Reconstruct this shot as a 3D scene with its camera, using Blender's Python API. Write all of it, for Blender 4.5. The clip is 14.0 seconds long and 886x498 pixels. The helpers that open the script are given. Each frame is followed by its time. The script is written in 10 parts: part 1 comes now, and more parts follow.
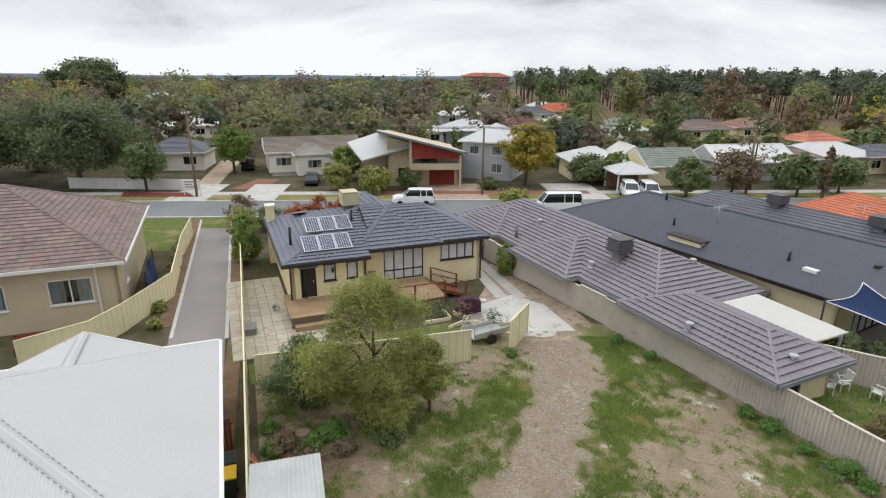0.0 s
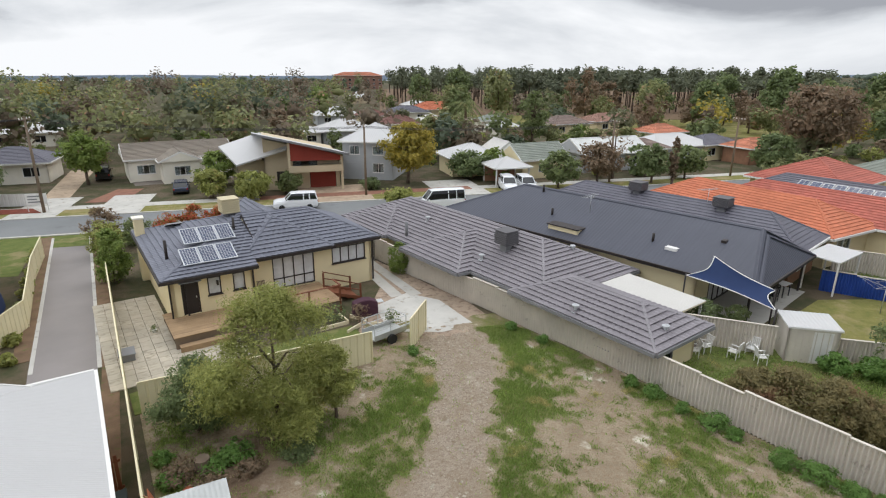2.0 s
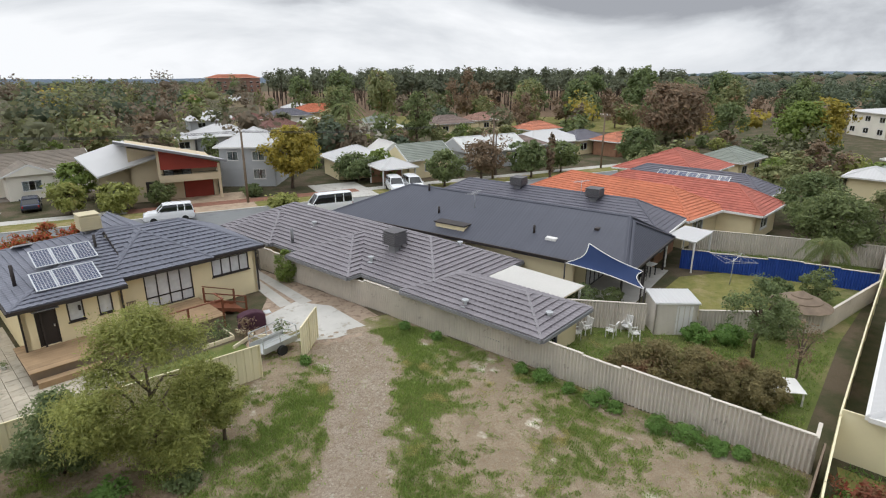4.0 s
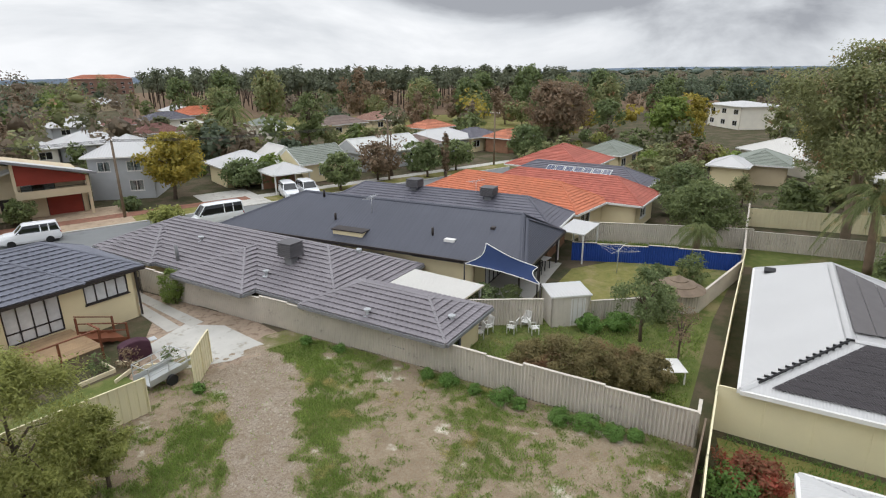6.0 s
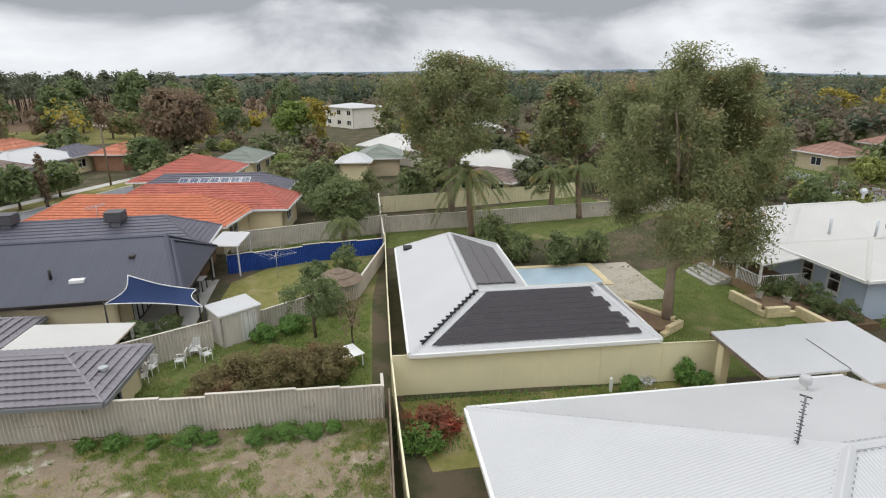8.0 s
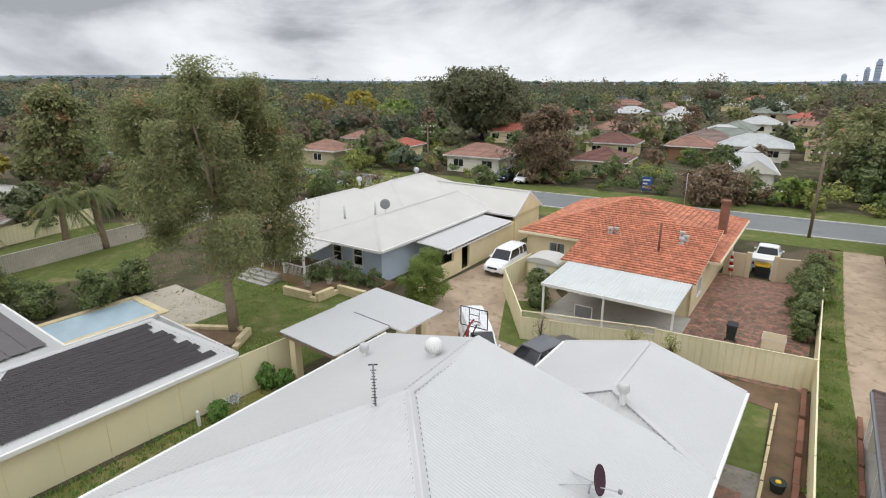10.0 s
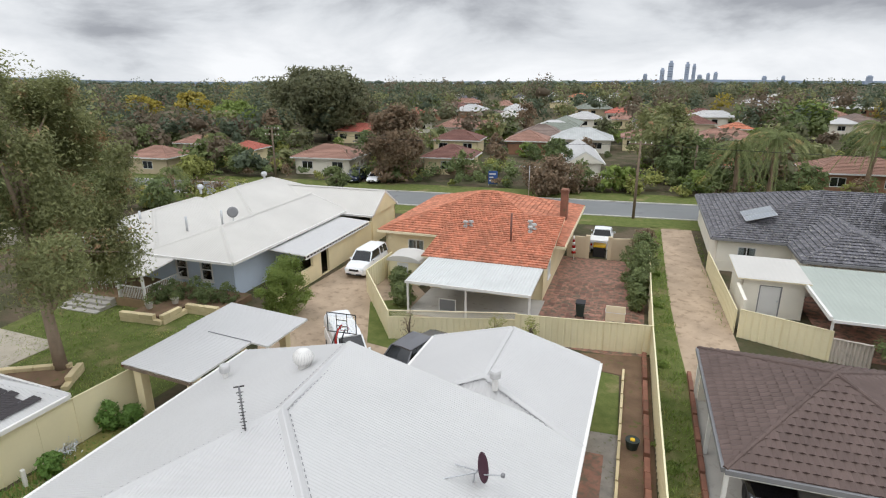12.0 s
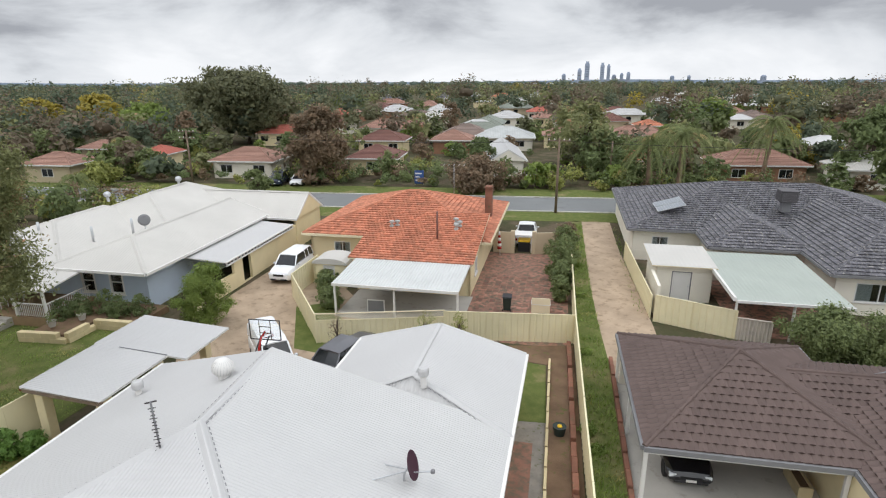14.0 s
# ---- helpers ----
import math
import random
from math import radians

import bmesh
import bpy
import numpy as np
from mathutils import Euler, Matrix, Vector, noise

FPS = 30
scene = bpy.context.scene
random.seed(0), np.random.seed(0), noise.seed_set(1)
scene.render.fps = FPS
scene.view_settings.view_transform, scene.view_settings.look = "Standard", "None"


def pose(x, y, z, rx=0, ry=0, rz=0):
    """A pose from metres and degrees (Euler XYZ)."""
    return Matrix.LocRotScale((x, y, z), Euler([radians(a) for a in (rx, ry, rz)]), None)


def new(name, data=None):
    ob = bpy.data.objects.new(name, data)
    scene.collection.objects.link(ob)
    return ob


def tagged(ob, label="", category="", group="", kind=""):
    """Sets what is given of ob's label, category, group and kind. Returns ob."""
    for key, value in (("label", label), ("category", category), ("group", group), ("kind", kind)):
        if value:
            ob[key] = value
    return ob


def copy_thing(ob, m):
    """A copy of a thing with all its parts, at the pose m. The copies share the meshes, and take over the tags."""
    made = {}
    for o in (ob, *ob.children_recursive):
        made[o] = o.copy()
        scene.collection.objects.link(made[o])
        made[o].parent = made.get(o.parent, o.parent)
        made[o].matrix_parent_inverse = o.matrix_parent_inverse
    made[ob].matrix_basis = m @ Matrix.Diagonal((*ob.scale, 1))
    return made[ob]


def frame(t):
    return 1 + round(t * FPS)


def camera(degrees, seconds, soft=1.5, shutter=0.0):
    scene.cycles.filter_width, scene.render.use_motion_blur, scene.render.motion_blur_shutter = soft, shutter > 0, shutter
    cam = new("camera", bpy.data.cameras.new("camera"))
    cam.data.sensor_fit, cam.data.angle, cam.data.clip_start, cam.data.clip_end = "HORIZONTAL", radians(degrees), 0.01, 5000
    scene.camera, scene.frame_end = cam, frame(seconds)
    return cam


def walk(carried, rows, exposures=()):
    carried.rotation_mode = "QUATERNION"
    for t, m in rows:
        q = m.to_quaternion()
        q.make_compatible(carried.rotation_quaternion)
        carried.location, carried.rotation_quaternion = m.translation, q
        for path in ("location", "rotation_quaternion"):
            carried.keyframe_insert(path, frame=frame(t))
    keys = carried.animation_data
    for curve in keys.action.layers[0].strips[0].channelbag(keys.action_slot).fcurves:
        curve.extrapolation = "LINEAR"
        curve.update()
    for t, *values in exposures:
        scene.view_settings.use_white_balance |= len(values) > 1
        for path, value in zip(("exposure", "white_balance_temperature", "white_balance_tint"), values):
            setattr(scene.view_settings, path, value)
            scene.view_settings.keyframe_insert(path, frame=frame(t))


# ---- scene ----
# The drone's path: seconds, place, yaw, pitch, roll
cam = camera(76.64, 14.0, 1.15)
ROWS = [
    (0.0, -0.000, -0.002, 14.498, 0.00, -17.75, 0.54),
    (0.5, -0.080, 0.054, 14.603, -2.86, -17.91, 0.50),
    (1.0, -0.241, 0.101, 14.584, -6.02, -17.88, 0.38),
    (1.5, -0.465, 0.082, 14.565, -9.21, -17.84, 0.42),
    (2.0, -0.611, 0.054, 14.525, -12.50, -17.73, 0.43),
    (2.5, -0.635, 0.010, 14.478, -15.59, -17.64, 0.36),
    (3.0, -0.541, -0.050, 14.460, -18.57, -17.60, 0.22),
    (5.5, 0.067, 0.198, 14.756, -31.42, -17.71, -0.20),
    (6.0, 0.118, 0.261, 14.890, -34.20, -17.83, -0.35),
    (6.5, 0.163, 0.269, 14.988, -36.80, -17.92, -0.37),
    (7.0, 0.269, 0.417, 15.082, -42.80, -17.92, -0.31),
    (7.5, 0.022, 0.545, 14.969, -55.19, -17.84, -0.39),
    (8.0, -0.254, 0.727, 14.932, -70.68, -17.57, -0.48),
    (8.5, -0.069, 0.901, 15.039, -82.45, -17.46, -0.81),
    (9.0, 0.114, 0.967, 15.210, -95.07, -17.39, -0.69),
    (9.2, 0.099, 1.026, 15.284, -100.99, -17.29, -0.49),
    (11.3, 0.652, 1.330, 15.308, -128.19, -17.52, -0.13),
    (11.5, 0.681, 1.352, 15.268, -129.56, -17.41, -0.09),
    (12.0, 0.717, 1.284, 15.224, -132.60, -17.32, -0.21),
    (12.5, 0.734, 1.265, 15.215, -135.39, -17.28, -0.18),
    (13.0, 0.695, 1.249, 15.188, -137.88, -17.34, -0.33),
    (13.5, 0.617, 1.178, 15.134, -139.64, -17.33, -0.40),
    (14.0, 0.517, 1.031, 15.094, -139.93, -17.29, -0.37),
]
walk(cam, [(t, pose(x, y, z, 0, 0, yaw) @ pose(0, 0, 0, 90 + pitch, 0, 0) @ pose(0, 0, 0, 0, 0, roll)) for t, x, y, z, yaw, pitch, roll in ROWS])

# ---- overcast daylight ----
SUN_EL, SUN_AZ = 52, 130
world = bpy.data.worlds.new("overcast_sky")
scene.world = world
world.use_nodes = True
wt = world.node_tree
wt.nodes.clear()


def wnode(kind, **values):
    n = wt.nodes.new(kind)
    for k, v in values.items():
        n.inputs[k].default_value = v
    return n


def wlink(a, b):
    wt.links.new(a, b)


sky = wnode("ShaderNodeTexSky")
sky.sky_type, sky.sun_disc = "NISHITA", False
sky.sun_elevation, sky.sun_rotation = radians(SUN_EL), radians(SUN_AZ)
sky_gain = wt.nodes.new("ShaderNodeVectorMath")
sky_gain.operation = "SCALE"
sky_gain.inputs["Scale"].default_value = 0.1
wlink(sky.outputs[0], sky_gain.inputs[0])
way = wt.nodes.new("ShaderNodeTexCoord")
split = wt.nodes.new("ShaderNodeSeparateXYZ")
wlink(way.outputs["Generated"], split.inputs[0])
# cloud sheet: the direction, stretched so that clouds lie flat
flat = wt.nodes.new("ShaderNodeMapping")
flat.inputs["Scale"].default_value = (1.0, 1.0, 2.6)
flat.inputs["Location"].default_value = (3.1, 1.7, 0.4)
wlink(way.outputs["Generated"], flat.inputs[0])
clouds = wnode("ShaderNodeTexNoise", Scale=2.3, Detail=7.0, Roughness=0.55, Distortion=0.35)
wlink(flat.outputs[0], clouds.inputs["Vector"])
# darker cloud bases higher up, a bright band lower down
raise_ = wt.nodes.new("ShaderNodeMapRange")
raise_.inputs[1].default_value, raise_.inputs[2].default_value = 0.03, 0.14
raise_.inputs[3].default_value, raise_.inputs[4].default_value = 0.07, -0.10
wlink(split.outputs[2], raise_.inputs[0])
dens = wt.nodes.new("ShaderNodeMath")
dens.operation = "ADD"
wlink(clouds.outputs[0], dens.inputs[0])
wlink(raise_.outputs[0], dens.inputs[1])
# thinner cloud to the north-west, heavier to the south-east
side = wt.nodes.new("ShaderNodeVectorMath")
side.operation = "DOT_PRODUCT"
side.inputs[1].default_value = (-0.165, 0.05, 0.0)
wlink(way.outputs["Generated"], side.inputs[0])
heavier = wt.nodes.new("ShaderNodeMath")
heavier.operation = "ADD"
wlink(dens.outputs[0], heavier.inputs[0])
wlink(side.outputs["Value"], heavier.inputs[1])
# a bright break in the cloud to the east-south-east
toward = wt.nodes.new("ShaderNodeVectorMath")
toward.operation = "DOT_PRODUCT"
toward.inputs[1].default_value = (0.79, -0.62, 0.0)
wlink(way.outputs["Generated"], toward.inputs[0])
opening_up = wt.nodes.new("ShaderNodeMapRange")
opening_up.inputs[1].default_value, opening_up.inputs[2].default_value = 0.75, 1.0
opening_up.inputs[3].default_value, opening_up.inputs[4].default_value = 0.0, 0.15
wlink(toward.outputs["Value"], opening_up.inputs[0])
lighter = wt.nodes.new("ShaderNodeMath")
lighter.operation = "ADD"
wlink(heavier.outputs[0], lighter.inputs[0])
wlink(opening_up.outputs[0], lighter.inputs[1])
tone = wt.nodes.new("ShaderNodeValToRGB")
tone.color_ramp.elements[0].position, tone.color_ramp.elements[0].color = 0.33, (0.38, 0.40, 0.44, 1)
tone.color_ramp.elements[1].position, tone.color_ramp.elements[1].color = 0.62, (0.95, 0.97, 1.0, 1)
e = tone.color_ramp.elements.new(0.46)
e.color = (0.72, 0.75, 0.79, 1)
wlink(lighter.outputs[0], tone.inputs[0])
gap_noise = wnode("ShaderNodeTexNoise", Scale=0.35, Detail=4.0, Roughness=0.5)
wlink(flat.outputs[0], gap_noise.inputs["Vector"])
gap = wt.nodes.new("ShaderNodeMapRange")
gap.inputs[1].default_value, gap.inputs[2].default_value = 0.66, 0.78
gap.inputs[3].default_value, gap.inputs[4].default_value = 1.0, 0.6
wlink(gap_noise.outputs[0], gap.inputs[0])
blend = wt.nodes.new("ShaderNodeMix")
blend.data_type = "RGBA"
wlink(gap.outputs[0], blend.inputs[0])
wlink(sky_gain.outputs[0], blend.inputs[6])
wlink(tone.outputs[0], blend.inputs[7])
back = wt.nodes.new("ShaderNodeBackground")
wlink(blend.outputs[2], back.inputs[0])
over = wt.nodes.new("ShaderNodeMapRange")
over.inputs[1].default_value, over.inputs[2].default_value = 0.28, 0.85
over.inputs[3].default_value, over.inputs[4].default_value = 1.0, 2.7
wlink(split.outputs[2], over.inputs[0])
wlink(over.outputs[0], back.inputs[1])
wlink(back.outputs[0], wt.nodes.new("ShaderNodeOutputWorld").inputs[0])

sun = new("sun", bpy.data.lights.new("sun", "SUN"))
sun.data.energy, sun.data.angle, sun.data.color = 0.55, radians(20), (1.0, 0.96, 0.9)
sun.matrix_world = pose(0, 0, 60, 0, 0, SUN_AZ) @ pose(0, 0, 0, 90 - SUN_EL, 0, 0)

# ---- materials ----
def lin(r, g, b, k=1.0):
    """8-bit colour to a linear base colour."""
    out = []
    for c in (r, g, b):
        c = c / 255
        out.append(min(0.9, k * (c / 12.92 if c <= 0.04045 else ((c + 0.055) / 1.055) ** 2.4)))
    return tuple(out)


class Nodes:
    """A small builder for node materials."""

    def __init__(self, name):
        self.m = bpy.data.materials.new(name)
        self.m.use_nodes = True
        self.t = self.m.node_tree
        self.t.nodes.clear()
        self.out = self.t.nodes.new("ShaderNodeOutputMaterial")
        self.geo = self.t.nodes.new("ShaderNodeNewGeometry")

    def link(self, a, b):
        self.t.links.new(a, b)

    def put(self, socket, v):
        if isinstance(v, bpy.types.NodeSocket):
            self.link(v, socket)
        elif isinstance(v, tuple) and len(v) == 3 and len(socket.default_value) == 4:
            socket.default_value = (*v, 1)
        else:
            socket.default_value = v

    def noise(self, scale, detail=4.0, rough=0.55, stretch=None, where=None):
        n = self.t.nodes.new("ShaderNodeTexNoise")
        n.inputs["Scale"].default_value, n.inputs["Detail"].default_value, n.inputs["Roughness"].default_value = scale, detail, rough
        src = where or self.geo.outputs["Position"]
        if stretch:
            mp = self.t.nodes.new("ShaderNodeMapping")
            mp.inputs["Scale"].default_value = stretch
            self.link(src, mp.inputs[0])
            src = mp.outputs[0]
        self.link(src, n.inputs["Vector"])
        return n.outputs[0]

    def range(self, v, a, b, c=0.0, d=1.0):
        n = self.t.nodes.new("ShaderNodeMapRange")
        for i, x in enumerate((v, a, b, c, d)):
            self.put(n.inputs[i], x)
        return n.outputs[0]

    def mix(self, f, a, b, kind="MIX"):
        n = self.t.nodes.new("ShaderNodeMix")
        n.data_type, n.blend_type = "RGBA", kind
        for i, x in ((0, f), (6, a), (7, b)):
            self.put(n.inputs[i], x)
        return n.outputs[2]

    def math(self, op, a, b=0.0):
        n = self.t.nodes.new("ShaderNodeMath")
        n.operation = op
        self.put(n.inputs[0], a)
        self.put(n.inputs[1], b)
        return n.outputs[0]

    def bump(self, h, strength, dist=0.02):
        n = self.t.nodes.new("ShaderNodeBump")
        n.inputs["Strength"].default_value, n.inputs["Distance"].default_value = strength, dist
        self.link(h, n.inputs["Height"])
        return n.outputs[0]

    def done(self, colour, rough=0.8, metal=0.0, spec=0.4, normal=None):
        p = self.t.nodes.new("ShaderNodeBsdfPrincipled")
        self.put(p.inputs["Base Color"], colour)
        self.put(p.inputs["Roughness"], rough)
        self.put(p.inputs["Metallic"], metal)
        p.inputs["Specular IOR Level"].default_value = spec
        if normal:
            self.link(normal, p.inputs["Normal"])
        self.link(p.outputs[0], self.out.inputs[0])
        return self.m


def plain(name, col, rough=0.75, var=0.18, scale=0.7, fine=14.0, metal=0.0, spec=0.35, bump=0.15, island=0.0, each=0.0, stain=None, stain_at=0.6):
    """A weathered surface: broad and fine variation, small relief; island and each: lightness by piece."""
    n = Nodes(name)
    big, small = n.noise(scale), n.noise(fine, 3.0)
    dark, light = tuple(c * (1 - var) for c in col), tuple(min(0.92, c * (1 + var)) for c in col)
    c = n.mix(n.range(big, 0.3, 0.7), dark, light)
    c = n.mix(n.range(small, 0.25, 0.75, 0.0, var), c, tuple(x * 0.6 for x in col))
    if island:
        r = n.range(n.geo.outputs["Random Per Island"], 0, 1, 1 - island, 1 + island)
        g = n.t.nodes.new("ShaderNodeCombineColor")
        for i in range(3):
            n.link(r, g.inputs[i])
        c = n.mix(1.0, c, g.outputs[0], "MULTIPLY")
    if each:
        o = n.t.nodes.new("ShaderNodeObjectInfo")
        r = n.range(o.outputs["Random"], 0, 1, 1 - each, 1 + each)
        g = n.t.nodes.new("ShaderNodeCombineColor")
        for i in range(3):
            n.link(r, g.inputs[i])
        c = n.mix(1.0, c, g.outputs[0], "MULTIPLY")
    if stain:
        c = n.mix(n.range(n.noise(scale * 2.6, 6.0, 0.65), stain_at, stain_at + 0.14), c, stain)
    return n.done(c, rough, metal, spec, n.bump(small, bump))


def leafy(name, a, b, dry=None, dry_amount=0.0):
    n = Nodes(name)
    a, b, dry = [tuple(min(0.6, x * 2.22) for x in c) if c else None for c in (a, b, dry)]
    r = n.geo.outputs["Random Per Island"]
    c = n.mix(r, a, b)
    c = n.mix(n.range(n.noise(0.45, 3.0), 0.35, 0.65, 0.0, 0.6), c, tuple(x * 0.62 for x in a))
    if dry:
        c = n.mix(n.range(n.noise(0.6, 3.0), 0.62 - dry_amount, 0.72 - dry_amount * 0.6), c, dry)
    p = n.t.nodes.new("ShaderNodeBsdfPrincipled")
    n.put(p.inputs["Base Color"], c)
    p.inputs["Roughness"].default_value = 0.6
    p.inputs["Specular IOR Level"].default_value = 0.25
    tr = n.t.nodes.new("ShaderNodeBsdfTranslucent")
    n.put(tr.inputs["Color"], c)
    mx = n.t.nodes.new("ShaderNodeMixShader")
    mx.inputs[0].default_value = 0.4
    n.link(p.outputs[0], mx.inputs[1])
    n.link(tr.outputs[0], mx.inputs[2])
    n.link(mx.outputs[0], n.out.inputs[0])
    return n.m


def clear_glass(name, tint=(0.75, 0.8, 0.82), through=0.65):
    n = Nodes(name)
    tr = n.t.nodes.new("ShaderNodeBsdfTransparent")
    n.put(tr.inputs[0], tint)
    gl = n.t.nodes.new("ShaderNodeBsdfGlossy")
    gl.inputs["Roughness"].default_value = 0.03
    fr = n.t.nodes.new("ShaderNodeFresnel")
    fr.inputs[0].default_value = 1.5
    mx = n.t.nodes.new("ShaderNodeMixShader")
    n.link(n.range(fr.outputs[0], 0, 1, 0.06, 0.9), mx.inputs[0])
    n.link(tr.outputs[0], mx.inputs[1])
    n.link(gl.outputs[0], mx.inputs[2])
    n.link(mx.outputs[0], n.out.inputs[0])
    return n.m


def lawn_mat(name, a, b, bare, amount):
    n = Nodes(name)
    c = n.mix(n.range(n.noise(1.6, 6.0), 0.3, 0.7), a, b)
    c = n.mix(n.range(n.noise(0.35, 5.0, 0.6), amount, amount + 0.12), c, bare)
    f = n.noise(40.0, 3.0)
    c = n.mix(n.range(f, 0.3, 0.7, 0.0, 0.5), c, tuple(x * 0.5 for x in a))
    return n.done(c, 0.95, 0, 0.1, n.bump(f, 0.6, 0.04))


M = {}
M["cream_wall"] = plain("cream_render", lin(226, 211, 172), 0.85, 0.06, 0.5, 25, bump=0.1)
M["tan_wall"] = plain("tan_render", lin(196, 180, 152), 0.85, 0.07, 0.5, 25)
M["white_wall"] = plain("white_weatherboard", lin(230, 224, 210), 0.7, 0.06, 0.6, 20)
M["blue_wall"] = plain("pale_blue_weatherboard", lin(188, 200, 214), 0.65, 0.05, 0.6, 20)
M["grey_wall"] = plain("grey_render", lin(176, 178, 180), 0.8, 0.06)
M["red_wall"] = plain("red_cladding", lin(138, 56, 44), 0.7, 0.1)
M["brick_wall"] = plain("brown_brick", lin(150, 112, 88), 0.9, 0.15, 1.2, 9)
M["slate_tile"] = plain("blue_grey_roof_tile", lin(110, 112, 122), 0.68, 0.08, 0.6, 18, island=0.05)
M["grey_tile"] = plain("grey_roof_tile", lin(128, 123, 127), 0.65, 0.08, 0.5, 18, island=0.05)
M["char_tile"] = plain("charcoal_roof_sheet", lin(72, 74, 84), 0.55, 0.07, 0.3, 12, island=0.04)
M["dark_tile"] = plain("dark_grey_roof_tile", lin(98, 97, 106), 0.6, 0.10, 0.5, 18, island=0.06)
M["brown_tile"] = plain("brown_grey_roof_tile", lin(128, 112, 104), 0.8, 0.12, 0.5, 14, island=0.2, stain=lin(138, 104, 95), stain_at=0.58)
M["pale_cap"] = plain("pale_grey_ridge_tile", lin(140, 136, 139), 0.7, 0.08, 0.6, 18)
M["weathered_tile"] = plain("weathered_grey_brown_tile", lin(126, 117, 106), 0.85, 0.12, 0.5, 14, island=0.1)
M["choc_tile"] = plain("chocolate_roof_tile", lin(96, 81, 76), 0.75, 0.08, 0.6, 20, island=0.10, each=0.10)
M["orange_tile"] = plain("orange_clay_tile", lin(184, 120, 94), 0.85, 0.14, 0.6, 12, island=0.26, stain=lin(150, 108, 86), stain_at=0.56)
M["bright_orange_tile"] = plain("bright_orange_clay_tile", lin(190, 114, 84), 0.78, 0.10, 0.4, 12, island=0.10)
M["red_tile"] = plain("red_clay_tile", lin(172, 100, 86), 0.82, 0.10, 0.4, 12, island=0.12)
M["pink_tile"] = plain("faded_pink_tile", lin(150, 116, 102), 0.85, 0.12, 0.5, 12, island=0.14)
M["rust_tile"] = plain("dark_red_brown_tile", lin(118, 84, 76), 0.85, 0.12, 0.5, 12, island=0.14)
M["lichen_tile"] = plain("lichen_covered_slate_tile", lin(98, 97, 102), 0.85, 0.25, 2.6, 12, island=0.34, stain=lin(172, 168, 160), stain_at=0.55)
M["white_roof"] = plain("white_steel_roof", lin(188, 187, 186), 0.5, 0.03, 0.35, 9, spec=0.4, bump=0.03)
M["cream_roof"] = plain("off_white_steel_roof", lin(194, 191, 185), 0.55, 0.05, 0.35, 9, bump=0.03)
M["green_roof"] = plain("grey_green_roof", lin(132, 138, 128), 0.7, 0.1)
M["zinc"] = plain("weathered_zinc_sheet", lin(178, 180, 178), 0.45, 0.12, 0.9, 10, metal=0.3, stain=lin(150, 120, 100), stain_at=0.66)
M["grey_sheet"] = plain("pale_grey_steel_sheet", lin(196, 198, 196), 0.5, 0.06, 0.6, 10)
M["pale_sheet"] = plain("pale_green_polycarbonate", lin(166, 173, 165), 0.4, 0.05, 0.5, 10)
M["cream_fence"] = plain("cream_steel_fence", lin(226, 216, 180), 0.6, 0.05, 0.4, 10, bump=0.03)
M["grey_fence"] = plain("cement_sheet_fence", lin(200, 192, 180), 0.9, 0.10, 0.7, 12, stain=lin(158, 150, 138), stain_at=0.6)
M["blue_fence"] = plain("blue_painted_fence", lin(44, 78, 156), 0.7, 0.12, 0.7, 12)
M["white_paint"] = plain("white_paint", lin(222, 220, 216), 0.5, 0.04)
M["cream_paint"] = plain("cream_paint", lin(226, 214, 184), 0.55, 0.05)
M["dark_trim"] = plain("dark_trim", lin(52, 46, 44), 0.5, 0.1)
M["grey_trim"] = plain("grey_trim", lin(126, 126, 128), 0.5, 0.08)
M["deck"] = plain("oiled_decking", lin(156, 130, 100), 0.7, 0.16, 1.2, 16, each=0.14)
M["rail"] = plain("red_brown_timber", lin(118, 70, 48), 0.6, 0.15, 2.0, 18)
M["wood"] = plain("weathered_timber", lin(124, 108, 92), 0.85, 0.2, 2.0, 18)
M["pale_wood"] = plain("raw_timber", lin(196, 158, 116), 0.8, 0.15, 2.0, 18)
M["asphalt"] = plain("asphalt", lin(120, 122, 122), 0.92, 0.10, 0.15, 18, bump=0.3, stain=lin(104, 105, 106), stain_at=0.58)
M["concrete"] = plain("concrete", lin(176, 172, 164), 0.9, 0.10, 0.6, 12, stain=lin(148, 142, 132), stain_at=0.58)
M["pale_concrete"] = plain("pale_concrete", lin(186, 183, 176), 0.9, 0.10, 0.5, 10, stain=lin(150, 144, 132), stain_at=0.54)
M["drive"] = plain("grey_driveway_seal", lin(134, 128, 125), 0.9, 0.07, 0.3, 16)
M["sand_drive"] = plain("pinkish_limestone_gravel", lin(172, 152, 130), 0.95, 0.2, 0.6, 16, bump=0.5, stain=lin(140, 122, 102), stain_at=0.52)
M["paver"] = plain("limestone_paver", lin(180, 171, 154), 0.9, 0.12, 0.8, 12, each=0.07, stain=lin(148, 140, 124), stain_at=0.54)
M["brick_paver"] = plain("red_brick_paver", lin(138, 102, 88), 0.95, 0.25, 1.0, 9, each=0.35, island=0.25, stain=lin(108, 96, 82), stain_at=0.45)
M["red_brick"] = plain("red_brick", lin(132, 92, 76), 0.95, 0.22, 1.2, 9, island=0.25, each=0.25, stain=lin(98, 92, 70), stain_at=0.55)
M["limestone"] = plain("limestone_block", lin(206, 190, 152), 0.95, 0.12, 1.0, 8, each=0.08, bump=0.4)
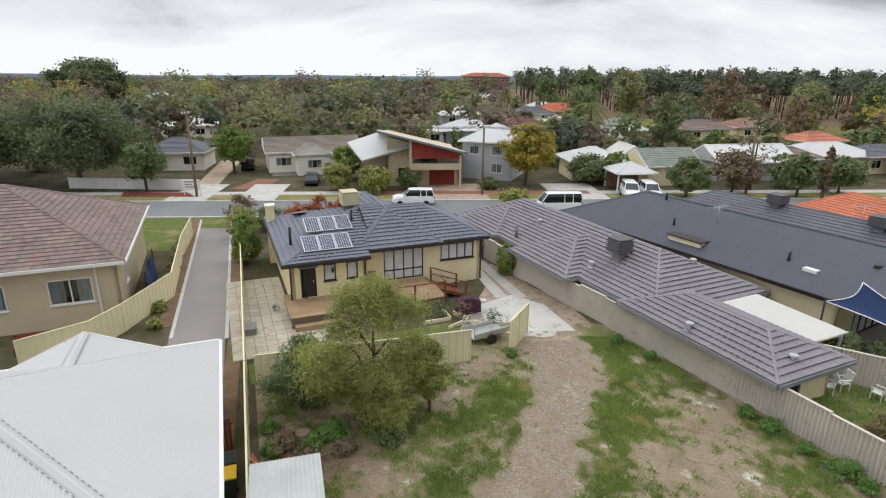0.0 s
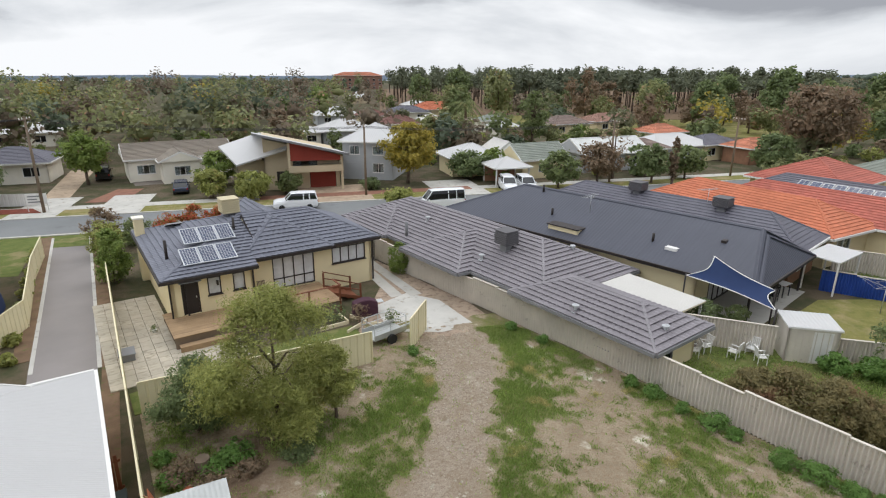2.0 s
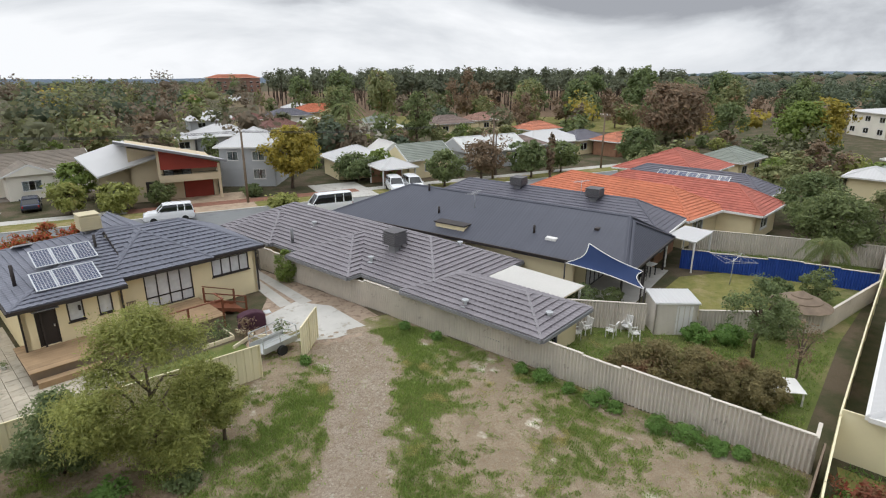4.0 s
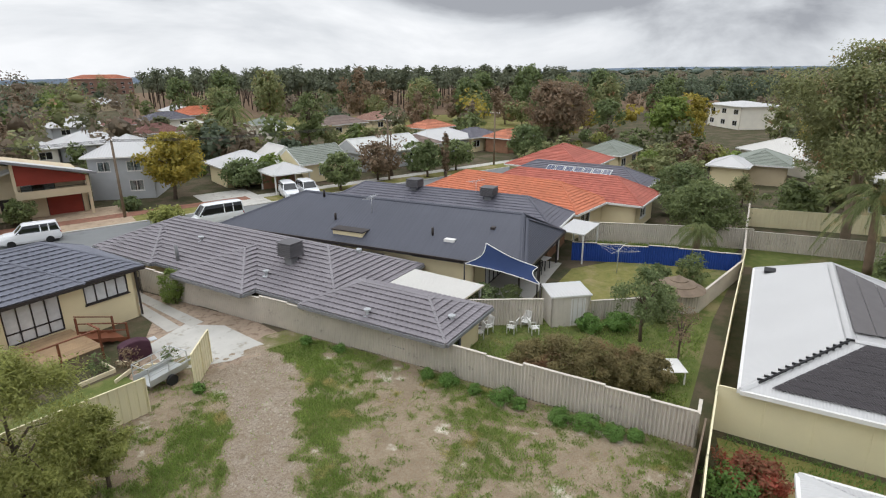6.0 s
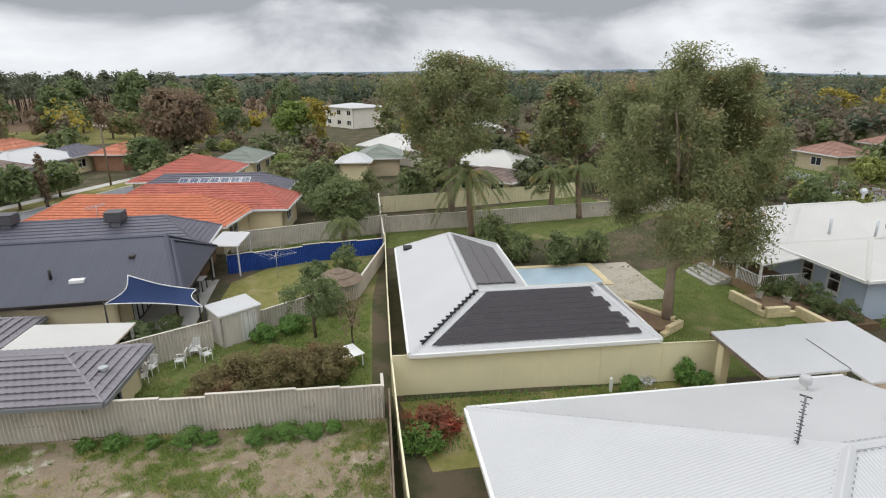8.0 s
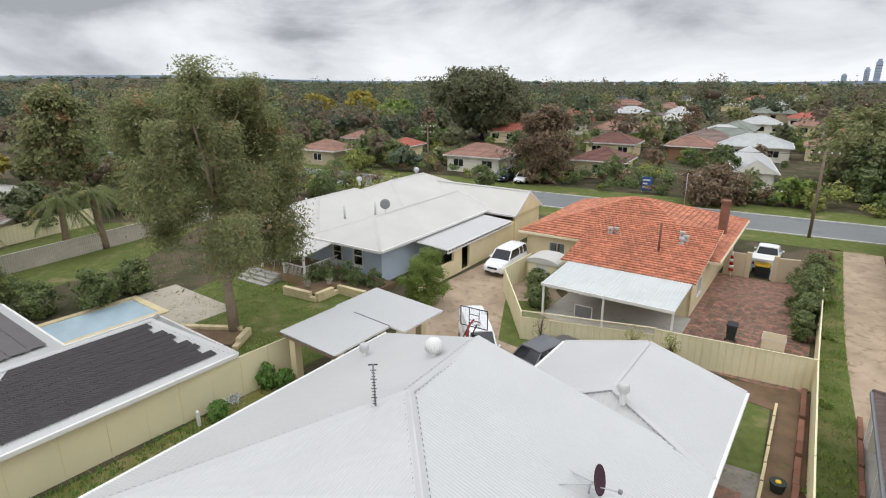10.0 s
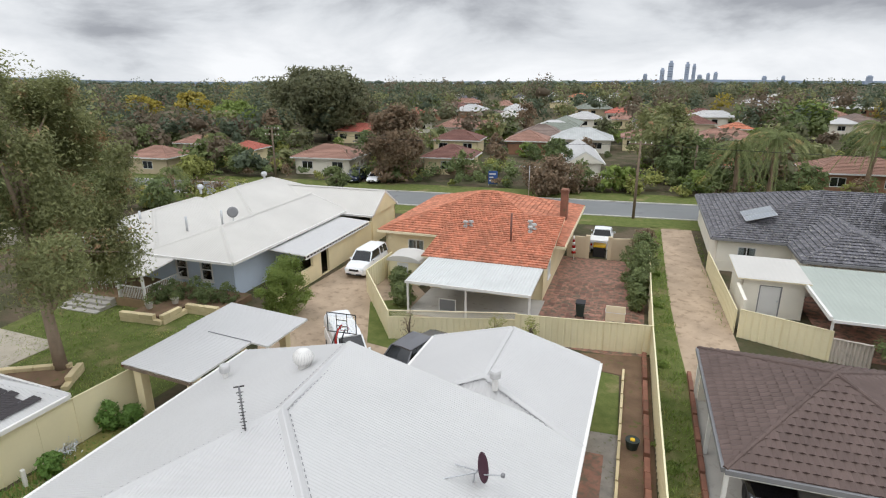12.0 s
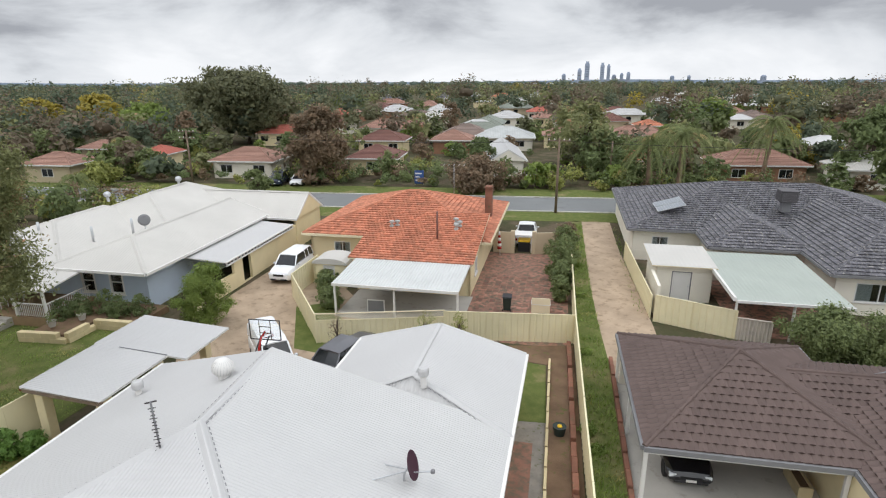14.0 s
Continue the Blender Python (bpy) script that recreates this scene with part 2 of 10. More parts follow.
M["grey_gravel"] = plain("grey_gravel", lin(136, 130, 122), 1.0, 0.2, 1.5, 26, bump=0.6, stain=lin(92, 98, 62), stain_at=0.56)
M["mulch"] = plain("red_mulch", lin(120, 62, 48), 1.0, 0.3, 1.5, 20, bump=0.6)
M["soil"] = plain("brown_garden_soil", lin(116, 94, 74), 1.0, 0.25, 1.0, 16, bump=0.6, stain=lin(92, 98, 52), stain_at=0.56)
M["side_dirt"] = plain("grey_brown_dirt", lin(158, 140, 122), 1.0, 0.18, 0.9, 16, bump=0.5, stain=lin(122, 104, 88), stain_at=0.5)
M["lawn"] = lawn_mat("green_lawn", lin(90, 104, 54), lin(120, 124, 74), lin(148, 136, 100), 0.55)
M["dry_lawn"] = lawn_mat("yellowing_lawn", lin(116, 118, 66), lin(146, 138, 86), lin(162, 146, 110), 0.52)
M["rough_land"] = lawn_mat("suburban_ground", lin(72, 76, 52), lin(92, 86, 66), lin(108, 95, 80), 0.46)
M["leaf_bush"] = leafy("olive_feathery_leaf", lin(122, 124, 70), lin(96, 100, 56), lin(118, 106, 64), 0.0)
M["leaf_scrub"] = leafy("olive_brown_scrub_leaf", lin(108, 98, 66), lin(82, 78, 54), lin(96, 72, 54), 0.04)
M["leaf_gum"] = leafy("gum_leaf", lin(110, 112, 76), lin(82, 87, 58), lin(128, 100, 78), 0.03)
M["leaf_dome"] = leafy("dull_green_leaf", lin(92, 96, 68), lin(68, 73, 54))
M["leaf_dark"] = leafy("dark_green_leaf", lin(92, 102, 66), lin(68, 78, 52))
M["leaf_mid"] = leafy("mid_green_leaf", lin(96, 104, 66), lin(72, 81, 54))
M["leaf_lime"] = leafy("bright_green_leaf", lin(102, 114, 58), lin(76, 90, 46))
M["leaf_gold"] = leafy("yellow_green_leaf", lin(134, 120, 52), lin(100, 96, 48))
M["leaf_pine"] = leafy("pine_needle", lin(84, 88, 70), lin(62, 67, 54))
M["leaf_brown"] = leafy("purple_brown_leaf", lin(112, 94, 76), lin(82, 74, 60))
M["leaf_red"] = leafy("red_tipped_leaf", lin(150, 58, 44), lin(84, 92, 46))
M["leaf_far_dark"] = leafy("distant_dark_foliage", lin(78, 86, 68), lin(58, 66, 54))
M["leaf_far_olive"] = leafy("distant_olive_foliage", lin(92, 92, 68), lin(70, 74, 56))
M["leaf_far_brown"] = leafy("distant_brown_foliage", lin(98, 86, 72), lin(76, 70, 58))
M["leaf_russet"] = leafy("russet_shrub_leaf", lin(112, 66, 52), lin(80, 74, 48), lin(132, 62, 52), 0.1)
# mild aerial haze is mixed into this leaf colour
M["leaf_horizon"] = leafy("haze_greyed_treetops", lin(92, 102, 92), lin(76, 86, 80))
M["leaf_palm"] = leafy("palm_frond_leaf", lin(102, 108, 70), lin(78, 86, 56), lin(134, 114, 80), 0.04)
M["grass"] = leafy("grass_blade", lin(86, 104, 50), lin(112, 122, 66), lin(134, 124, 84), 0.04)
M["weed"] = leafy("weed_leaf", lin(90, 114, 58), lin(68, 92, 46))
M["bark"] = plain("grey_brown_bark", lin(104, 90, 78), 0.95, 0.25, 2.0, 14, bump=0.6)
M["dark_bark"] = plain("dark_pine_bark", lin(78, 68, 60), 0.95, 0.2)
M["pale_bark"] = plain("pale_gum_bark", lin(158, 140, 122), 0.9, 0.25, 1.2, 10, bump=0.4)
M["palm_bark"] = plain("palm_trunk", lin(130, 110, 92), 0.95, 0.2, 2.0, 10, bump=0.5)
M["glass"] = clear_glass("window_glass")
M["acrylic"] = clear_glass("clear_acrylic_board", (0.97, 0.98, 0.98))
M["dark_glass"] = plain("tinted_car_glass", (0.012, 0.014, 0.016), 0.06, 0.05, spec=0.6, bump=0.0)
M["curtain_pane"] = plain("glass_before_a_pale_curtain", lin(206, 206, 206), 0.08, 0.10, 3.0, 14, spec=0.5, bump=0.0)
M["inside"] = plain("dim_interior", lin(120, 112, 104), 0.9, 0.1)
M["curtain"] = plain("pale_curtain", lin(214, 212, 206), 0.9, 0.08, 4.0)
M["black_plastic"] = plain("black_plastic", (0.02, 0.02, 0.022), 0.5, 0.1)
M["tyre"] = plain("tyre_rubber", (0.022, 0.022, 0.022), 0.85, 0.1)
M["rim"] = plain("alloy_rim", lin(176, 178, 180), 0.35, 0.06, metal=0.7)
M["chrome"] = plain("bright_metal", lin(200, 202, 204), 0.3, 0.05, metal=0.8)
M["solar"] = plain("solar_cell", lin(58, 66, 92), 0.25, 0.06, spec=0.6, bump=0.0, each=0.06)
# pale cell colour paints in the sky's reflection
M["solar_sky_sheen"] = plain("solar_cell_painted_sky_sheen", lin(150, 156, 162), 0.3, 0.06, spec=0.6, bump=0.0)
M["alu"] = plain("aluminium", lin(196, 198, 200), 0.35, 0.05, metal=0.5)
M["pool_mat"] = plain("black_pool_heating_mat", lin(62, 58, 60), 0.6, 0.08, 1.5, 14)
M["pool_mat_grey"] = plain("grey_pool_heating_mat", lin(110, 106, 106), 0.6, 0.06, 1.5, 14)
M["pool_cover"] = plain("pale_blue_pool_cover", lin(172, 192, 202), 0.3, 0.10, 0.8, 6, spec=0.6)
M["sail"] = plain("navy_shade_cloth", lin(40, 56, 92), 0.85, 0.08, 0.8, 30)
M["cooler_cream"] = plain("cream_cooler_box", lin(196, 184, 152), 0.6, 0.08)
M["cooler_dark"] = plain("dark_cooler_box", lin(92, 90, 92), 0.6, 0.08)
M["car_white"] = plain("white_car_paint", lin(232, 233, 235), 0.2, 0.02, spec=0.6, bump=0.0)
M["car_black"] = plain("black_car_paint", (0.012, 0.012, 0.014), 0.15, 0.02, spec=0.7, bump=0.0)
M["car_grey"] = plain("dark_grey_car_paint", lin(108, 108, 112), 0.22, 0.03, metal=0.4, bump=0.0)
M["car_blue"] = plain("dark_blue_car_paint", lin(44, 52, 74), 0.2, 0.02, spec=0.6, bump=0.0)
M["lamp_lens"] = plain("headlight_lens", lin(220, 224, 228), 0.1, 0.02, spec=0.7, bump=0.0)
M["tail_lens"] = plain("tail_light_lens", lin(150, 24, 20), 0.2, 0.02, spec=0.6, bump=0.0)
M["yellow_lid"] = plain("yellow_bin_lid", lin(226, 186, 46), 0.5, 0.06)
M["bin_green"] = plain("dark_green_bin", lin(46, 56, 52), 0.6, 0.08)
M["maroon"] = plain("maroon_cover_cloth", lin(72, 44, 56), 0.85, 0.1, 3.0)
M["blue_sign"] = plain("blue_sign_face", lin(62, 92, 150), 0.5, 0.05)
M["terracotta"] = plain("terracotta", lin(168, 100, 72), 0.8, 0.12)
# tower and hill base colours carry the blue of distance haze
M["tower"] = plain("haze_blue_tower", lin(164, 176, 196), 0.6, 0.12, 0.02, 0.1)
M["hill"] = plain("haze_blue_hill", lin(158, 174, 196), 1.0, 0.05, 0.002, 0.01, bump=0.0)

# ---- building tools ----
def link_mesh(name, verts, faces, material, parent=None, label="", smooth=False, kind=""):
    """One mesh object from vertices and faces in the parent's own axes."""
    me = bpy.data.meshes.new(name)
    me.from_pydata([tuple(v) for v in verts], [], faces)
    me.validate()
    if smooth:
        me.shade_smooth()
    me.materials.append(material)
    ob = new(name, me)
    if parent:
        ob.parent = parent
    return tagged(ob, label=label, kind=kind)


def part(name, bm, material, parent, label=""):
    """Links a bmesh as one mesh object under a thing or a part."""
    me = bpy.data.meshes.new(name)
    bm.to_mesh(me)
    bm.free()
    me.materials.append(material)
    ob = new(name, me)
    ob.parent = parent
    return tagged(ob, label=label)


def thing(name, x, y, rot, label, category, z=0.0, group="", kind=""):
    """An empty at the base of a thing."""
    ob = new(name)
    ob.matrix_basis = pose(x, y, z, 0, 0, rot)
    return tagged(ob, label=label, category=category, group=group, kind=kind)


def box_bm(boxes, bevel=0.0):
    """A bmesh of boxes given as (x0, x1, y0, y1, z0, z1)."""
    bm = bmesh.new()
    for x0, x1, y0, y1, z0, z1 in boxes:
        r = bmesh.ops.create_cube(bm, size=1.0)
        bmesh.ops.transform(bm, verts=r["verts"], matrix=Matrix.Translation(((x0 + x1) / 2, (y0 + y1) / 2, (z0 + z1) / 2)) @ Matrix.Diagonal((x1 - x0, y1 - y0, z1 - z0, 1)))
    if bevel:
        bmesh.ops.bevel(bm, geom=bm.edges[:], offset=bevel, segments=1, affect="EDGES")
    return bm


def boxes(name, parent, material, *dims, bevel=0.0, label=""):
    return part(name, box_bm(dims, bevel), material, parent, label)


def bar_bm(bm, a, b, w, h=None):
    """A square bar from a to b."""
    a, b = Vector(a), Vector(b)
    d = b - a
    r = bmesh.ops.create_cube(bm, size=1.0)
    q = d.to_track_quat("Z", "Y").to_matrix().to_4x4()
    bmesh.ops.transform(bm, verts=r["verts"], matrix=Matrix.Translation((a + b) / 2) @ q @ Matrix.Diagonal((w, h or w, d.length, 1)))


def bar(name, parent, material, a, b, w, h=None, label=""):
    bm = bmesh.new()
    bar_bm(bm, a, b, w, h)
    return part(name, bm, material, parent, label)


def tube(name, parent, material, path, radii, sides=8, label=""):
    """A tapered tube along a path."""
    verts, faces = [], []
    path = [Vector(p) for p in path]
    for i, p in enumerate(path):
        d = (path[min(i + 1, len(path) - 1)] - path[max(i - 1, 0)]).normalized()
        m = d.to_track_quat("Z", "Y").to_matrix()
        for k in range(sides):
            a = 2 * math.pi * k / sides
            verts.append(p + m @ Vector((math.cos(a) * radii[i], math.sin(a) * radii[i], 0)))
    for i in range(len(path) - 1):
        for k in range(sides):
            k2 = (k + 1) % sides
            faces.append((i * sides + k, i * sides + k2, (i + 1) * sides + k2, (i + 1) * sides + k))
    faces.append(tuple(range(sides))[::-1])
    faces.append(tuple((len(path) - 1) * sides + k for k in range(sides)))
    return link_mesh(name, verts, faces, material, parent, label, smooth=True)


def turned(name, parent, material, profile, at=(0, 0, 0), sides=16, label=""):
    """A turned shape from (radius, height) pairs."""
    verts, faces = [], []
    for r, z in profile:
        for k in range(sides):
            a = 2 * math.pi * k / sides
            verts.append((at[0] + r * math.cos(a), at[1] + r * math.sin(a), at[2] + z))
    for i in range(len(profile) - 1):
        for k in range(sides):
            k2 = (k + 1) % sides
            faces.append((i * sides + k, i * sides + k2, (i + 1) * sides + k2, (i + 1) * sides + k))
    faces.append(tuple(range(sides))[::-1])
    faces.append(tuple((len(profile) - 1) * sides + k for k in range(sides)))
    return link_mesh(name, verts, faces, material, parent, label)


# ---- roof coverings ----
def clipped(poly, edge):
    """A convex 2D polygon cut by the inner side of an edge (a, b), counter-clockwise."""
    (ax, ay), (bx, by) = edge
    out = []
    for i, p in enumerate(poly):
        q = poly[(i + 1) % len(poly)]
        sp = (bx - ax) * (p[1] - ay) - (by - ay) * (p[0] - ax)
        sq = (bx - ax) * (q[1] - ay) - (by - ay) * (q[0] - ax)
        if sp >= -1e-9:
            out.append(p)
        if (sp > 1e-9 and sq < -1e-9) or (sp < -1e-9 and sq > 1e-9):
            k = sp / (sp - sq)
            out.append((p[0] + k * (q[0] - p[0]), p[1] + k * (q[1] - p[1])))
    return out


class Cover:
    """Gathers the tiles or sheets of a roof's faces."""

    def __init__(self):
        self.verts, self.faces = [], []

    def flatten(self, face):
        p = [Vector(v) for v in face]
        e = (p[1] - p[0]).normalized()
        n = Vector((0, 0, 0))
        for i in range(len(p)):
            n += (p[i] - p[0]).cross(p[(i + 1) % len(p)] - p[0])
        n.normalize()
        s = n.cross(e)
        flat2 = [((v - p[0]).dot(e), (v - p[0]).dot(s)) for v in p]
        edges = [(flat2[i], flat2[(i + 1) % len(flat2)]) for i in range(len(flat2))]
        return p[0], e, s, n, flat2, edges

    def add(self, frame3, pts):
        o, e, s, n = frame3
        k = len(self.verts)
        self.verts += [o + e * x + s * y + n * h for x, y, h in pts]
        self.faces.append(tuple(range(k, k + len(pts))))

    def tiles(self, face, width, course, lift=0.03, wave=0.0, base=0.02, single=None):
        o, e, s, n, f2, edges = self.flatten(face)
        fr = (o, e, s, n)
        x0, x1 = min(p[0] for p in f2), max(p[0] for p in f2)
        top = max(p[1] for p in f2)
        for j in range(int(math.ceil(top / course))):
            s0, s1 = j * course, (j + 1) * course
            h0, h1 = base + lift, base
            if not width:
                cell = [(x0 - 1, s0), (x1 + 1, s0), (x1 + 1, s1), (x0 - 1, s1)]
                for ed in edges:
                    cell = clipped(cell, ed) if cell else cell
                if len(cell) > 2:
                    self.add(fr, [(x, y, h0 + (h1 - h0) * (y - s0) / course) for x, y in cell])
                    low = sorted(x for x, y in cell if abs(y - s0) < 1e-6)
                    if len(low) > 1:
                        self.add(fr, [(low[0], s0, 0), (low[-1], s0, 0), (low[-1], s0, h0), (low[0], s0, h0)])
                continue
            x = x0 - (width / 2 if j % 2 else 0)
            while x < x1:
                cell = [(x, s0), (x + width, s0), (x + width, s1), (x, s1)]
                cut = cell
                for ed in edges:
                    cut = clipped(cut, ed) if cut else cut
                if len(cut) > 2:
                    area = abs(sum(cut[i][0] * cut[(i + 1) % len(cut)][1] - cut[(i + 1) % len(cut)][0] * cut[i][1] for i in range(len(cut)))) / 2
                    if area > 0.995 * width * course and wave and single is not None and len(single) < 300:
                        single.append(Matrix(((e.x, s.x, n.x, (o + e * x + s * s0).x), (e.y, s.y, n.y, (o + e * x + s * s0).y), (e.z, s.z, n.z, (o + e * x + s * s0).z), (0, 0, 0, 1))))
                    elif area > 0.995 * width * course and wave:
                        k = len(self.verts)
                        m = 4
                        for i in range(m + 1):
                            w = wave * (0.5 - 0.5 * math.cos(2 * math.pi * i / m)) if i else 0
                            xx = x + width * i / m
                            for y, h in ((s0, 0.0), (s0, h0 + w), (s1, h1 + w)):
                                self.verts.append(o + e * xx + s * y + n * h)
                        for i in range(m):
                            a, b = k + 3 * i, k + 3 * (i + 1)
                            self.faces += [(a, b, b + 1, a + 1), (a + 1, b + 1, b + 2, a + 2)]
                    elif area > 0.02 * width * course:
                        jig = 0.004 * ((hash((j, int(x * 50))) % 7) - 3) / 3
                        self.add(fr, [(px, py, h0 + jig + (h1 - h0) * (py - s0) / course) for px, py in cut])
                        low = sorted(px for px, py in cut if abs(py - s0) < 1e-6)
                        if len(low) > 1:
                            self.add(fr, [(low[0], s0, 0), (low[-1], s0, 0), (low[-1], s0, h0 + jig), (low[0], s0, h0 + jig)])
                x += width

    def ribs(self, face, pitch, height, base=0.01):
        o, e, s, n, f2, edges = self.flatten(face)
        fr = (o, e, s, n)
        x, x1 = min(p[0] for p in f2), max(p[0] for p in f2)
        y0, y1 = min(p[1] for p in f2) - 1, max(p[1] for p in f2) + 1
        while x < x1:
            for a, b, ha, hb in ((0, 0.5, 0, height), (0.5, 1, height, 0)):
                xa, xb = x + a * pitch, x + b * pitch
                cut = [(xa, y0), (xb, y0), (xb, y1), (xa, y1)]
                for ed in edges:
                    cut = clipped(cut, ed) if cut else cut
                if len(cut) > 2:
                    self.add(fr, [(px, py, base + ha + (hb - ha) * (px - xa) / (xb - xa)) for px, py in cut])
            x += pitch

    def cap(self, a, b, r=0.13, step=0.42, drop=0.5):
        """Ridge or hip caps from a to b."""
        a, b = Vector(a), Vector(b)
        d = b - a
        count = max(1, round(d.length / step))
        side = d.cross(Vector((0, 0, 1))).normalized()
        up = side.cross(d).normalized()
        shape = [(-1.0, -drop), (-0.6, 0.45), (0.0, 0.75), (0.6, 0.45), (1.0, -drop)]
        for i in range(count):
            k = len(self.verts)
            for t, g in ((i / count, 1.0), ((i + 1.06) / count, 0.86)):
                for x, y in shape:
                    self.verts.append(a + d * t + side * (x * r * g) + up * (y * r * g + 0.02))
            m = len(shape)
            for q in range(m - 1):
                self.faces.append((k + q, k + q + 1, k + m + q + 1, k + m + q))
            self.faces.append(tuple(range(k, k + m)))

    def flash(self, a, b, r=0.16):
        """A flat folded capping for steel roofs."""
        a, b = Vector(a), Vector(b)
        d = b - a
        side = d.cross(Vector((0, 0, 1))).normalized()
        up = side.cross(d).normalized()
        k = len(self.verts)
        for t in (a, b):
            for x, y in ((-1, -0.25), (-0.15, 0.3), (0.15, 0.3), (1, -0.25)):
                self.verts.append(t + side * (x * r) + up * (y * r + 0.03))
        for q in range(3):
            self.faces.append((k + q, k + q + 1, k + 5 + q, k + 4 + q))

    def ticks(self, a, b, r=0.2, step=0.23):
        """Grey quads drawing the shade in the open ends of corrugations along a capping."""
        a, b = Vector(a), Vector(b)
        d = b - a
        side = d.cross(Vector((0, 0, 1))).normalized()
        up = side.cross(d).normalized()
        t = d.normalized()
        for i in range(int(d.length / step)):
            for s in (-1, 1):
                p = a + t * (i * step) + side * (s * r) + up * (0.03 - 0.25 * r)
                k = len(self.verts)
                self.verts += [p, p + t * step * 0.55, p + t * step * 0.55 + side * (s * 0.03) - up * 0.006, p + side * (s * 0.03) - up * 0.006]
                self.faces.append((k, k + 1, k + 2, k + 3))

    def into(self, name, material, parent, label="", kind=""):
        if self.faces:
            return link_mesh(name, self.verts, self.faces, material, parent, label, kind=kind)


def roof_faces(u0, u1, v0, v1, eave, slope, axis, h0, h1):
    """Faces, ridge and hips of one roof wing; h0 and h1 are the runs of its hips, 0 for a gable."""
    if axis == "v":
        faces, lines, gables = roof_faces(v0, v1, u0, u1, eave, slope, "u", h0, h1)
        sw = lambda p: (p[1], p[0], p[2])
        return [[sw(p) for p in (f[1], f[0], *f[:1:-1])] for f in faces], [(sw(a), sw(b)) for a, b in lines], [[sw(p) for p in g] for g in gables]
    half, vm = (v1 - v0) / 2, (v0 + v1) / 2
    top = eave + half * slope
    a, b = (u0 + h0, vm, top), (u1 - h1, vm, top)
    c = [(u0, v0, eave), (u1, v0, eave), (u1, v1, eave), (u0, v1, eave)]
    if b[0] - a[0] < 0.05:
        m = ((a[0] + b[0]) / 2, vm, top)
        return [[c[0], c[1], m], [c[1], c[2], m], [c[2], c[3], m], [c[3], c[0], m]], [(q, m) for q in c], []
    faces, lines, gables = [[c[0], c[1], b, a], [c[2], c[3], a, b]], [(a, b)], []
    if h1 > 0:
        faces.append([c[1], c[2], b])
        lines += [(c[1], b), (c[2], b)]
    else:
        gables.append([c[1], c[2], b])
    if h0 > 0:
        faces.append([c[3], c[0], a])
        lines += [(c[3], a), (c[0], a)]
    else:
        gables.append([c[3], c[0], a])
    return faces, lines, gables


def roof(parent, u0, u1, v0, v1, eave, slope, axis="u", h0=None, h1=None, uncapped=(), style="tile", mat="grey_tile", tile=(0.33, 0.33, 0.03, 0.0), wall="cream_wall", gutter="white_paint", caps=None, thin=False, pieces=()):
    """One wing of a roof: boarding, tiles or sheets, caps, gutters and gable ends."""
    half = (v1 - v0) / 2 if axis == "u" else (u1 - u0) / 2
    h0, h1 = half if h0 is None else h0, half if h1 is None else h1
    faces, lines, gables = roof_faces(u0, u1, v0, v1, eave, slope, axis, h0, h1)
    lines = [p for i, p in enumerate(lines) if i not in uncapped]
    verts, fs = [], []
    for f in [*faces, [(u0, v0, eave), (u0, v1, eave), (u1, v1, eave), (u1, v0, eave)]]:
        ids = []
        for x, y, z in f:
            p = (round(x, 4), round(y, 4), round(z - 0.01, 4))
            if p not in verts:
                verts.append(p)
            ids.append(verts.index(p))
        fs.append(tuple(ids))
    link_mesh("roof", verts, fs, M[mat], parent)
    cover, single = Cover(), []
    for i, f in enumerate(faces):
        if style == "tile" and i in pieces:
            cover.tiles(f, *tile, single=single)
        elif style == "tile":
            cover.tiles(f, *tile)
        else:
            cover.ribs(f, tile[0], tile[1])
    if single:
        w, course, lift, wave = tile
        verts, quads = [], []
        for i in range(5):
            b = wave * (0.5 - 0.5 * math.cos(math.pi * i / 2)) if i else 0
            verts += [(w * i / 4, 0, 0), (w * i / 4, 0, 0.02 + lift + b), (w * i / 4, course, 0.02 + b)]
        for i in range(4):
            quads += [(3 * i, 3 * i + 3, 3 * i + 4, 3 * i + 1), (3 * i + 1, 3 * i + 4, 3 * i + 5, 3 * i + 2)]
        me = bpy.data.meshes.new("roof_tile")
        me.from_pydata(verts, [], quads)
        me.materials.append(M[mat])
        for m in single:
            ob = new("roof_tile", me)
            ob.parent = parent
            ob.matrix_basis = m @ pose(0, 0, random.uniform(-0.003, 0.003))
    cover.into("roof_tiles" if style == "tile" else "roof_sheeting", M[mat], parent, kind="stuff")
    top = Cover()
    for a, b in lines:
        if style == "tile":
            top.cap(a, b)
        else:
            top.flash(a, b)
    top.into("ridge_capping", M[caps or mat], parent, kind="stuff")
    if style != "tile" and tile[0] < 0.13:
        ends = Cover()
        for a, b in lines:
            ends.ticks(a, b)
        ends.into("rib_end_shade", M["grey_trim"], parent, kind="stuff")
    for g in gables:
        link_mesh("gable", [(x, y, z - 0.02) for x, y, z in g], [(0, 1, 2)], M[wall], parent)
        for a, b in ((g[0], g[2]), (g[1], g[2])):
            bar("bargeboard", parent, M[gutter], (a[0], a[1], a[2] - 0.05), (b[0], b[1], b[2] - 0.05), 0.06, 0.2)
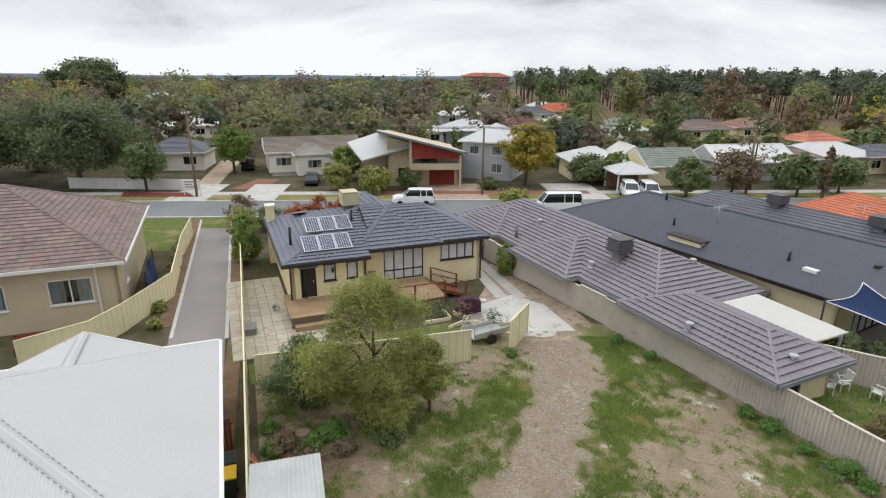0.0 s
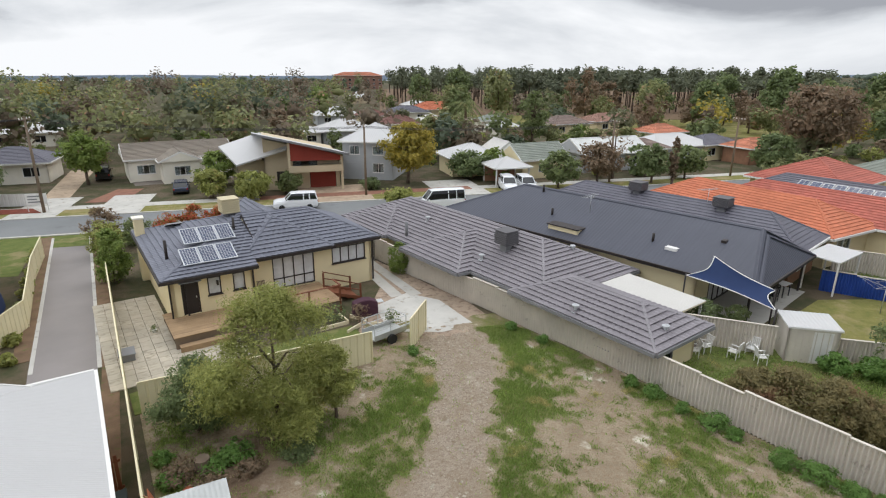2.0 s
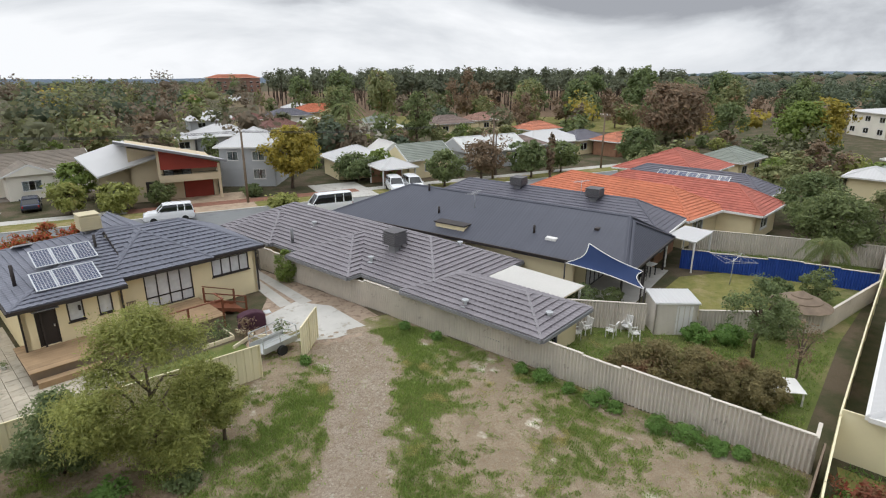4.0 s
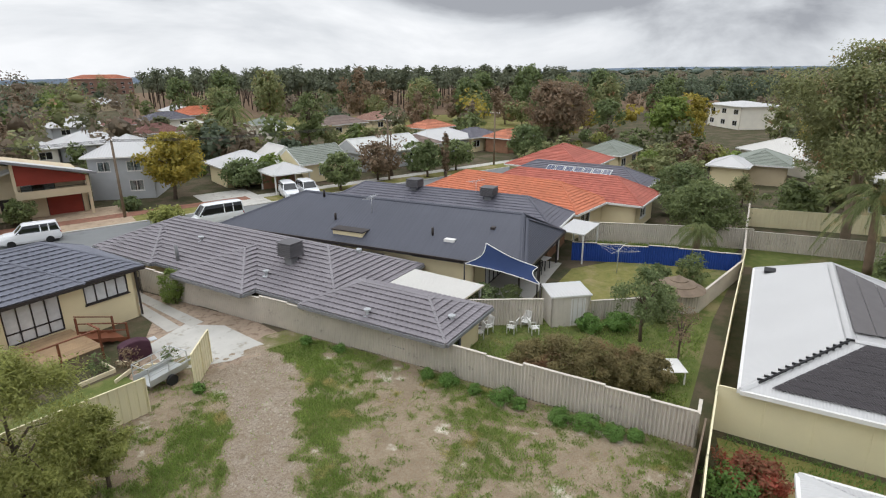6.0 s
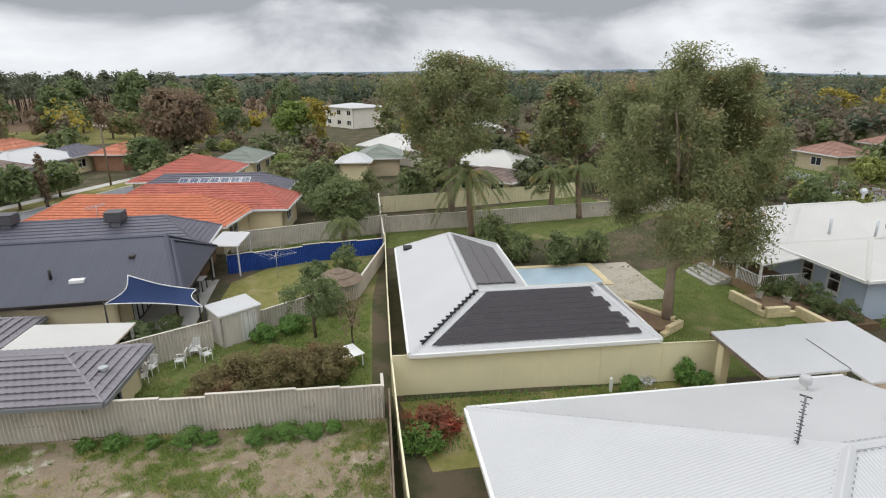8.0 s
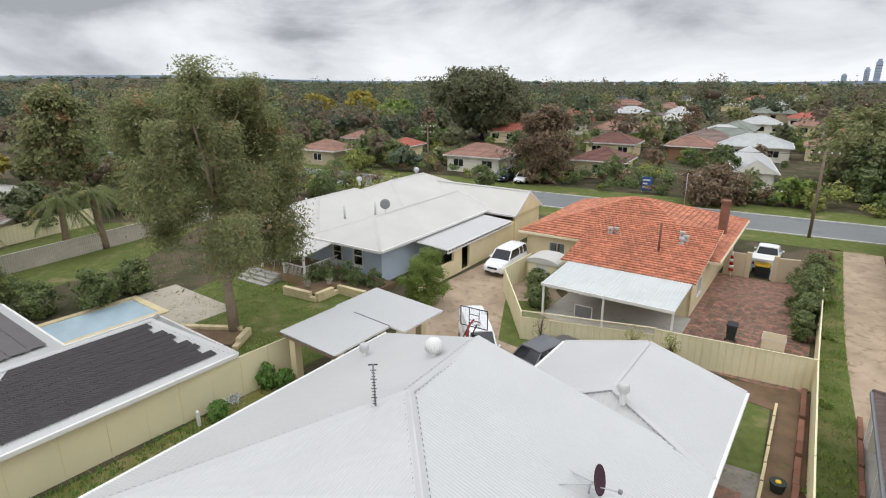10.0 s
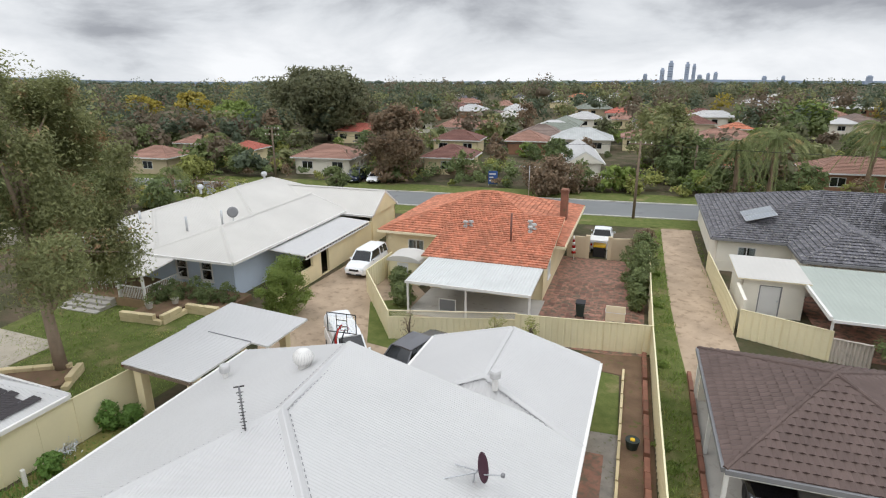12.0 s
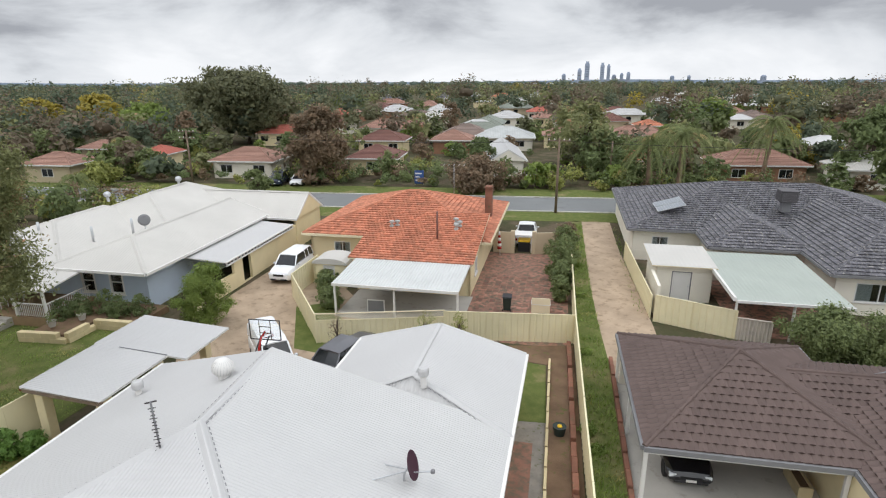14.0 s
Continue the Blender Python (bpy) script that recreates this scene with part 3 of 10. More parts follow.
    for x0, x1, y0, y1, on in ((u0, u1, v0 - 0.12, v0, axis == "u" or h0), (u0, u1, v1, v1 + 0.12, axis == "u" or h1), (u0 - 0.12, u0, v0, v1, axis == "v" or h0), (u1, u1 + 0.12, v0, v1, axis == "v" or h1)):
        if on:
            boxes("gutter", parent, M[gutter], (x0, x1, y0, y1, eave - 0.16, eave + 0.02))


def skillion(parent, u0, u1, v0, v1, za, zb, mat, style="ribs", tile=(0.2, 0.02), along="v", gutter="white_paint", thick=0.08, name="patio_roof"):
    """A single-slope roof from height za at the low end to zb."""
    if along == "v":
        f = [(u0, v0, za), (u1, v0, za), (u1, v1, zb), (u0, v1, zb)]
    else:
        f = [(u1, v0, zb), (u1, v1, zb), (u0, v1, za), (u0, v0, za)]
        f = [f[3], f[0], f[1], f[2]]
    verts = [*f, *[(x, y, z - thick) for x, y, z in f]]
    ob = link_mesh(name, verts, [(0, 1, 2, 3), (7, 6, 5, 4), (0, 4, 5, 1), (1, 5, 6, 2), (2, 6, 7, 3), (3, 7, 4, 0)], M[gutter], parent)
    cover = Cover()
    g = f if along == "v" else [f[3], f[0], f[1], f[2]]
    if style == "ribs":
        cover.ribs(g, *tile)
    else:
        cover.tiles(g, *tile)
    cover.into("roof_sheeting", M[mat], parent, kind="stuff")
    return ob


# ---- walls and openings ----
def wall(parent, p, q, z0, z1, mat, openings=(), thick=0.2, boards=0.0, trim="white_paint"):
    """A wall from p to q, thickness to its left, with openings (start, end, sill, head, kind)."""
    p, q = Vector((*p, 0)), Vector((*q, 0))
    d = (q - p).normalized()
    m = Matrix.Translation(p) @ Matrix(((d.x, -d.y, 0, 0), (d.y, d.x, 0, 0), (0, 0, 1, 0), (0, 0, 0, 1)))
    length = (q - p).length
    xs = sorted({0.0, length, *[o[0] for o in openings], *[o[1] for o in openings]})
    zs = sorted({z0, z1, *[o[2] for o in openings], *[o[3] for o in openings]})
    dims = []
    for a, b in zip(xs, xs[1:]):
        for c, e2 in zip(zs, zs[1:]):
            if not any(o[0] < (a + b) / 2 < o[1] and o[2] < (c + e2) / 2 < o[3] for o in openings):
                dims.append((a, b, 0, thick, c, e2))
    bm = box_bm(dims)
    bmesh.ops.remove_doubles(bm, verts=bm.verts[:], dist=0.0005)
    inner = {}
    for f in bm.faces:
        inner.setdefault(tuple(sorted(v.index for v in f.verts)), []).append(f)
    bmesh.ops.delete(bm, geom=[f for fs in inner.values() if len(fs) > 1 for f in fs], context="FACES_ONLY")
    bm.transform(m)
    w = part("wall", bm, M[mat], parent)
    if boards:
        verts, faces = [], []
        for a, b, _, _, c, e2 in dims:
            z = c
            while z < e2 - 0.02:
                top = min(z + boards, e2)
                k = len(verts)
                verts += [m @ Vector(q) for q in ((a, -0.034, z), (b, -0.034, z), (b, -0.003, top), (a, -0.003, top), (a, 0, z), (b, 0, z))]
                faces += [(k, k + 1, k + 2, k + 3), (k + 4, k + 5, k + 1, k)]
                z += boards
        link_mesh("weatherboarding", verts, faces, M[mat], w, kind="stuff")
    for a, b, c, e2, kind in openings:
        opening(parent, m, a, b, c, e2, kind, trim)
    return w


def opening(parent, m, a, b, c, d, kind, trim):
    """What stands in an opening of a wall: a window, a door or a glazed door."""
    def sub(name, dims, mat, par, label=""):
        bm = box_bm(dims)
        bm.transform(m)
        return part(name, bm, M[mat], par, label)

    if kind == "none":
        return
    t = 0.12 if kind == "sash" else 0.06
    if kind == "far":
        w = sub("window", [(a, b, 0.02, 0.06, c, d)], "dark_glass", parent)
        sub("window_frame", [(a - 0.05, a + 0.03, -0.03, 0.02, c, d), (b - 0.03, b + 0.05, -0.03, 0.02, c, d), (a, b, -0.03, 0.02, d - 0.06, d + 0.04), (a, b, -0.05, 0.02, c - 0.06, c + 0.03), ((a + b) / 2 - 0.03, (a + b) / 2 + 0.03, -0.03, 0.02, c, d)], trim, w)
        return
    if kind in ("door", "dark_door", "roller"):
        mat = {"door": "white_paint", "dark_door": "dark_trim", "roller": "red_wall"}[kind]
        dr = sub("door", [(a + t, b - t, 0.05, 0.1, c, d - t)], mat, parent)
        sub("door_frame", [(a, a + t, -0.02, 0.14, c, d), (b - t, b, -0.02, 0.14, c, d), (a + t, b - t, -0.02, 0.14, d - t, d)], trim, dr)
        if kind == "roller":
            k = int((d - c) / 0.3)
            for i in range(k):
                sub("door_panel", [(a + t + 0.02, b - t - 0.02, 0.03, 0.05, c + i * (d - c) / k + 0.02, c + (i + 1) * (d - c) / k - 0.03)], mat, dr)
        else:
            sub("door_handle", [(b - t - 0.14, b - t - 0.08, 0.0, 0.05, c + 0.95, c + 1.07)], "chrome", dr)
        return
    n = {"win1": 1, "win2": 2, "win3": 3, "win4": 4, "french": 4, "sash": 1}[kind]
    fr = sub("window", [(a, a + t, -0.03, 0.12, c, d), (b - t, b, -0.03, 0.12, c, d), (a + t, b - t, -0.03, 0.12, d - t, d), (a + t, b - t, -0.03, 0.12, c, c + t)], trim, parent)
    w = (b - a - t) / n
    for i in range(n):
        x = a + t / 2 + i * w
        if i:
            sub("mullion", [(x - 0.03, x + 0.03, -0.01, 0.1, c + t, d - t)], trim, fr)
        if kind == "sash":
            sub("glazing_bar", [(x + 0.03, x + w - 0.03, 0.0, 0.1, (c + d) / 2 - 0.03, (c + d) / 2 + 0.03)], trim, fr)
        sub("pane", [(x + 0.03, x + w - 0.03, 0.05, 0.058, c + t, d - t)], "curtain_pane" if kind in ("french", "win4", "win1") else "glass", fr).visible_shadow = False
    if kind == "french":
        for i in range(n):
            x = a + t / 2 + i * w
            sub("glazing_bar", [(x + 0.03, x + w - 0.03, 0.02, 0.09, c + 0.62, c + 0.7)], trim, fr)
    else:
        sub("window_sill", [(a - 0.06, b + 0.06, -0.09, 0.0, c - 0.06, c)], trim, fr)
    bm = bmesh.new()
    k = 14
    vs = [(bm.verts.new((a + (b - a) * i / k, 0.09 + 0.03 * (i % 2), c)), bm.verts.new((a + (b - a) * i / k, 0.09 + 0.03 * (i % 2), d))) for i in range(k + 1)]
    for i in range(k):
        if kind in ("french", "win4") or not (k * 0.3 < i < k * 0.62):
            bm.faces.new((vs[i][0], vs[i + 1][0], vs[i + 1][1], vs[i][1]))
    bm.transform(m)
    part("curtain", bm, M["curtain"], fr)


def walls(parent, outline, z0, z1, mat, holes=None, boards=0.0, trim="white_paint"):
    """Walls round a counter-clockwise outline; holes: {side: openings}."""
    for i, p in enumerate(outline):
        q = outline[(i + 1) % len(outline)]
        wall(parent, p, q, z0, z1, mat, (holes or {}).get(i, ()), boards=boards, trim=trim)


# ---- fences ----
def steel_fence(name, pts, h, mat, label, panel=2.4, style="steel", rake=None, group="fences"):
    """A fence along points: posts, profiled panels, rails."""
    f = thing(name, pts[0][0], pts[0][1], 0, label, "fence", group=group)
    ox, oy = pts[0]
    cover = {}
    for (x0, y0), (x1, y1) in zip(pts, pts[1:]):
        a, b = Vector((x0 - ox, y0 - oy, 0)), Vector((x1 - ox, y1 - oy, 0))
        d = (b - a).normalized()
        side = Vector((-d.y, d.x, 0))
        n = max(1, round((b - a).length / panel))
        w = (b - a).length / n
        key = (round(w, 2), style)
        if key not in cover:
            verts, faces = [], []
            if style == "steel":
                ribs = max(2, round(w / 0.38))
                prof = []
                for r in range(ribs):
                    x = w * r / ribs
                    s = w / ribs
                    prof += [(x, 0), (x + s * 0.62, 0), (x + s * 0.72, 0.035), (x + s * 0.9, 0.035)]
                prof.append((w, 0))
            elif style == "flat":
                prof = [(0, 0), (w * 0.5 - 0.01, 0), (w * 0.5, 0.012), (w * 0.5 + 0.01, 0), (w, 0)]
            else:
                count = max(2, round(w / 0.177)) * 6
                prof = [(w * i / count, 0.06 * math.sin(i * math.pi / 3)) for i in range(count + 1)]
            for x, y in prof:
                verts += [(x, y - 0.004, 0), (x, y - 0.004, h), (x, y + 0.004, h), (x, y + 0.004, 0)]
            for i in range(len(prof) - 1):
                k = 4 * i
                for j in range(4):
                    faces.append((k + j, k + 4 + j, k + 4 + (j + 1) % 4, k + (j + 1) % 4))
            me = bpy.data.meshes.new("panel")
            me.from_pydata(verts, [], faces)
            me.materials.append(M[mat])
            cover[key] = me
        ang = math.degrees(math.atan2(d.y, d.x))
        for i in range(n):
            p = a + d * (w * i)
            dz = (rake(i) if rake else 0.0)
            pan = new("panel", cover[key])
            pan.parent = f
            pan.matrix_basis = pose(p.x, p.y, dz, 0, random.uniform(-0.25, 0.25), ang)
            if style != "cement":
                bm = box_bm([(-0.03, 0.03, -0.04, 0.04, 0, h + 0.01)])
                bm.transform(pose(p.x, p.y, 0, 0, 0, ang))
                part("post", bm, M[mat], f)
                bm = box_bm([(0.03, w - 0.03, -0.025, 0.045, h - 0.03, h + 0.02)])
            else:
                bm = box_bm([(0.0, w, -0.07, 0.07, h - 0.02, h + 0.025)])
            bm.transform(pose(p.x, p.y, dz, 0, 0, ang))
            part("top_rail" if style != "cement" else "capping", bm, M[mat if style != "cement" else "grey_fence"], f)
        if style != "cement":
            bm = box_bm([(-0.03, 0.03, -0.04, 0.04, 0, h + 0.01)])
            bm.transform(pose(b.x, b.y, 0, 0, 0, ang))
            part("post", bm, M[mat], f)
    return f


def sheet(name, pts, z, mat, label, category="paving", thick=0.06, kind="structure"):
    """A flat slab with its top at height z over an outline in plan."""
    cx, cy = sum(p[0] for p in pts) / len(pts), sum(p[1] for p in pts) / len(pts)
    n = len(pts)
    verts = [(x - cx, y - cy, 0) for x, y in pts] + [(x - cx, y - cy, -thick) for x, y in pts]
    faces = [tuple(range(n)), tuple(range(2 * n - 1, n - 1, -1))] + [(i, n + i, n + (i + 1) % n, (i + 1) % n) for i in range(n)]
    ob = link_mesh(name, verts, faces, M[mat])
    ob.matrix_basis = pose(cx, cy, z)
    return tagged(ob, label, category, kind=kind)


def local(x, y, rot, u, v):
    c, s = math.cos(radians(rot)), math.sin(radians(rot))
    return (x + u * c - v * s, y + u * s + v * c)

# ---- ground, roads, paving ----
def land_z(x, y):
    """The land falls gently away far off beyond both streets."""
    d, yaw = math.hypot(x, y), math.degrees(math.atan2(-x, y))
    k = min(1.0, max(0.0, (yaw + 58) / 40)) if -90 < yaw < 100 else min(1.0, max(0.0, ((-90 - yaw) if yaw < 0 else 90) / 22))
    return -max(0.0, d - 320) * (0.0165 if -90 < yaw < 100 else 0.0132) * k * k * (3 - 2 * k)


def big_ground():
    """One sheet to the horizon, finer near the middle."""
    ring = [0, 30, 60, 100, 160, 250, 320, 400, 550, 800, 1200, 1700, 2400, 3300, 4400]
    verts, faces = [(20, 5, 0)], []
    n = 96
    for i, r in enumerate(ring[1:]):
        for k in range(n):
            a = 2 * math.pi * k / n
            x, y = 20 + r * math.cos(a), 5 + r * math.sin(a)
            verts.append((x, y, land_z(x, y)))
    for k in range(n):
        faces.append((0, 1 + k, 1 + (k + 1) % n))
    for i in range(len(ring) - 2):
        for k in range(n):
            a, b = 1 + i * n + k, 1 + i * n + (k + 1) % n
            faces.append((a, a + n, b + n, b))
    g = link_mesh("ground", verts, faces, M["rough_land"])
    tagged(g, "patchy green and brown suburban ground reaching the horizon", "ground", kind="structure")


big_ground()


def strip(name, a, b, width, z, mat, label, category, thick=0.06):
    """A straight strip whose left edge runs from a to b."""
    d = Vector((b[0] - a[0], b[1] - a[1])).normalized()
    s = Vector((d.y, -d.x))
    return sheet(name, [a, (a[0] + s.x * width, a[1] + s.y * width), (b[0] + s.x * width, b[1] + s.y * width), b], z, mat, label, category, thick)


# front street, running across behind the cream house
FS = (0.998, 0.062)


def fs(along, across):
    return (-7 + FS[0] * along - FS[1] * across, 56.2 + FS[1] * along + FS[0] * across)


sheet("road", [fs(-160, 0), fs(84, 0), fs(84, 7.0), fs(-160, 7.0)], 0.012, "asphalt", "grey asphalt street with pale kerbs", "road", 0.02)
for name, y0, y1 in (("kerb", -0.3, 0.0), ("kerb", 7.0, 7.3)):
    sheet(name, [fs(-160, y0), fs(84, y0), fs(84, y1), fs(-160, y1)], 0.10, "pale_concrete", "pale concrete kerb along the street", "kerb", 0.1)
sheet("verge", [fs(-160, -4.2), fs(84, -4.2), fs(84, -0.3), fs(-160, -0.3)], 0.02, "lawn", "grass verge between kerb and front gardens", "verge", 0.02)
sheet("verge", [fs(-160, 7.3), fs(84, 7.3), fs(84, 10.5), fs(-160, 10.5)], 0.02, "dry_lawn", "patchy grass verge across the street", "verge", 0.02)
sheet("footpath", [fs(-160, 10.5), fs(84, 10.5), fs(84, 12.3), fs(-160, 12.3)], 0.03, "pale_concrete", "pale concrete footpath across the street", "footpath", 0.03)
for a0, a1, mat, lab in ((-16.5, -12.0, "pale_concrete", "pale concrete crossover to a driveway"), (4.5, 13.0, "sand_drive", "sandy paved crossover to a garage"), (21.0, 27.5, "pale_concrete", "pale concrete crossover to a carport"), (-24.5, -19.8, "pale_concrete", "pale concrete crossover to a sandy drive")):
    sheet("crossover", [fs(a0, 7.3), fs(a1, 7.3), fs(a1, 17), fs(a0, 17)], 0.034, mat, lab, "crossover", 0.03)
sheet("crossover", [fs(0, 10.4), fs(26, 10.4), fs(26, 12.4), fs(0, 12.4)], 0.038, "red_brick", "red brick-paved footpath strip", "footpath", 0.03)

# back street
BS = (-math.cos(radians(33)), -math.sin(radians(33)))


def bs(along, across):
    return (40 + BS[0] * along - BS[1] * across, -49.3 + BS[1] * along + BS[0] * across)


sheet("road", [bs(-140, 0), bs(-140, 7.5), bs(200, 7.5), bs(200, 0)], 0.012, "asphalt", "grey asphalt street behind the rear houses", "road", 0.02)
for y0, y1 in ((-0.3, 0.0), (7.5, 7.8)):
    sheet("kerb", [bs(-140, y0), bs(-140, y1), bs(200, y1), bs(200, y0)], 0.10, "pale_concrete", "pale concrete kerb along the rear street", "kerb", 0.1)
sheet("verge", [bs(-140, -4.5), bs(-140, -0.3), bs(200, -0.3), bs(200, -4.5)], 0.02, "lawn", "green grass verge beside the rear street", "verge", 0.02)
sheet("verge", [bs(-140, 7.8), bs(-140, 13), bs(200, 13), bs(200, 7.8)], 0.02, "lawn", "green grass verge across the rear street", "verge", 0.02)

# battle-axe driveway on the left
sheet("driveway", [(-8.0, 8.0), (-5.0, 8.6), (-12.2, 28.4), (-21.4, 54.5), (-21.5, 56.0), (-24.9, 55.6), (-24.2, 54.0), (-15.3, 28.3)], 0.015, "drive", "grey sealed driveway with pale edging", "driveway", 0.015)
for a, b in (((-15.3, 28.3), (-24.2, 54.0)), ((-12.2, 28.4), (-21.4, 54.5))):
    strip("edging", a, b, 0.2, 0.03, "pale_concrete", "pale concrete edging of the driveway", "edging", 0.03)
strip("garden_bed", (-12.0, 28.4), (-21.2, 54.5), 0.75, 0.02, "soil", "narrow bed of brown soil along the fence", "garden bed", 0.02)
strip("garden_bed", (-7.6, 14.0), (-12.0, 28.4), 0.75, 0.02, "soil", "narrow bed of brown soil along the fence", "garden bed", 0.02)
sheet("mulch_bed", [(-38.6, 66.4), (-37.8, 64.2), (-29.2, 64.4), (-30.9, 66.6)], 0.06, "mulch", "bed of dark red mulch under the street tree", "garden bed", 0.05)
strip("garden_bed", (-16.6, 29.6), (-25.2, 54.2), 0.95, 0.022, "soil", "strip of dark soil and plants beside the driveway", "garden bed", 0.02)
sheet("gravel_track", [(-31.4, 68.6), (-28.6, 68.6), (-33.2, 92), (-36.4, 92)], 0.028, "sand_drive", "sandy grassed driveway beside a cottage", "driveway", 0.02)
sheet("brick_drive", [(-26.6, 68.7), (-22.6, 68.9), (-22.4, 76.0), (-25.4, 76.0)], 0.032, "red_brick", "red-brown paved driveway before the cottage", "driveway", 0.02)
# side yard of the brown-roofed house
sheet("front_lawn", [(-29, 44), (-22.5, 44), (-25.2, 53.8), (-31.5, 53)], 0.012, "lawn", "green front lawn with small shrubs", "lawn", 0.012)

# lane and drives at the end of the walk
sheet("lane", [local(22.39, -28.02, -152, u, v) for u, v in ((8.85, -8.6), (11.9, -9.5), (11.8, -2.0), (11.05, 14.0), (10.9, 26.2), (8.0, 26.2), (8.2, 5.0), (8.45, -2.0))], 0.015, "sand_drive", "long pinkish gravel driveway", "driveway", 0.015)
sheet("lane_mouth", [local(22.39, -28.02, -152, 8.0, -14), local(22.39, -28.02, -152, 15.0, -14), local(22.39, -28.02, -152, 15.0, -7.5), local(22.39, -28.02, -152, 8.6, -5.0)], 0.018, "sand_drive", "pinkish gravel turning area before the carport", "driveway", 0.015)
sheet("gravel_drive", [(26.0, -9.0), (20.0, -14.5), (24.5, -21.5), (31.0, -24.0), (45.0, -45.0), (48.5, -42.5), (36.5, -18.0), (31.5, -11.5)], 0.014, "sand_drive", "pinkish gravel driveway between the fences", "driveway", 0.014)
sheet("grass_strip", [(21.8, -17.2), (26.0, -15.8), (31.0, -19.6), (29.6, -21.8), (25.0, -19.0), (21.0, -21.0)], 0.022, "lawn", "strip of green lawn along the cream fence", "lawn", 0.02)
sheet("brick_paving_bed", [local(22.39, -28.02, -152, -1, -6), local(22.39, -28.02, -152, 6.6, -6), local(22.39, -28.02, -152, 6.6, 11.5), local(22.39, -28.02, -152, -1, 11.5)], 0.012, "brick_paver", "red brick courtyard paving", "paving", 0.012)
# lawns of the yards on the right
sheet("back_lawn", [(13.6, 23.5), (19.6, 11.2), (31.5, 17.0), (41.5, 21.0), (40, 24), (26, 24.5), (18.2, 24.2)], 0.010, "lawn", "green back lawn with weeds", "lawn", 0.01)
sheet("back_lawn", [(25.5, 22.3), (40.8, 22.0), (36, 27.8), (31.5, 28.6), (25, 25.4)], 0.014, "dry_lawn", "yellowing back lawn behind the dark roof", "lawn", 0.014)
sheet("back_lawn", [(33.6, 30.6), (41.5, 22.3), (47.5, 24), (38.5, 33.2)], 0.012, "lawn", "overgrown green back lawn", "lawn", 0.012)
sheet("back_lawn", [(42.5, 21.8), (50, 24.8), (70, 9), (66, -4), (52, 4)], 0.012, "lawn", "green lawn behind the pool fence", "lawn", 0.012)
sheet("house_lawn", [(27.2, -2.2), (40, 4.5), (48, -6), (36.5, -11.5), (30.5, -9.8)], 0.012, "lawn", "green lawn below the verandah steps", "lawn", 0.012)
sheet("side_lawn", [(16.8, 7.2), (20.9, 10.4), (27.9, -3.9), (23.6, -5.4)], 0.014, "dry_lawn", "strip of rough grass beside the white roof", "lawn", 0.014)
OL = lambda *uv: [local(22.39, -28.02, -152, u, v) for u, v in uv]
sheet("garden_strip", OL((3.4, -8.0), (5.4, -8.3), (5.6, -13.6), (3.9, -13.7)), 0.03, "lawn", "small patch of green lawn beside the white roof", "lawn", 0.03)
sheet("gravel_strip", OL((3.6, -13.7), (5.6, -13.6), (5.75, -22.0), (5.15, -22.0), (5.1, -15.2), (4.2, -15.2)), 0.022, "grey_gravel", "grey gravel strip beside the brick path", "gravel", 0.02)
sheet("brick_path", OL((4.2, -15.2), (5.1, -15.2), (5.15, -22.0), (4.1, -22.0)), 0.03, "brick_paver", "worn red brick path beside the white roof", "path", 0.02)
sheet("garden_bed", OL((3.2, -6.3), (6.9, -5.6), (7.3, -22.0), (5.8, -22.0), (5.6, -8.2), (3.4, -7.9)), 0.016, "soil", "strip of brown soil beside the fence", "garden bed", 0.016)
sheet("verge_strip", OL((7.0, 24), (8.0, 24), (8.2, 5), (8.45, -2), (8.85, -8.6), (8.75, -22), (7.45, -22), (7.2, -13.9)), 0.02, "lawn", "weedy strip beside the gravel lane", "lawn", 0.02)
# paths and slabs near the cream house
A0 = (-9.58, 31.58, 22)
sheet("concrete_pad", [(2.3, 33.4), (2.8, 29.5), (5.8, 28.9), (7.9, 29.5), (6.6, 33.6), (4.6, 35.2)], 0.026, "pale_concrete", "worn pale concrete pad beside the cream house", "driveway", 0.026)
sheet("side_yard", [(0.6, 28.6), (3.0, 28.0), (9.6, 28.6), (8.4, 32.9), (2.9, 43.4), (1.6, 43.2), (3.0, 36.6)], 0.014, "side_dirt", "bare brown dirt beside the cream house", "ground", 0.014)
for sx0 in (-0.75, 0.55):
    sheet("drive_strip", [(4.3 + sx0, 34.6), (5.1 + sx0, 34.9), (2.6 + sx0 * 0.6, 43.0), (1.9 + sx0 * 0.6, 42.9)], 0.03, "concrete", "worn concrete wheel strip beside the house", "driveway", 0.02)

O0R, S0R = (22.39, -28.02, -152), (10.95, -41.97, -152)

# ---- fences round the vacant lot and its neighbours ----
steel_fence("cream_fence", [(-5.0, 11.4), (-9.0, 22.7), (-15.9, 42.0)], 1.8, "cream_fence", "long cream steel fence beside the driveway")
steel_fence("cream_fence", [(-8.7, 23.2), (1.47, 26.1)], 1.8, "cream_fence", "cream steel fence across the back garden")
steel_fence("cream_gate", [(3.62, 27.0), (4.9, 29.4)], 1.9, "cream_fence", "cream steel gate leaf standing open", panel=1.4)
steel_fence("cement_fence", [(3.2, 43.0), (8.6, 32.6), (13.8, 22.6), (17.0, 15.6), (19.5, 10.55)], 1.78, "grey_fence", "weathered grey corrugated cement fence", panel=2.1, style="cement", rake=lambda i: -0.07 * (i % 3) + 0.06)
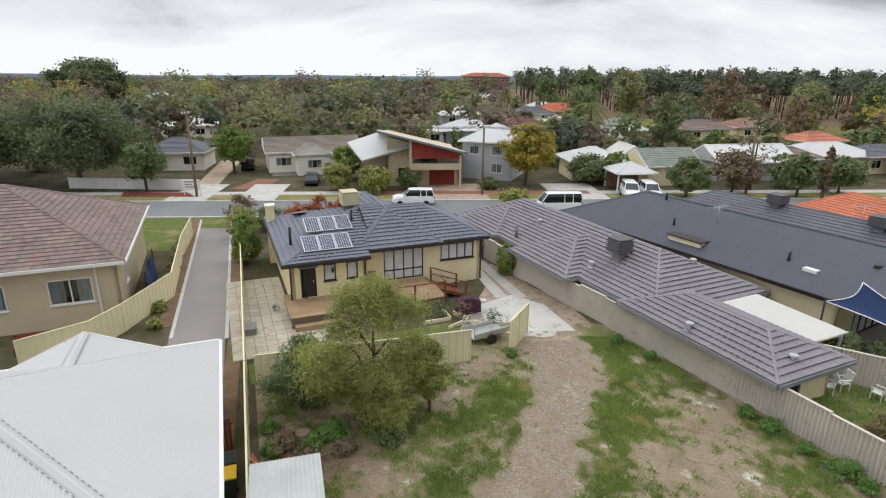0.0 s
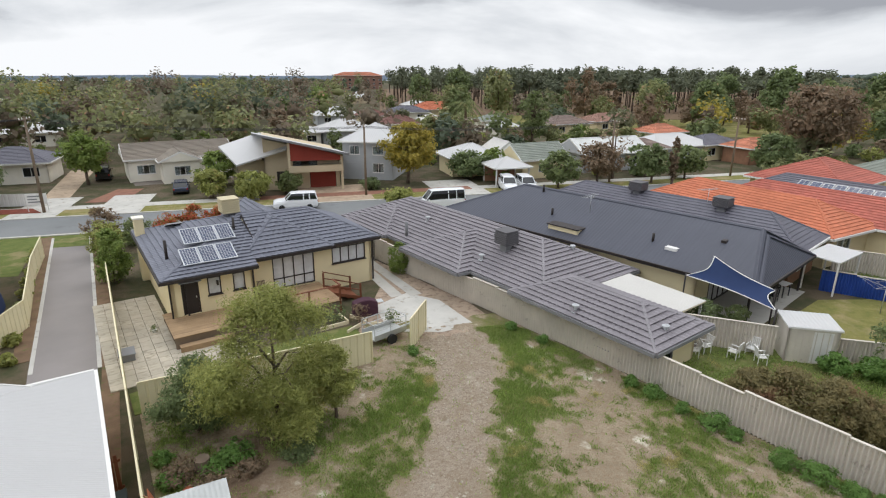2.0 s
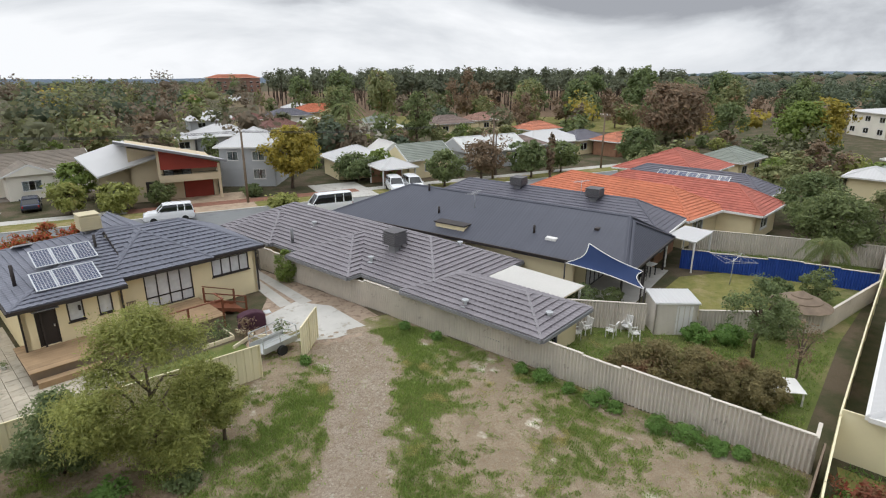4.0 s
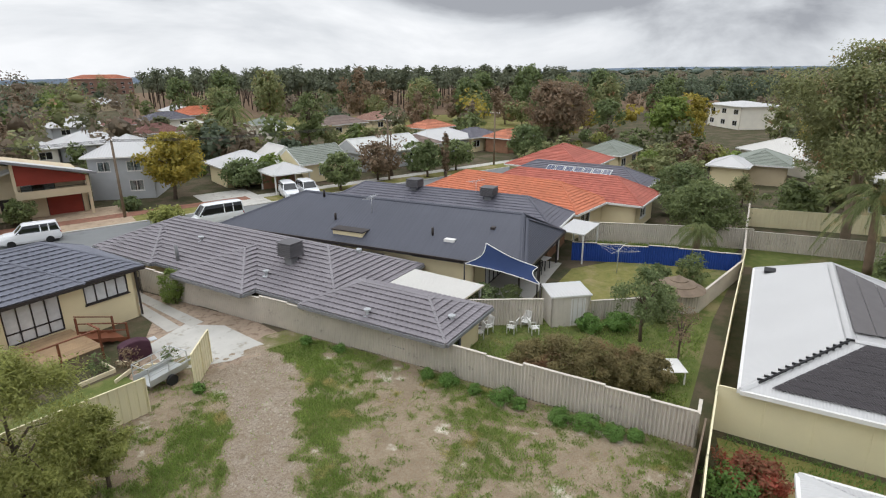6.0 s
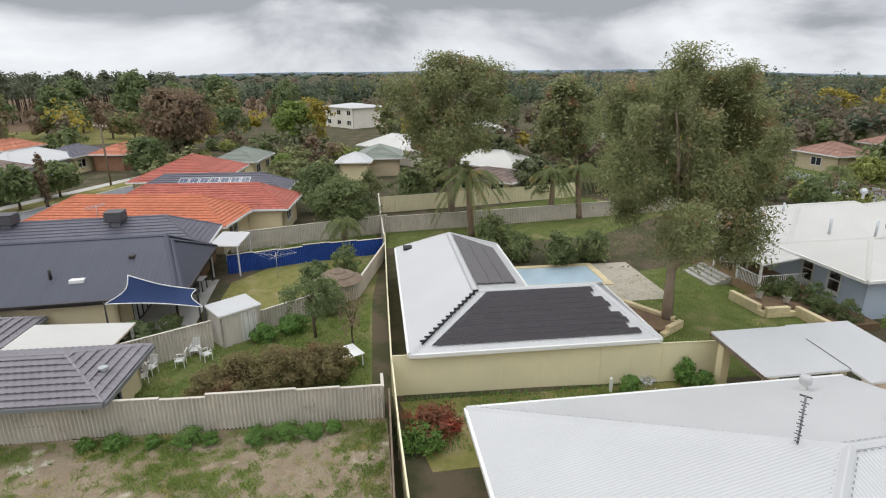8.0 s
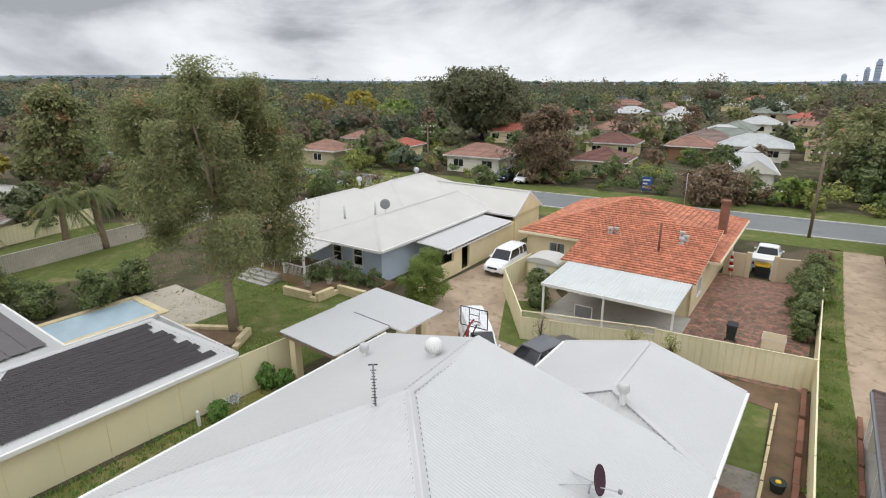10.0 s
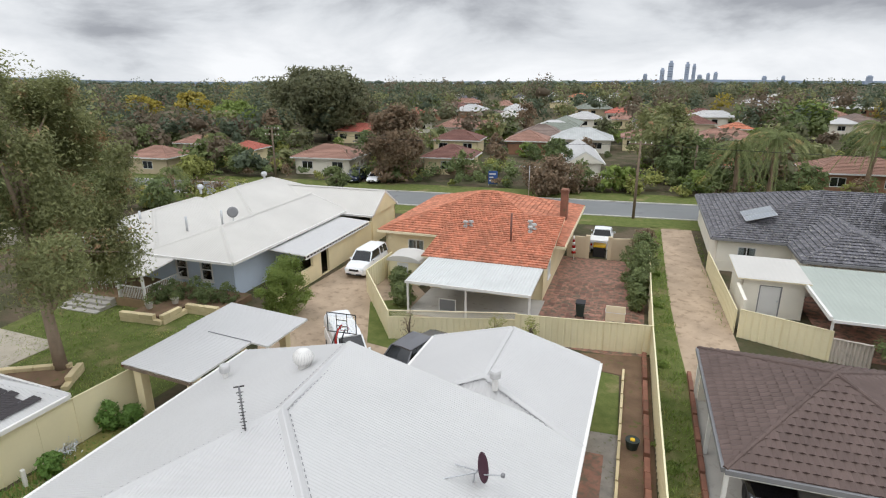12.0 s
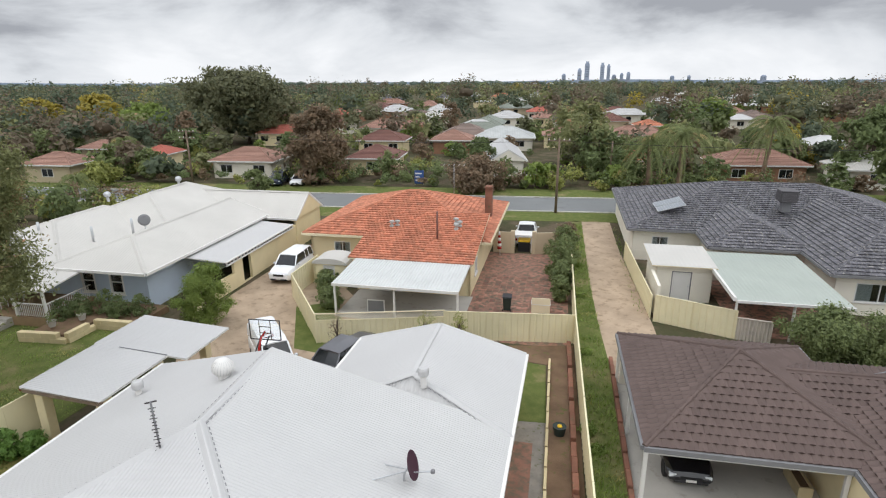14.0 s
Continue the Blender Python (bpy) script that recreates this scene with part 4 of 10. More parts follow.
steel_fence("cement_fence", [(19.5, 10.55), (20.55, 11.1)], 1.6, "grey_fence", "short end of grey corrugated cement fence", panel=1.05, style="cement")
steel_fence("wire_fence", [(19.6, 10.3), (12.6, 6.9), (4.6, 2.9)], 1.5, "wood", "weathered timber back fence of the lot", panel=2.4)
steel_fence("cream_fence", [(21.3, 10.9), (17.1, 8.75), (12.5, 6.3), (5.0, 2.4)], 1.85, "cream_fence", "cream steel fence seen along its top")
steel_fence("cream_fence", [(21.3, 10.85), (24.3, 4.4), (27.9, -4.05)], 2.15, "cream_fence", "tall cream steel fence in front of the pool house", panel=2.9, style="flat")
steel_fence("cream_fence", [(21.3, 10.9), (31.0, 15.6), (41.5, 20.6)], 1.85, "cream_fence", "cream steel fence beside the pool house", panel=2.4)
steel_fence("blue_fence", [(33.0, 30.1), (37.2, 26.0), (41.4, 20.8)], 1.55, "blue_fence", "bright blue painted fence with a wavy top", panel=2.0, style="cement", rake=lambda i: -0.07 * (i % 3))
steel_fence("cement_fence", [(18.6, 25.2), (22.6, 22.6)], 1.7, "grey_fence", "grey corrugated cement fence between back gardens", panel=1.6, style="cement")
steel_fence("cement_fence", [(25.4, 21.4), (31.8, 18.2), (40.6, 20.2)], 1.3, "grey_fence", "low grey corrugated fence behind shrubs", panel=2.1, style="cement")
steel_fence("cement_fence", [(37.5, 33.5), (47.6, 23.2)], 1.8, "grey_fence", "pale grey corrugated fence behind the overgrown lawn", panel=2.1, style="cement")
steel_fence("cement_fence", [(47.6, 23.2), (54.0, 13.2), (60.0, 4.4), (66, -4)], 1.6, "grey_fence", "pale grey corrugated fence behind the pool", panel=2.1, style="cement")
steel_fence("cement_fence", [(41.5, 20.7), (48.3, 24.2), (57, 28.6)], 1.7, "grey_fence", "pale side fence between back lawns", panel=2.1, style="cement")
steel_fence("cream_fence", [(54.6, 27.4), (62, 17.2), (69.5, 7.8)], 1.8, "cream_fence", "cream block wall across the far lawn", panel=3.0)
steel_fence("cream_fence", [local(*O0R, u, v) for u, v in ((-12.5, 2.5), (-12.5, -1.9), (-7.9, -8.2))], 1.8, "cream_fence", "cream steel fence curving round the garden shed")
steel_fence("cream_fence", [local(*O0R, u, v) for u, v in ((-7.9, -8.2), (-0.65, -6.2))], 1.45, "cream_fence", "lower cream fence with lattice above")
steel_fence("cream_fence", [local(*O0R, u, v) for u, v in ((-0.65, -6.2), (6.93, -5.3))], 1.8, "cream_fence", "cream steel fence behind the white roof")
steel_fence("cream_fence", [local(*O0R, u, v) for u, v in ((7.4, -22), (7.17, -13.9), (6.95, -5.2), (6.75, 10.5))], 1.75, "cream_fence", "long cream steel fence along the gravel lane")
steel_fence("cream_fence", [local(*S0R, u, v) for u, v in ((-4.75, -8.1), (-0.45, -9.8))], 1.8, "cream_fence", "cream steel fence before the laundry")
steel_fence("cement_fence", [local(*S0R, u, v) for u, v in ((-0.45, -9.8), (1.4, -10.2))], 1.4, "grey_fence", "short grey corrugated fence", panel=1.0, style="cement")
steel_fence("cream_fence", [local(*S0R, u, v) for u, v in ((-4.9, -7.6), (-5.4, 4.5))], 1.6, "cream_fence", "pale fence along the lane")
steel_fence("cream_fence", [(-22.6, 48.5), (-21.0, 43.0), (-17.8, 34.4), (-18.2, 29.2), (-18.7, 26.9), (-20.9, 24.6)], 1.7, "cream_fence", "cream steel fence stepping down beside the drive", panel=2.2)
steel_fence("white_fence", [(-46.5, 68.6), (-38, 68.4), (-31.0, 68.1)], 1.35, "white_paint", "low white fence across the street", panel=2.6)


# ---- vacant lot ground ----
def smooth_noise(x, y, cell, seed):
    """Soft random field over the plan."""
    g = np.random.RandomState(seed).rand(256, 256)
    fx, fy = x / cell + 100, y / cell + 100
    i, j = np.floor(fx).astype(int), np.floor(fy).astype(int)
    u, v = fx - i, fy - j
    u, v = u * u * (3 - 2 * u), v * v * (3 - 2 * v)
    i, j = i % 255, j % 255
    return (g[i, j] * (1 - u) + g[i + 1, j] * u) * (1 - v) + (g[i, j + 1] * (1 - u) + g[i + 1, j + 1] * u) * v


def lot_cover(x, y):
    """Grass and gravel shares at a place of the lot."""
    n = 0.30 * smooth_noise(x, y, 2.3, 1) + 0.32 * smooth_noise(x, y, 0.8, 2) + 0.38 * smooth_noise(x, y, 0.3, 3)
    mid = np.interp(y, [8, 14, 17.8, 21.2, 25.0, 28.7], [0.0, 2.1, 3.8, 5.2, 6.5, 6.2])
    off = x - mid + 0.8 * (smooth_noise(x, y, 1.5, 5) - 0.5)
    path = np.clip((1.9 - np.abs(off) + 0.9 * (smooth_noise(x, y, 0.45, 6) - 0.5)) / 0.8, 0, 1) * np.clip((30.5 - y) / 2, 0, 1)
    band = np.exp(-((off - 2.8) / 1.0) ** 2) + 0.9 * np.exp(-((off + 2.6) / 1.1) ** 2) * np.clip((26 - y) / 2, 0, 1)
    fence = np.interp(y, [10.5, 15.6, 22.7, 30], [19.5, 17.0, 13.8, 10.0]) - x
    rim = np.exp(-((fence - 0.6) / 0.55) ** 2) * 0.5
    grass = np.clip((n + 0.24 * band + 0.2 * rim - 0.335) / 0.38, 0, 1) * (1 - 0.85 * path)
    return grass, path, n


def lot():
    ys = np.arange(-9.0, 31.0, 0.2)
    cols = 130
    left = -5.6 - 0.357 * (ys - 14.2)
    right = np.interp(ys, [-9.0, 2.0, 10.45, 15.6, 22.6, 32.6], [2.9, 3.2, 19.6, 17.0, 13.75, 8.6])
    s = np.linspace(0, 1, cols)
    X = left[:, None] + (right - left)[:, None] * s[None]
    Y = np.repeat(ys[:, None], cols, 1)
    grass, path, n = lot_cover(X, Y)
    Z = 0.025 + 0.05 * (smooth_noise(X, Y, 1.7, 8) - 0.5) + (0.03 + 0.06 * path) * (smooth_noise(X, Y, 0.4, 9) - 0.5) - 0.02 * path
    V = np.stack([X, Y, np.maximum(Z, 0.004)], -1).reshape(-1, 3)
    r, c = len(ys), cols
    idx = np.arange(r * c).reshape(r, c)
    F = np.stack([idx[:-1, :-1], idx[:-1, 1:], idx[1:, 1:], idx[1:, :-1]], -1).reshape(-1, 4)
    keep = ~((V[F[:, 0], 0] < 1.4) & (V[F[:, 0], 1] > 23.6 + 0.285 * (V[F[:, 0], 0] + 8.7)))
    me = mesh_np("lot_ground", V, F[keep])
    att = me.color_attributes.new("cover", "FLOAT_COLOR", "POINT")
    col = np.ones((len(V), 4))
    # soft browner patches by the wattle and towards the cement fence
    brown_patch = np.exp(-(((X + 4.4) / 2.7) ** 2 + ((Y - 18.8) / 3.2) ** 2)) * (0.5 + n) + np.exp(-(((X - 13.5) / 2.5) ** 2 + ((Y - 17.5) / 3.5) ** 2)) * n
    col[:, 0], col[:, 1], col[:, 2] = grass.ravel(), path.ravel(), np.clip(brown_patch, 0, 1).ravel()
    att.data.foreach_set("color", col.ravel())
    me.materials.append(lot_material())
    me.shade_smooth()
    ob = new("vacant_lot", me)
    tagged(ob, "bare sandy vacant lot with green grass patches and gravel track", "ground", kind="structure")


def lot_material():
    n = Nodes("sandy_lot_soil")
    a = n.t.nodes.new("ShaderNodeVertexColor")
    a.layer_name = "cover"
    sp = n.t.nodes.new("ShaderNodeSeparateColor")
    n.link(a.outputs[0], sp.inputs[0])
    big, fine, grit = n.noise(0.9, 6.0, 0.6), n.noise(7.0, 5.0, 0.65), n.noise(38.0, 3.0, 0.6)
    sand = n.mix(n.range(big, 0.35, 0.65), lin(138, 124, 104), lin(162, 148, 126))
    sand = n.mix(n.range(fine, 0.45, 0.7), sand, lin(142, 122, 100))
    sand = n.mix(n.range(n.noise(0.55, 5.0, 0.6, where=None), 0.60, 0.7), sand, lin(212, 204, 186))
    rock = n.mix(n.range(fine, 0.4, 0.6), lin(158, 145, 130), lin(126, 112, 98))
    rock = n.mix(n.range(grit, 0.5, 0.62), rock, lin(182, 170, 156))
    rock = n.mix(n.range(n.noise(2.6, 6.0, 0.7), 0.54, 0.66), rock, lin(118, 104, 88))
    c = n.mix(n.math("MULTIPLY", sp.outputs[1], n.range(big, 0.3, 0.7, 0.3, 0.9)), sand, rock)
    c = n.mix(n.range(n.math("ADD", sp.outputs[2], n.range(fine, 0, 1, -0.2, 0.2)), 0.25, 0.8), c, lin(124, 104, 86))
    turf = n.mix(n.range(fine, 0.35, 0.65), lin(96, 104, 58), lin(124, 124, 76))
    edge = n.range(n.math("ADD", sp.outputs[0], n.range(fine, 0, 1, -0.5, 0.5)), 0.3, 1.0)
    c = n.mix(edge, c, turf)
    c = n.mix(n.range(grit, 0.3, 0.5, 0.35, 0.0), c, lin(84, 70, 56))
    return n.done(c, 0.95, 0.0, 0.1, n.bump(n.math("ADD", fine, grit), 0.7, 0.06))


def mesh_np(name, V, F):
    """A mesh from arrays of vertices and equal-sided faces."""
    me = bpy.data.meshes.new(name)
    k = F.shape[1]
    me.vertices.add(len(V))
    me.vertices.foreach_set("co", np.ascontiguousarray(V, dtype=np.float32).ravel())
    me.loops.add(F.size)
    me.loops.foreach_set("vertex_index", np.ascontiguousarray(F, dtype=np.int32).ravel())
    me.polygons.add(len(F))
    me.polygons.foreach_set("loop_start", np.arange(0, F.size, k, dtype=np.int32))
    me.polygons.foreach_set("loop_total", np.full(len(F), k, dtype=np.int32))
    me.update(calc_edges=True)
    return me


lot()

# ---- the cream house with the deck ----
def cream_house():
    h = thing("house", *A0, "cream rendered house with blue-grey tiled hip roof and rear deck", "house")
    t = dict(style="tile", mat="slate_tile", tile=(0.36, 0.36, 0.07, 0.03), gutter="dark_trim")
    # low hip over the kitchen end, running into the steeper wing along a valley
    sides = [[(0, 0, 3.2), (4.63, 0, 3.2), (7.68, 6.1, 5.03), (6.1, 6.1, 5.03)], [(4.63, 0, 3.2), (5.4, 0, 3.2), (5.4, 1.54, 3.66)], [(7.0, 12.2, 3.2), (0, 12.2, 3.2), (6.1, 6.1, 5.03), (7.68, 6.1, 5.03)], [(0, 12.2, 3.2), (0, 0, 3.2), (6.1, 6.1, 5.03)]]
    low, tiles, caps = [p for f in sides for p in f], Cover(), Cover()
    link_mesh("roof", [(x, y, z - 0.012) for x, y, z in low], [(0, 1, 2, 3), (4, 5, 6), (7, 8, 9, 10), (11, 12, 13)], M["slate_tile"], h)
    for f in sides:
        tiles.tiles(f, *t["tile"])
    for p, q in (((0, 0, 3.2), (6.1, 6.1, 5.03)), ((0, 12.2, 3.2), (6.1, 6.1, 5.03)), ((6.1, 6.1, 5.03), (7.68, 6.1, 5.03))):
        caps.cap(p, q)
    tiles.into("roof_tiles", M["slate_tile"], h, kind="stuff")
    caps.into("ridge_capping", M["slate_tile"], h, kind="stuff")
    boxes("gutter", h, M["dark_trim"], (0, 5.4, -0.12, 0, 3.04, 3.22))
    boxes("gutter", h, M["dark_trim"], (-0.12, 0, -0.12, 12.2, 3.04, 3.22))
    boxes("soffit", h, M["cream_wall"], (0, 5.4, 0, 12.2, 3.14, 3.18))
    boxes("door_hood", h, M["grey_trim"], (0.9, 2.1, -0.05, 0.5, 2.9, 2.96), bevel=0.01)
    roof(h, 4.7, 10.8, 1.1, 10.6, 3.24, 0.60, "v", None, 0, **t)
    roof(h, 6.0, 14.3, 1.25, 8.9, 3.28, 0.48, "u", 0, None, **t)
    walls(h, [(0.5, 0.5), (5.2, 0.5), (5.2, 1.6), (13.8, 1.6), (13.8, 8.4), (8.6, 8.4), (8.6, 11.7), (0.5, 11.7)], 0.0, 3.2, "cream_wall", {
        0: [(0.55, 1.5, 0.8, 2.8, "dark_door"), (2.0, 2.75, 1.75, 2.85, "win1"), (3.45, 4.15, 1.75, 2.85, "win1")],
        2: [(1.5, 4.3, 0.82, 2.95, "french"), (5.6, 8.1, 1.8, 2.95, "win4")],
        3: [(2.0, 3.4, 1.6, 2.8, "win2")], 7: [(3.0, 4.2, 1.5, 2.7, "win2")]}, trim="dark_trim")
    boxes("floor_slab", h, M["inside"], (0.7, 13.6, 1.8, 8.2, 0.3, 0.5))
    for u, v in ((0.44, 0.44), (5.14, 0.44), (13.86, 1.54), (1.6 - 0.3, 0.44)):
        bar("downpipe", h, M["dark_trim"], (u, v, 0.1), (u, v, 3.15), 0.09)
    # wall lamps beside the small windows
    for u in (3.05,):
        boxes("wall_lamp", h, M["dark_trim"], (u - 0.06, u + 0.06, 0.36, 0.48, 2.3, 2.6), bevel=0.02)
    # flue, chimney and skylight on the side roof
    tube("flue", h, M["dark_trim"], [(0.9, 3.2, 3.3), (0.9, 3.2, 4.7)], [0.09, 0.09])
    tube("flue", h, M["dark_trim"], [(5.2, 4.2, 3.9), (5.2, 4.2, 5.3)], [0.08, 0.08])
    ch = boxes("chimney", h, M["cream_wall"], (0.05, 0.65, 10.3, 10.95, 0.0, 4.5), bevel=0.02)
    boxes("chimney_cap", ch, M["white_wall"], (-0.02, 0.72, 10.23, 11.02, 4.5, 4.62))
    skillion(h, 1.9, 2.9, 8.8, 11.4, 4.32, 3.54, "pale_sheet", tile=(0.3, 0.01), name="skylight")
    return h


cream_house()


def solar_panel(parent_xyz, rot, tilt, label, cols=6, rows=10, w=1.0, d=1.65, cell="solar"):
    """A framed solar panel lying on a roof."""
    p = new("solar_panel")
    p.matrix_basis = parent_xyz @ pose(0, 0, 0, tilt, 0, 0)
    tagged(p, label, "solar panel", "solar panels on the tiled roof")
    boxes("panel_frame", p, M["alu"], (0, w, 0, 0.05, 0, 0.05), (0, w, d - 0.05, d, 0, 0.05), (0, 0.05, 0.05, d - 0.05, 0, 0.05), (w - 0.05, w, 0.05, d - 0.05, 0, 0.05))
    bm = bmesh.new()
    cw, cd = (w - 0.12) / cols, (d - 0.12) / rows
    for i in range(cols):
        for j in range(rows):
            x, y = 0.06 + i * cw, 0.06 + j * cd
            bm.faces.new([bm.verts.new(v) for v in ((x + 0.012, y + 0.012, 0.04), (x + cw - 0.012, y + 0.012, 0.04), (x + cw - 0.012, y + cd - 0.012, 0.04), (x + 0.012, y + cd - 0.012, 0.04))])
    tagged(part("cell_sheet", bm, M[cell], p), kind="stuff")
    boxes("back_sheet", p, M["alu"], (0.04, w - 0.04, 0.04, d - 0.04, 0.0, 0.03))
    return p


def cooler(x, y, z, rot, size, mat, label):
    """A rooftop evaporative cooler: box with louvres, base and dropper."""
    c = thing("evaporative_cooler", x, y, rot, label, "cooler", z)
    w, d, hh = size
    boxes("casing", c, M[mat], (-w / 2, w / 2, -d / 2, d / 2, 0.35, 0.35 + hh), bevel=0.08)
    boxes("dropper", c, M["grey_trim"], (-w / 4, w / 4, -d / 4, d / 4, -0.5, 0.36))
    for k in range(6):
        z0 = 0.42 + hh * k / 7
        boxes("louvre", c, M[mat], (-w / 2 - 0.02, w / 2 + 0.02, -d / 2 - 0.02, d / 2 + 0.02, z0, z0 + hh / 14))
    boxes("lid", c, M[mat], (-w / 2 - 0.03, w / 2 + 0.03, -d / 2 - 0.03, d / 2 + 0.03, 0.35 + hh, 0.42 + hh), bevel=0.02)
    return c


for row, (u, v) in enumerate(((1.45, 0.95), (1.95, 3.1))):
    for k in range(3):
        x, y = local(*A0, u + k * 1.03, v)
        z = 3.2 + v * 0.30 + 0.14
        solar_panel(pose(x, y, z, 0, 0, 22), 22, math.degrees(math.atan(0.30)) + 3, "dark blue solar panel with silver frame on tiled roof")
x, y = local(*A0, 5.6, 6.6)
cooler(x, y, 4.75, 22, (1.15, 1.15, 0.95), "cooler_cream", "cream evaporative cooler box on blue-grey tiled roof")


# ---- deck of the cream house ----
def deck():
    d = thing("deck", *A0, "oiled timber deck with red-brown rails behind the house", "deck")
    boxes("deck_frame", d, M["wood"], (0.06, 9.6, -2.2, 1.55, 0.3, 0.72), (0.06, 9.6, -2.2, -2.1, 0.0, 0.3))
    v = -2.28
    while v < 1.5:
        boxes("deck_board", d, M["deck"], (0.0, 9.7, v, v + 0.13, 0.72, 0.76))
        v += 0.14
    boxes("step", d, M["deck"], (0.2, 3.0, -2.75, -2.3, 0.3, 0.36), (0.2, 3.0, -2.75, -2.7, 0.0, 0.3))
    for u in (4.2, 5.9, 7.6, 9.6):
        boxes("post", d, M["rail"], (u - 0.05, u + 0.05, -2.28, -2.18, 0.0, 1.75))
    bar("handrail", d, M["rail"], (3.2, -2.23, 1.75), (9.6, -2.23, 1.75), 0.1, 0.05)
    bar("handrail", d, M["rail"], (9.65, -2.23, 1.75), (9.65, -1.0, 1.75), 0.1, 0.05)
    boxes("post", d, M["rail"], (9.55, 9.65, 0.3, 0.4, 0.0, 1.75))
    # stairs to the concrete
    for i in range(4):
        boxes("stair_tread", d, M["rail"], (9.75 + i * 0.45, 10.2 + i * 0.45, -1.0, 0.6, 0.52 - i * 0.17, 0.58 - i * 0.17))
    for v in (-1.0, 0.6):
        bar("stair_rail", d, M["rail"], (9.65, v, 1.75), (11.6, v, 1.0), 0.09, 0.05)
        bar("stair_rail", d, M["rail"], (9.65, v, 1.3), (11.6, v, 0.6), 0.09, 0.05)
        bar("stair_string", d, M["rail"], (9.7, v, 0.7), (11.6, v, 0.05), 0.05, 0.2)
        boxes("post", d, M["rail"], (11.55, 11.65, v - 0.05, v + 0.05, 0.0, 1.05))


deck()


# ---- long house with grey tiles behind the cement fence ----
G0 = (14.1, 20.65, 25)


def grey_house():
    h = thing("house", *G0, "long low house with grey concrete tile hip roof", "house")
    t = dict(style="tile", mat="grey_tile", tile=(0.33, 0.36, 0.09, 0.035), gutter="grey_trim", wall="cream_wall", caps="pale_cap")
    roof(h, 0, 5.2, 0, 9.8, 2.0, 0.40, "v", None, None, **t)
    roof(h, 0.4, 9.4, 7.3, 31.8, 2.0, 0.42, "v", None, None, **t)
    roof(h, -0.7, 5.6, 13.8, 20.6, 2.03, 0.42, "u", 3.4, 0, **t)
    roof(h, 0.0, 5.8, 23.9, 30.5, 2.03, 0.42, "u", 3.3, 0, **t)
    walls(h, [(0.6, 0.6), (4.7, 0.6), (4.7, 9.3), (8.8, 9.3), (8.8, 31.0), (1.0, 31.0), (1.0, 9.3), (0.6, 9.3)], -0.4, 2.0, "cream_wall", {0: [(0.4, 2.0, 0.05, 1.85, "win2")], 1: [(2.2, 4.4, 0.05, 1.85, "win2")], 7: [(1.0, 2.6, 0.8, 1.85, "win2"), (5.0, 6.4, 0.8, 1.85, "win2")]}, trim="grey_trim")
    boxes("floor_slab", h, M["inside"], (0.9, 8.6, 0.9, 30.6, 0.0, 0.05))
    for u, v, z in ((0.5, 5.2, 2.3), (1.5, 14.0, 2.6), (3.1, 22.3, 3.2), (2.0, 0.8, 2.35), (6.2, 10.3, 3.3)):
        turned("roof_vent", h, M["grey_wall"], [(0.26, 0.0), (0.26, 0.04), (0.1, 0.08), (0.1, 0.3), (0.2, 0.32), (0.2, 0.4), (0.02, 0.46)], (u, v, z - 0.12), 10)
    tube("flue", h, M["grey_trim"], [(1.0, 22.2, 2.2), (1.0, 22.2, 3.4)], [0.12, 0.12])
    skillion(h, 5.3, 8.2, 2.0, 7.2, 1.95, 2.08, "cream_roof", tile=(0.16, 0.03), gutter="cream_paint")
    for u, v in ((7.8, 2.1), (7.8, 7.1)):
        boxes("post", h, M["white_paint"], (u - 0.06, u + 0.06, v - 0.06, v + 0.06, 0, 1.92))


grey_house()
cooler(11.2, 33.9, 3.2, 25, (1.15, 1.15, 0.9), "cooler_dark", "dark grey evaporative cooler on grey tiled roof")

# ---- house with the smooth charcoal roof ----
K0 = (23.56, 24.06, 30)


def charcoal_house():
    h = thing("house", *K0, "cream house with smooth charcoal steel roof", "house")
    t = dict(style="ribs", mat="char_tile", tile=(0.25, 0.012), gutter="dark_trim", wall="dark_trim")
    roof(h, 0, 10.2, 1.2, 27.2, 2.8, 0.44, "v", 1.6, None, **t)
    roof(h, 0.0, 10.0, 0.9, 9.0, 2.75, 0.40, "v", 1.6, 0, **t)
    boxes("roof_cut_wall", h, M["cream_wall"], (0.7, 2.0, 13.6, 16.2, 2.7, 3.46))
    boxes("roof_cut_capping", h, M["dark_trim"], (0.6, 2.1, 13.5, 16.3, 3.46, 3.54))
    walls(h, [(0.5, 4.6), (9.7, 4.6), (9.7, 26.6), (0.5, 26.6)], 0, 2.8, "cream_wall", {0: [(2.0, 5.5, 0.05, 2.3, "win4")], 3: [(6.0, 8.0, 0.9, 2.2, "win2"), (13, 15, 0.9, 2.2, "win2")]}, trim="dark_trim")
    for u, v in ((0.3, 1.4), (9.8, 1.4), (5.0, 1.4)):
        boxes("post", h, M["dark_trim"], (u - 0.06, u + 0.06, v - 0.06, v + 0.06, 0, 2.75))
    boxes("patio_slab", h, M["concrete"], (0.2, 10, 1.0, 4.6, 0, 0.06))
    boxes("skylight", h, M["white_paint"], (1.4, 2.1, 6.5, 7.3, 3.4, 3.62))
    for u, v, z in ((1.9, 8.4, 3.6), (2.2, 17.0, 3.7), (4.6, 19.8, 4.8)):
        tube("flue", h, M["dark_trim"], [(u, v, z), (u, v, z + 0.6)], [0.09, 0.09])
    boxes("roof_hatch", h, M["dark_trim"], (3.1, 3.9, 4.2, 4.5, 4.2, 4.36))


charcoal_house()


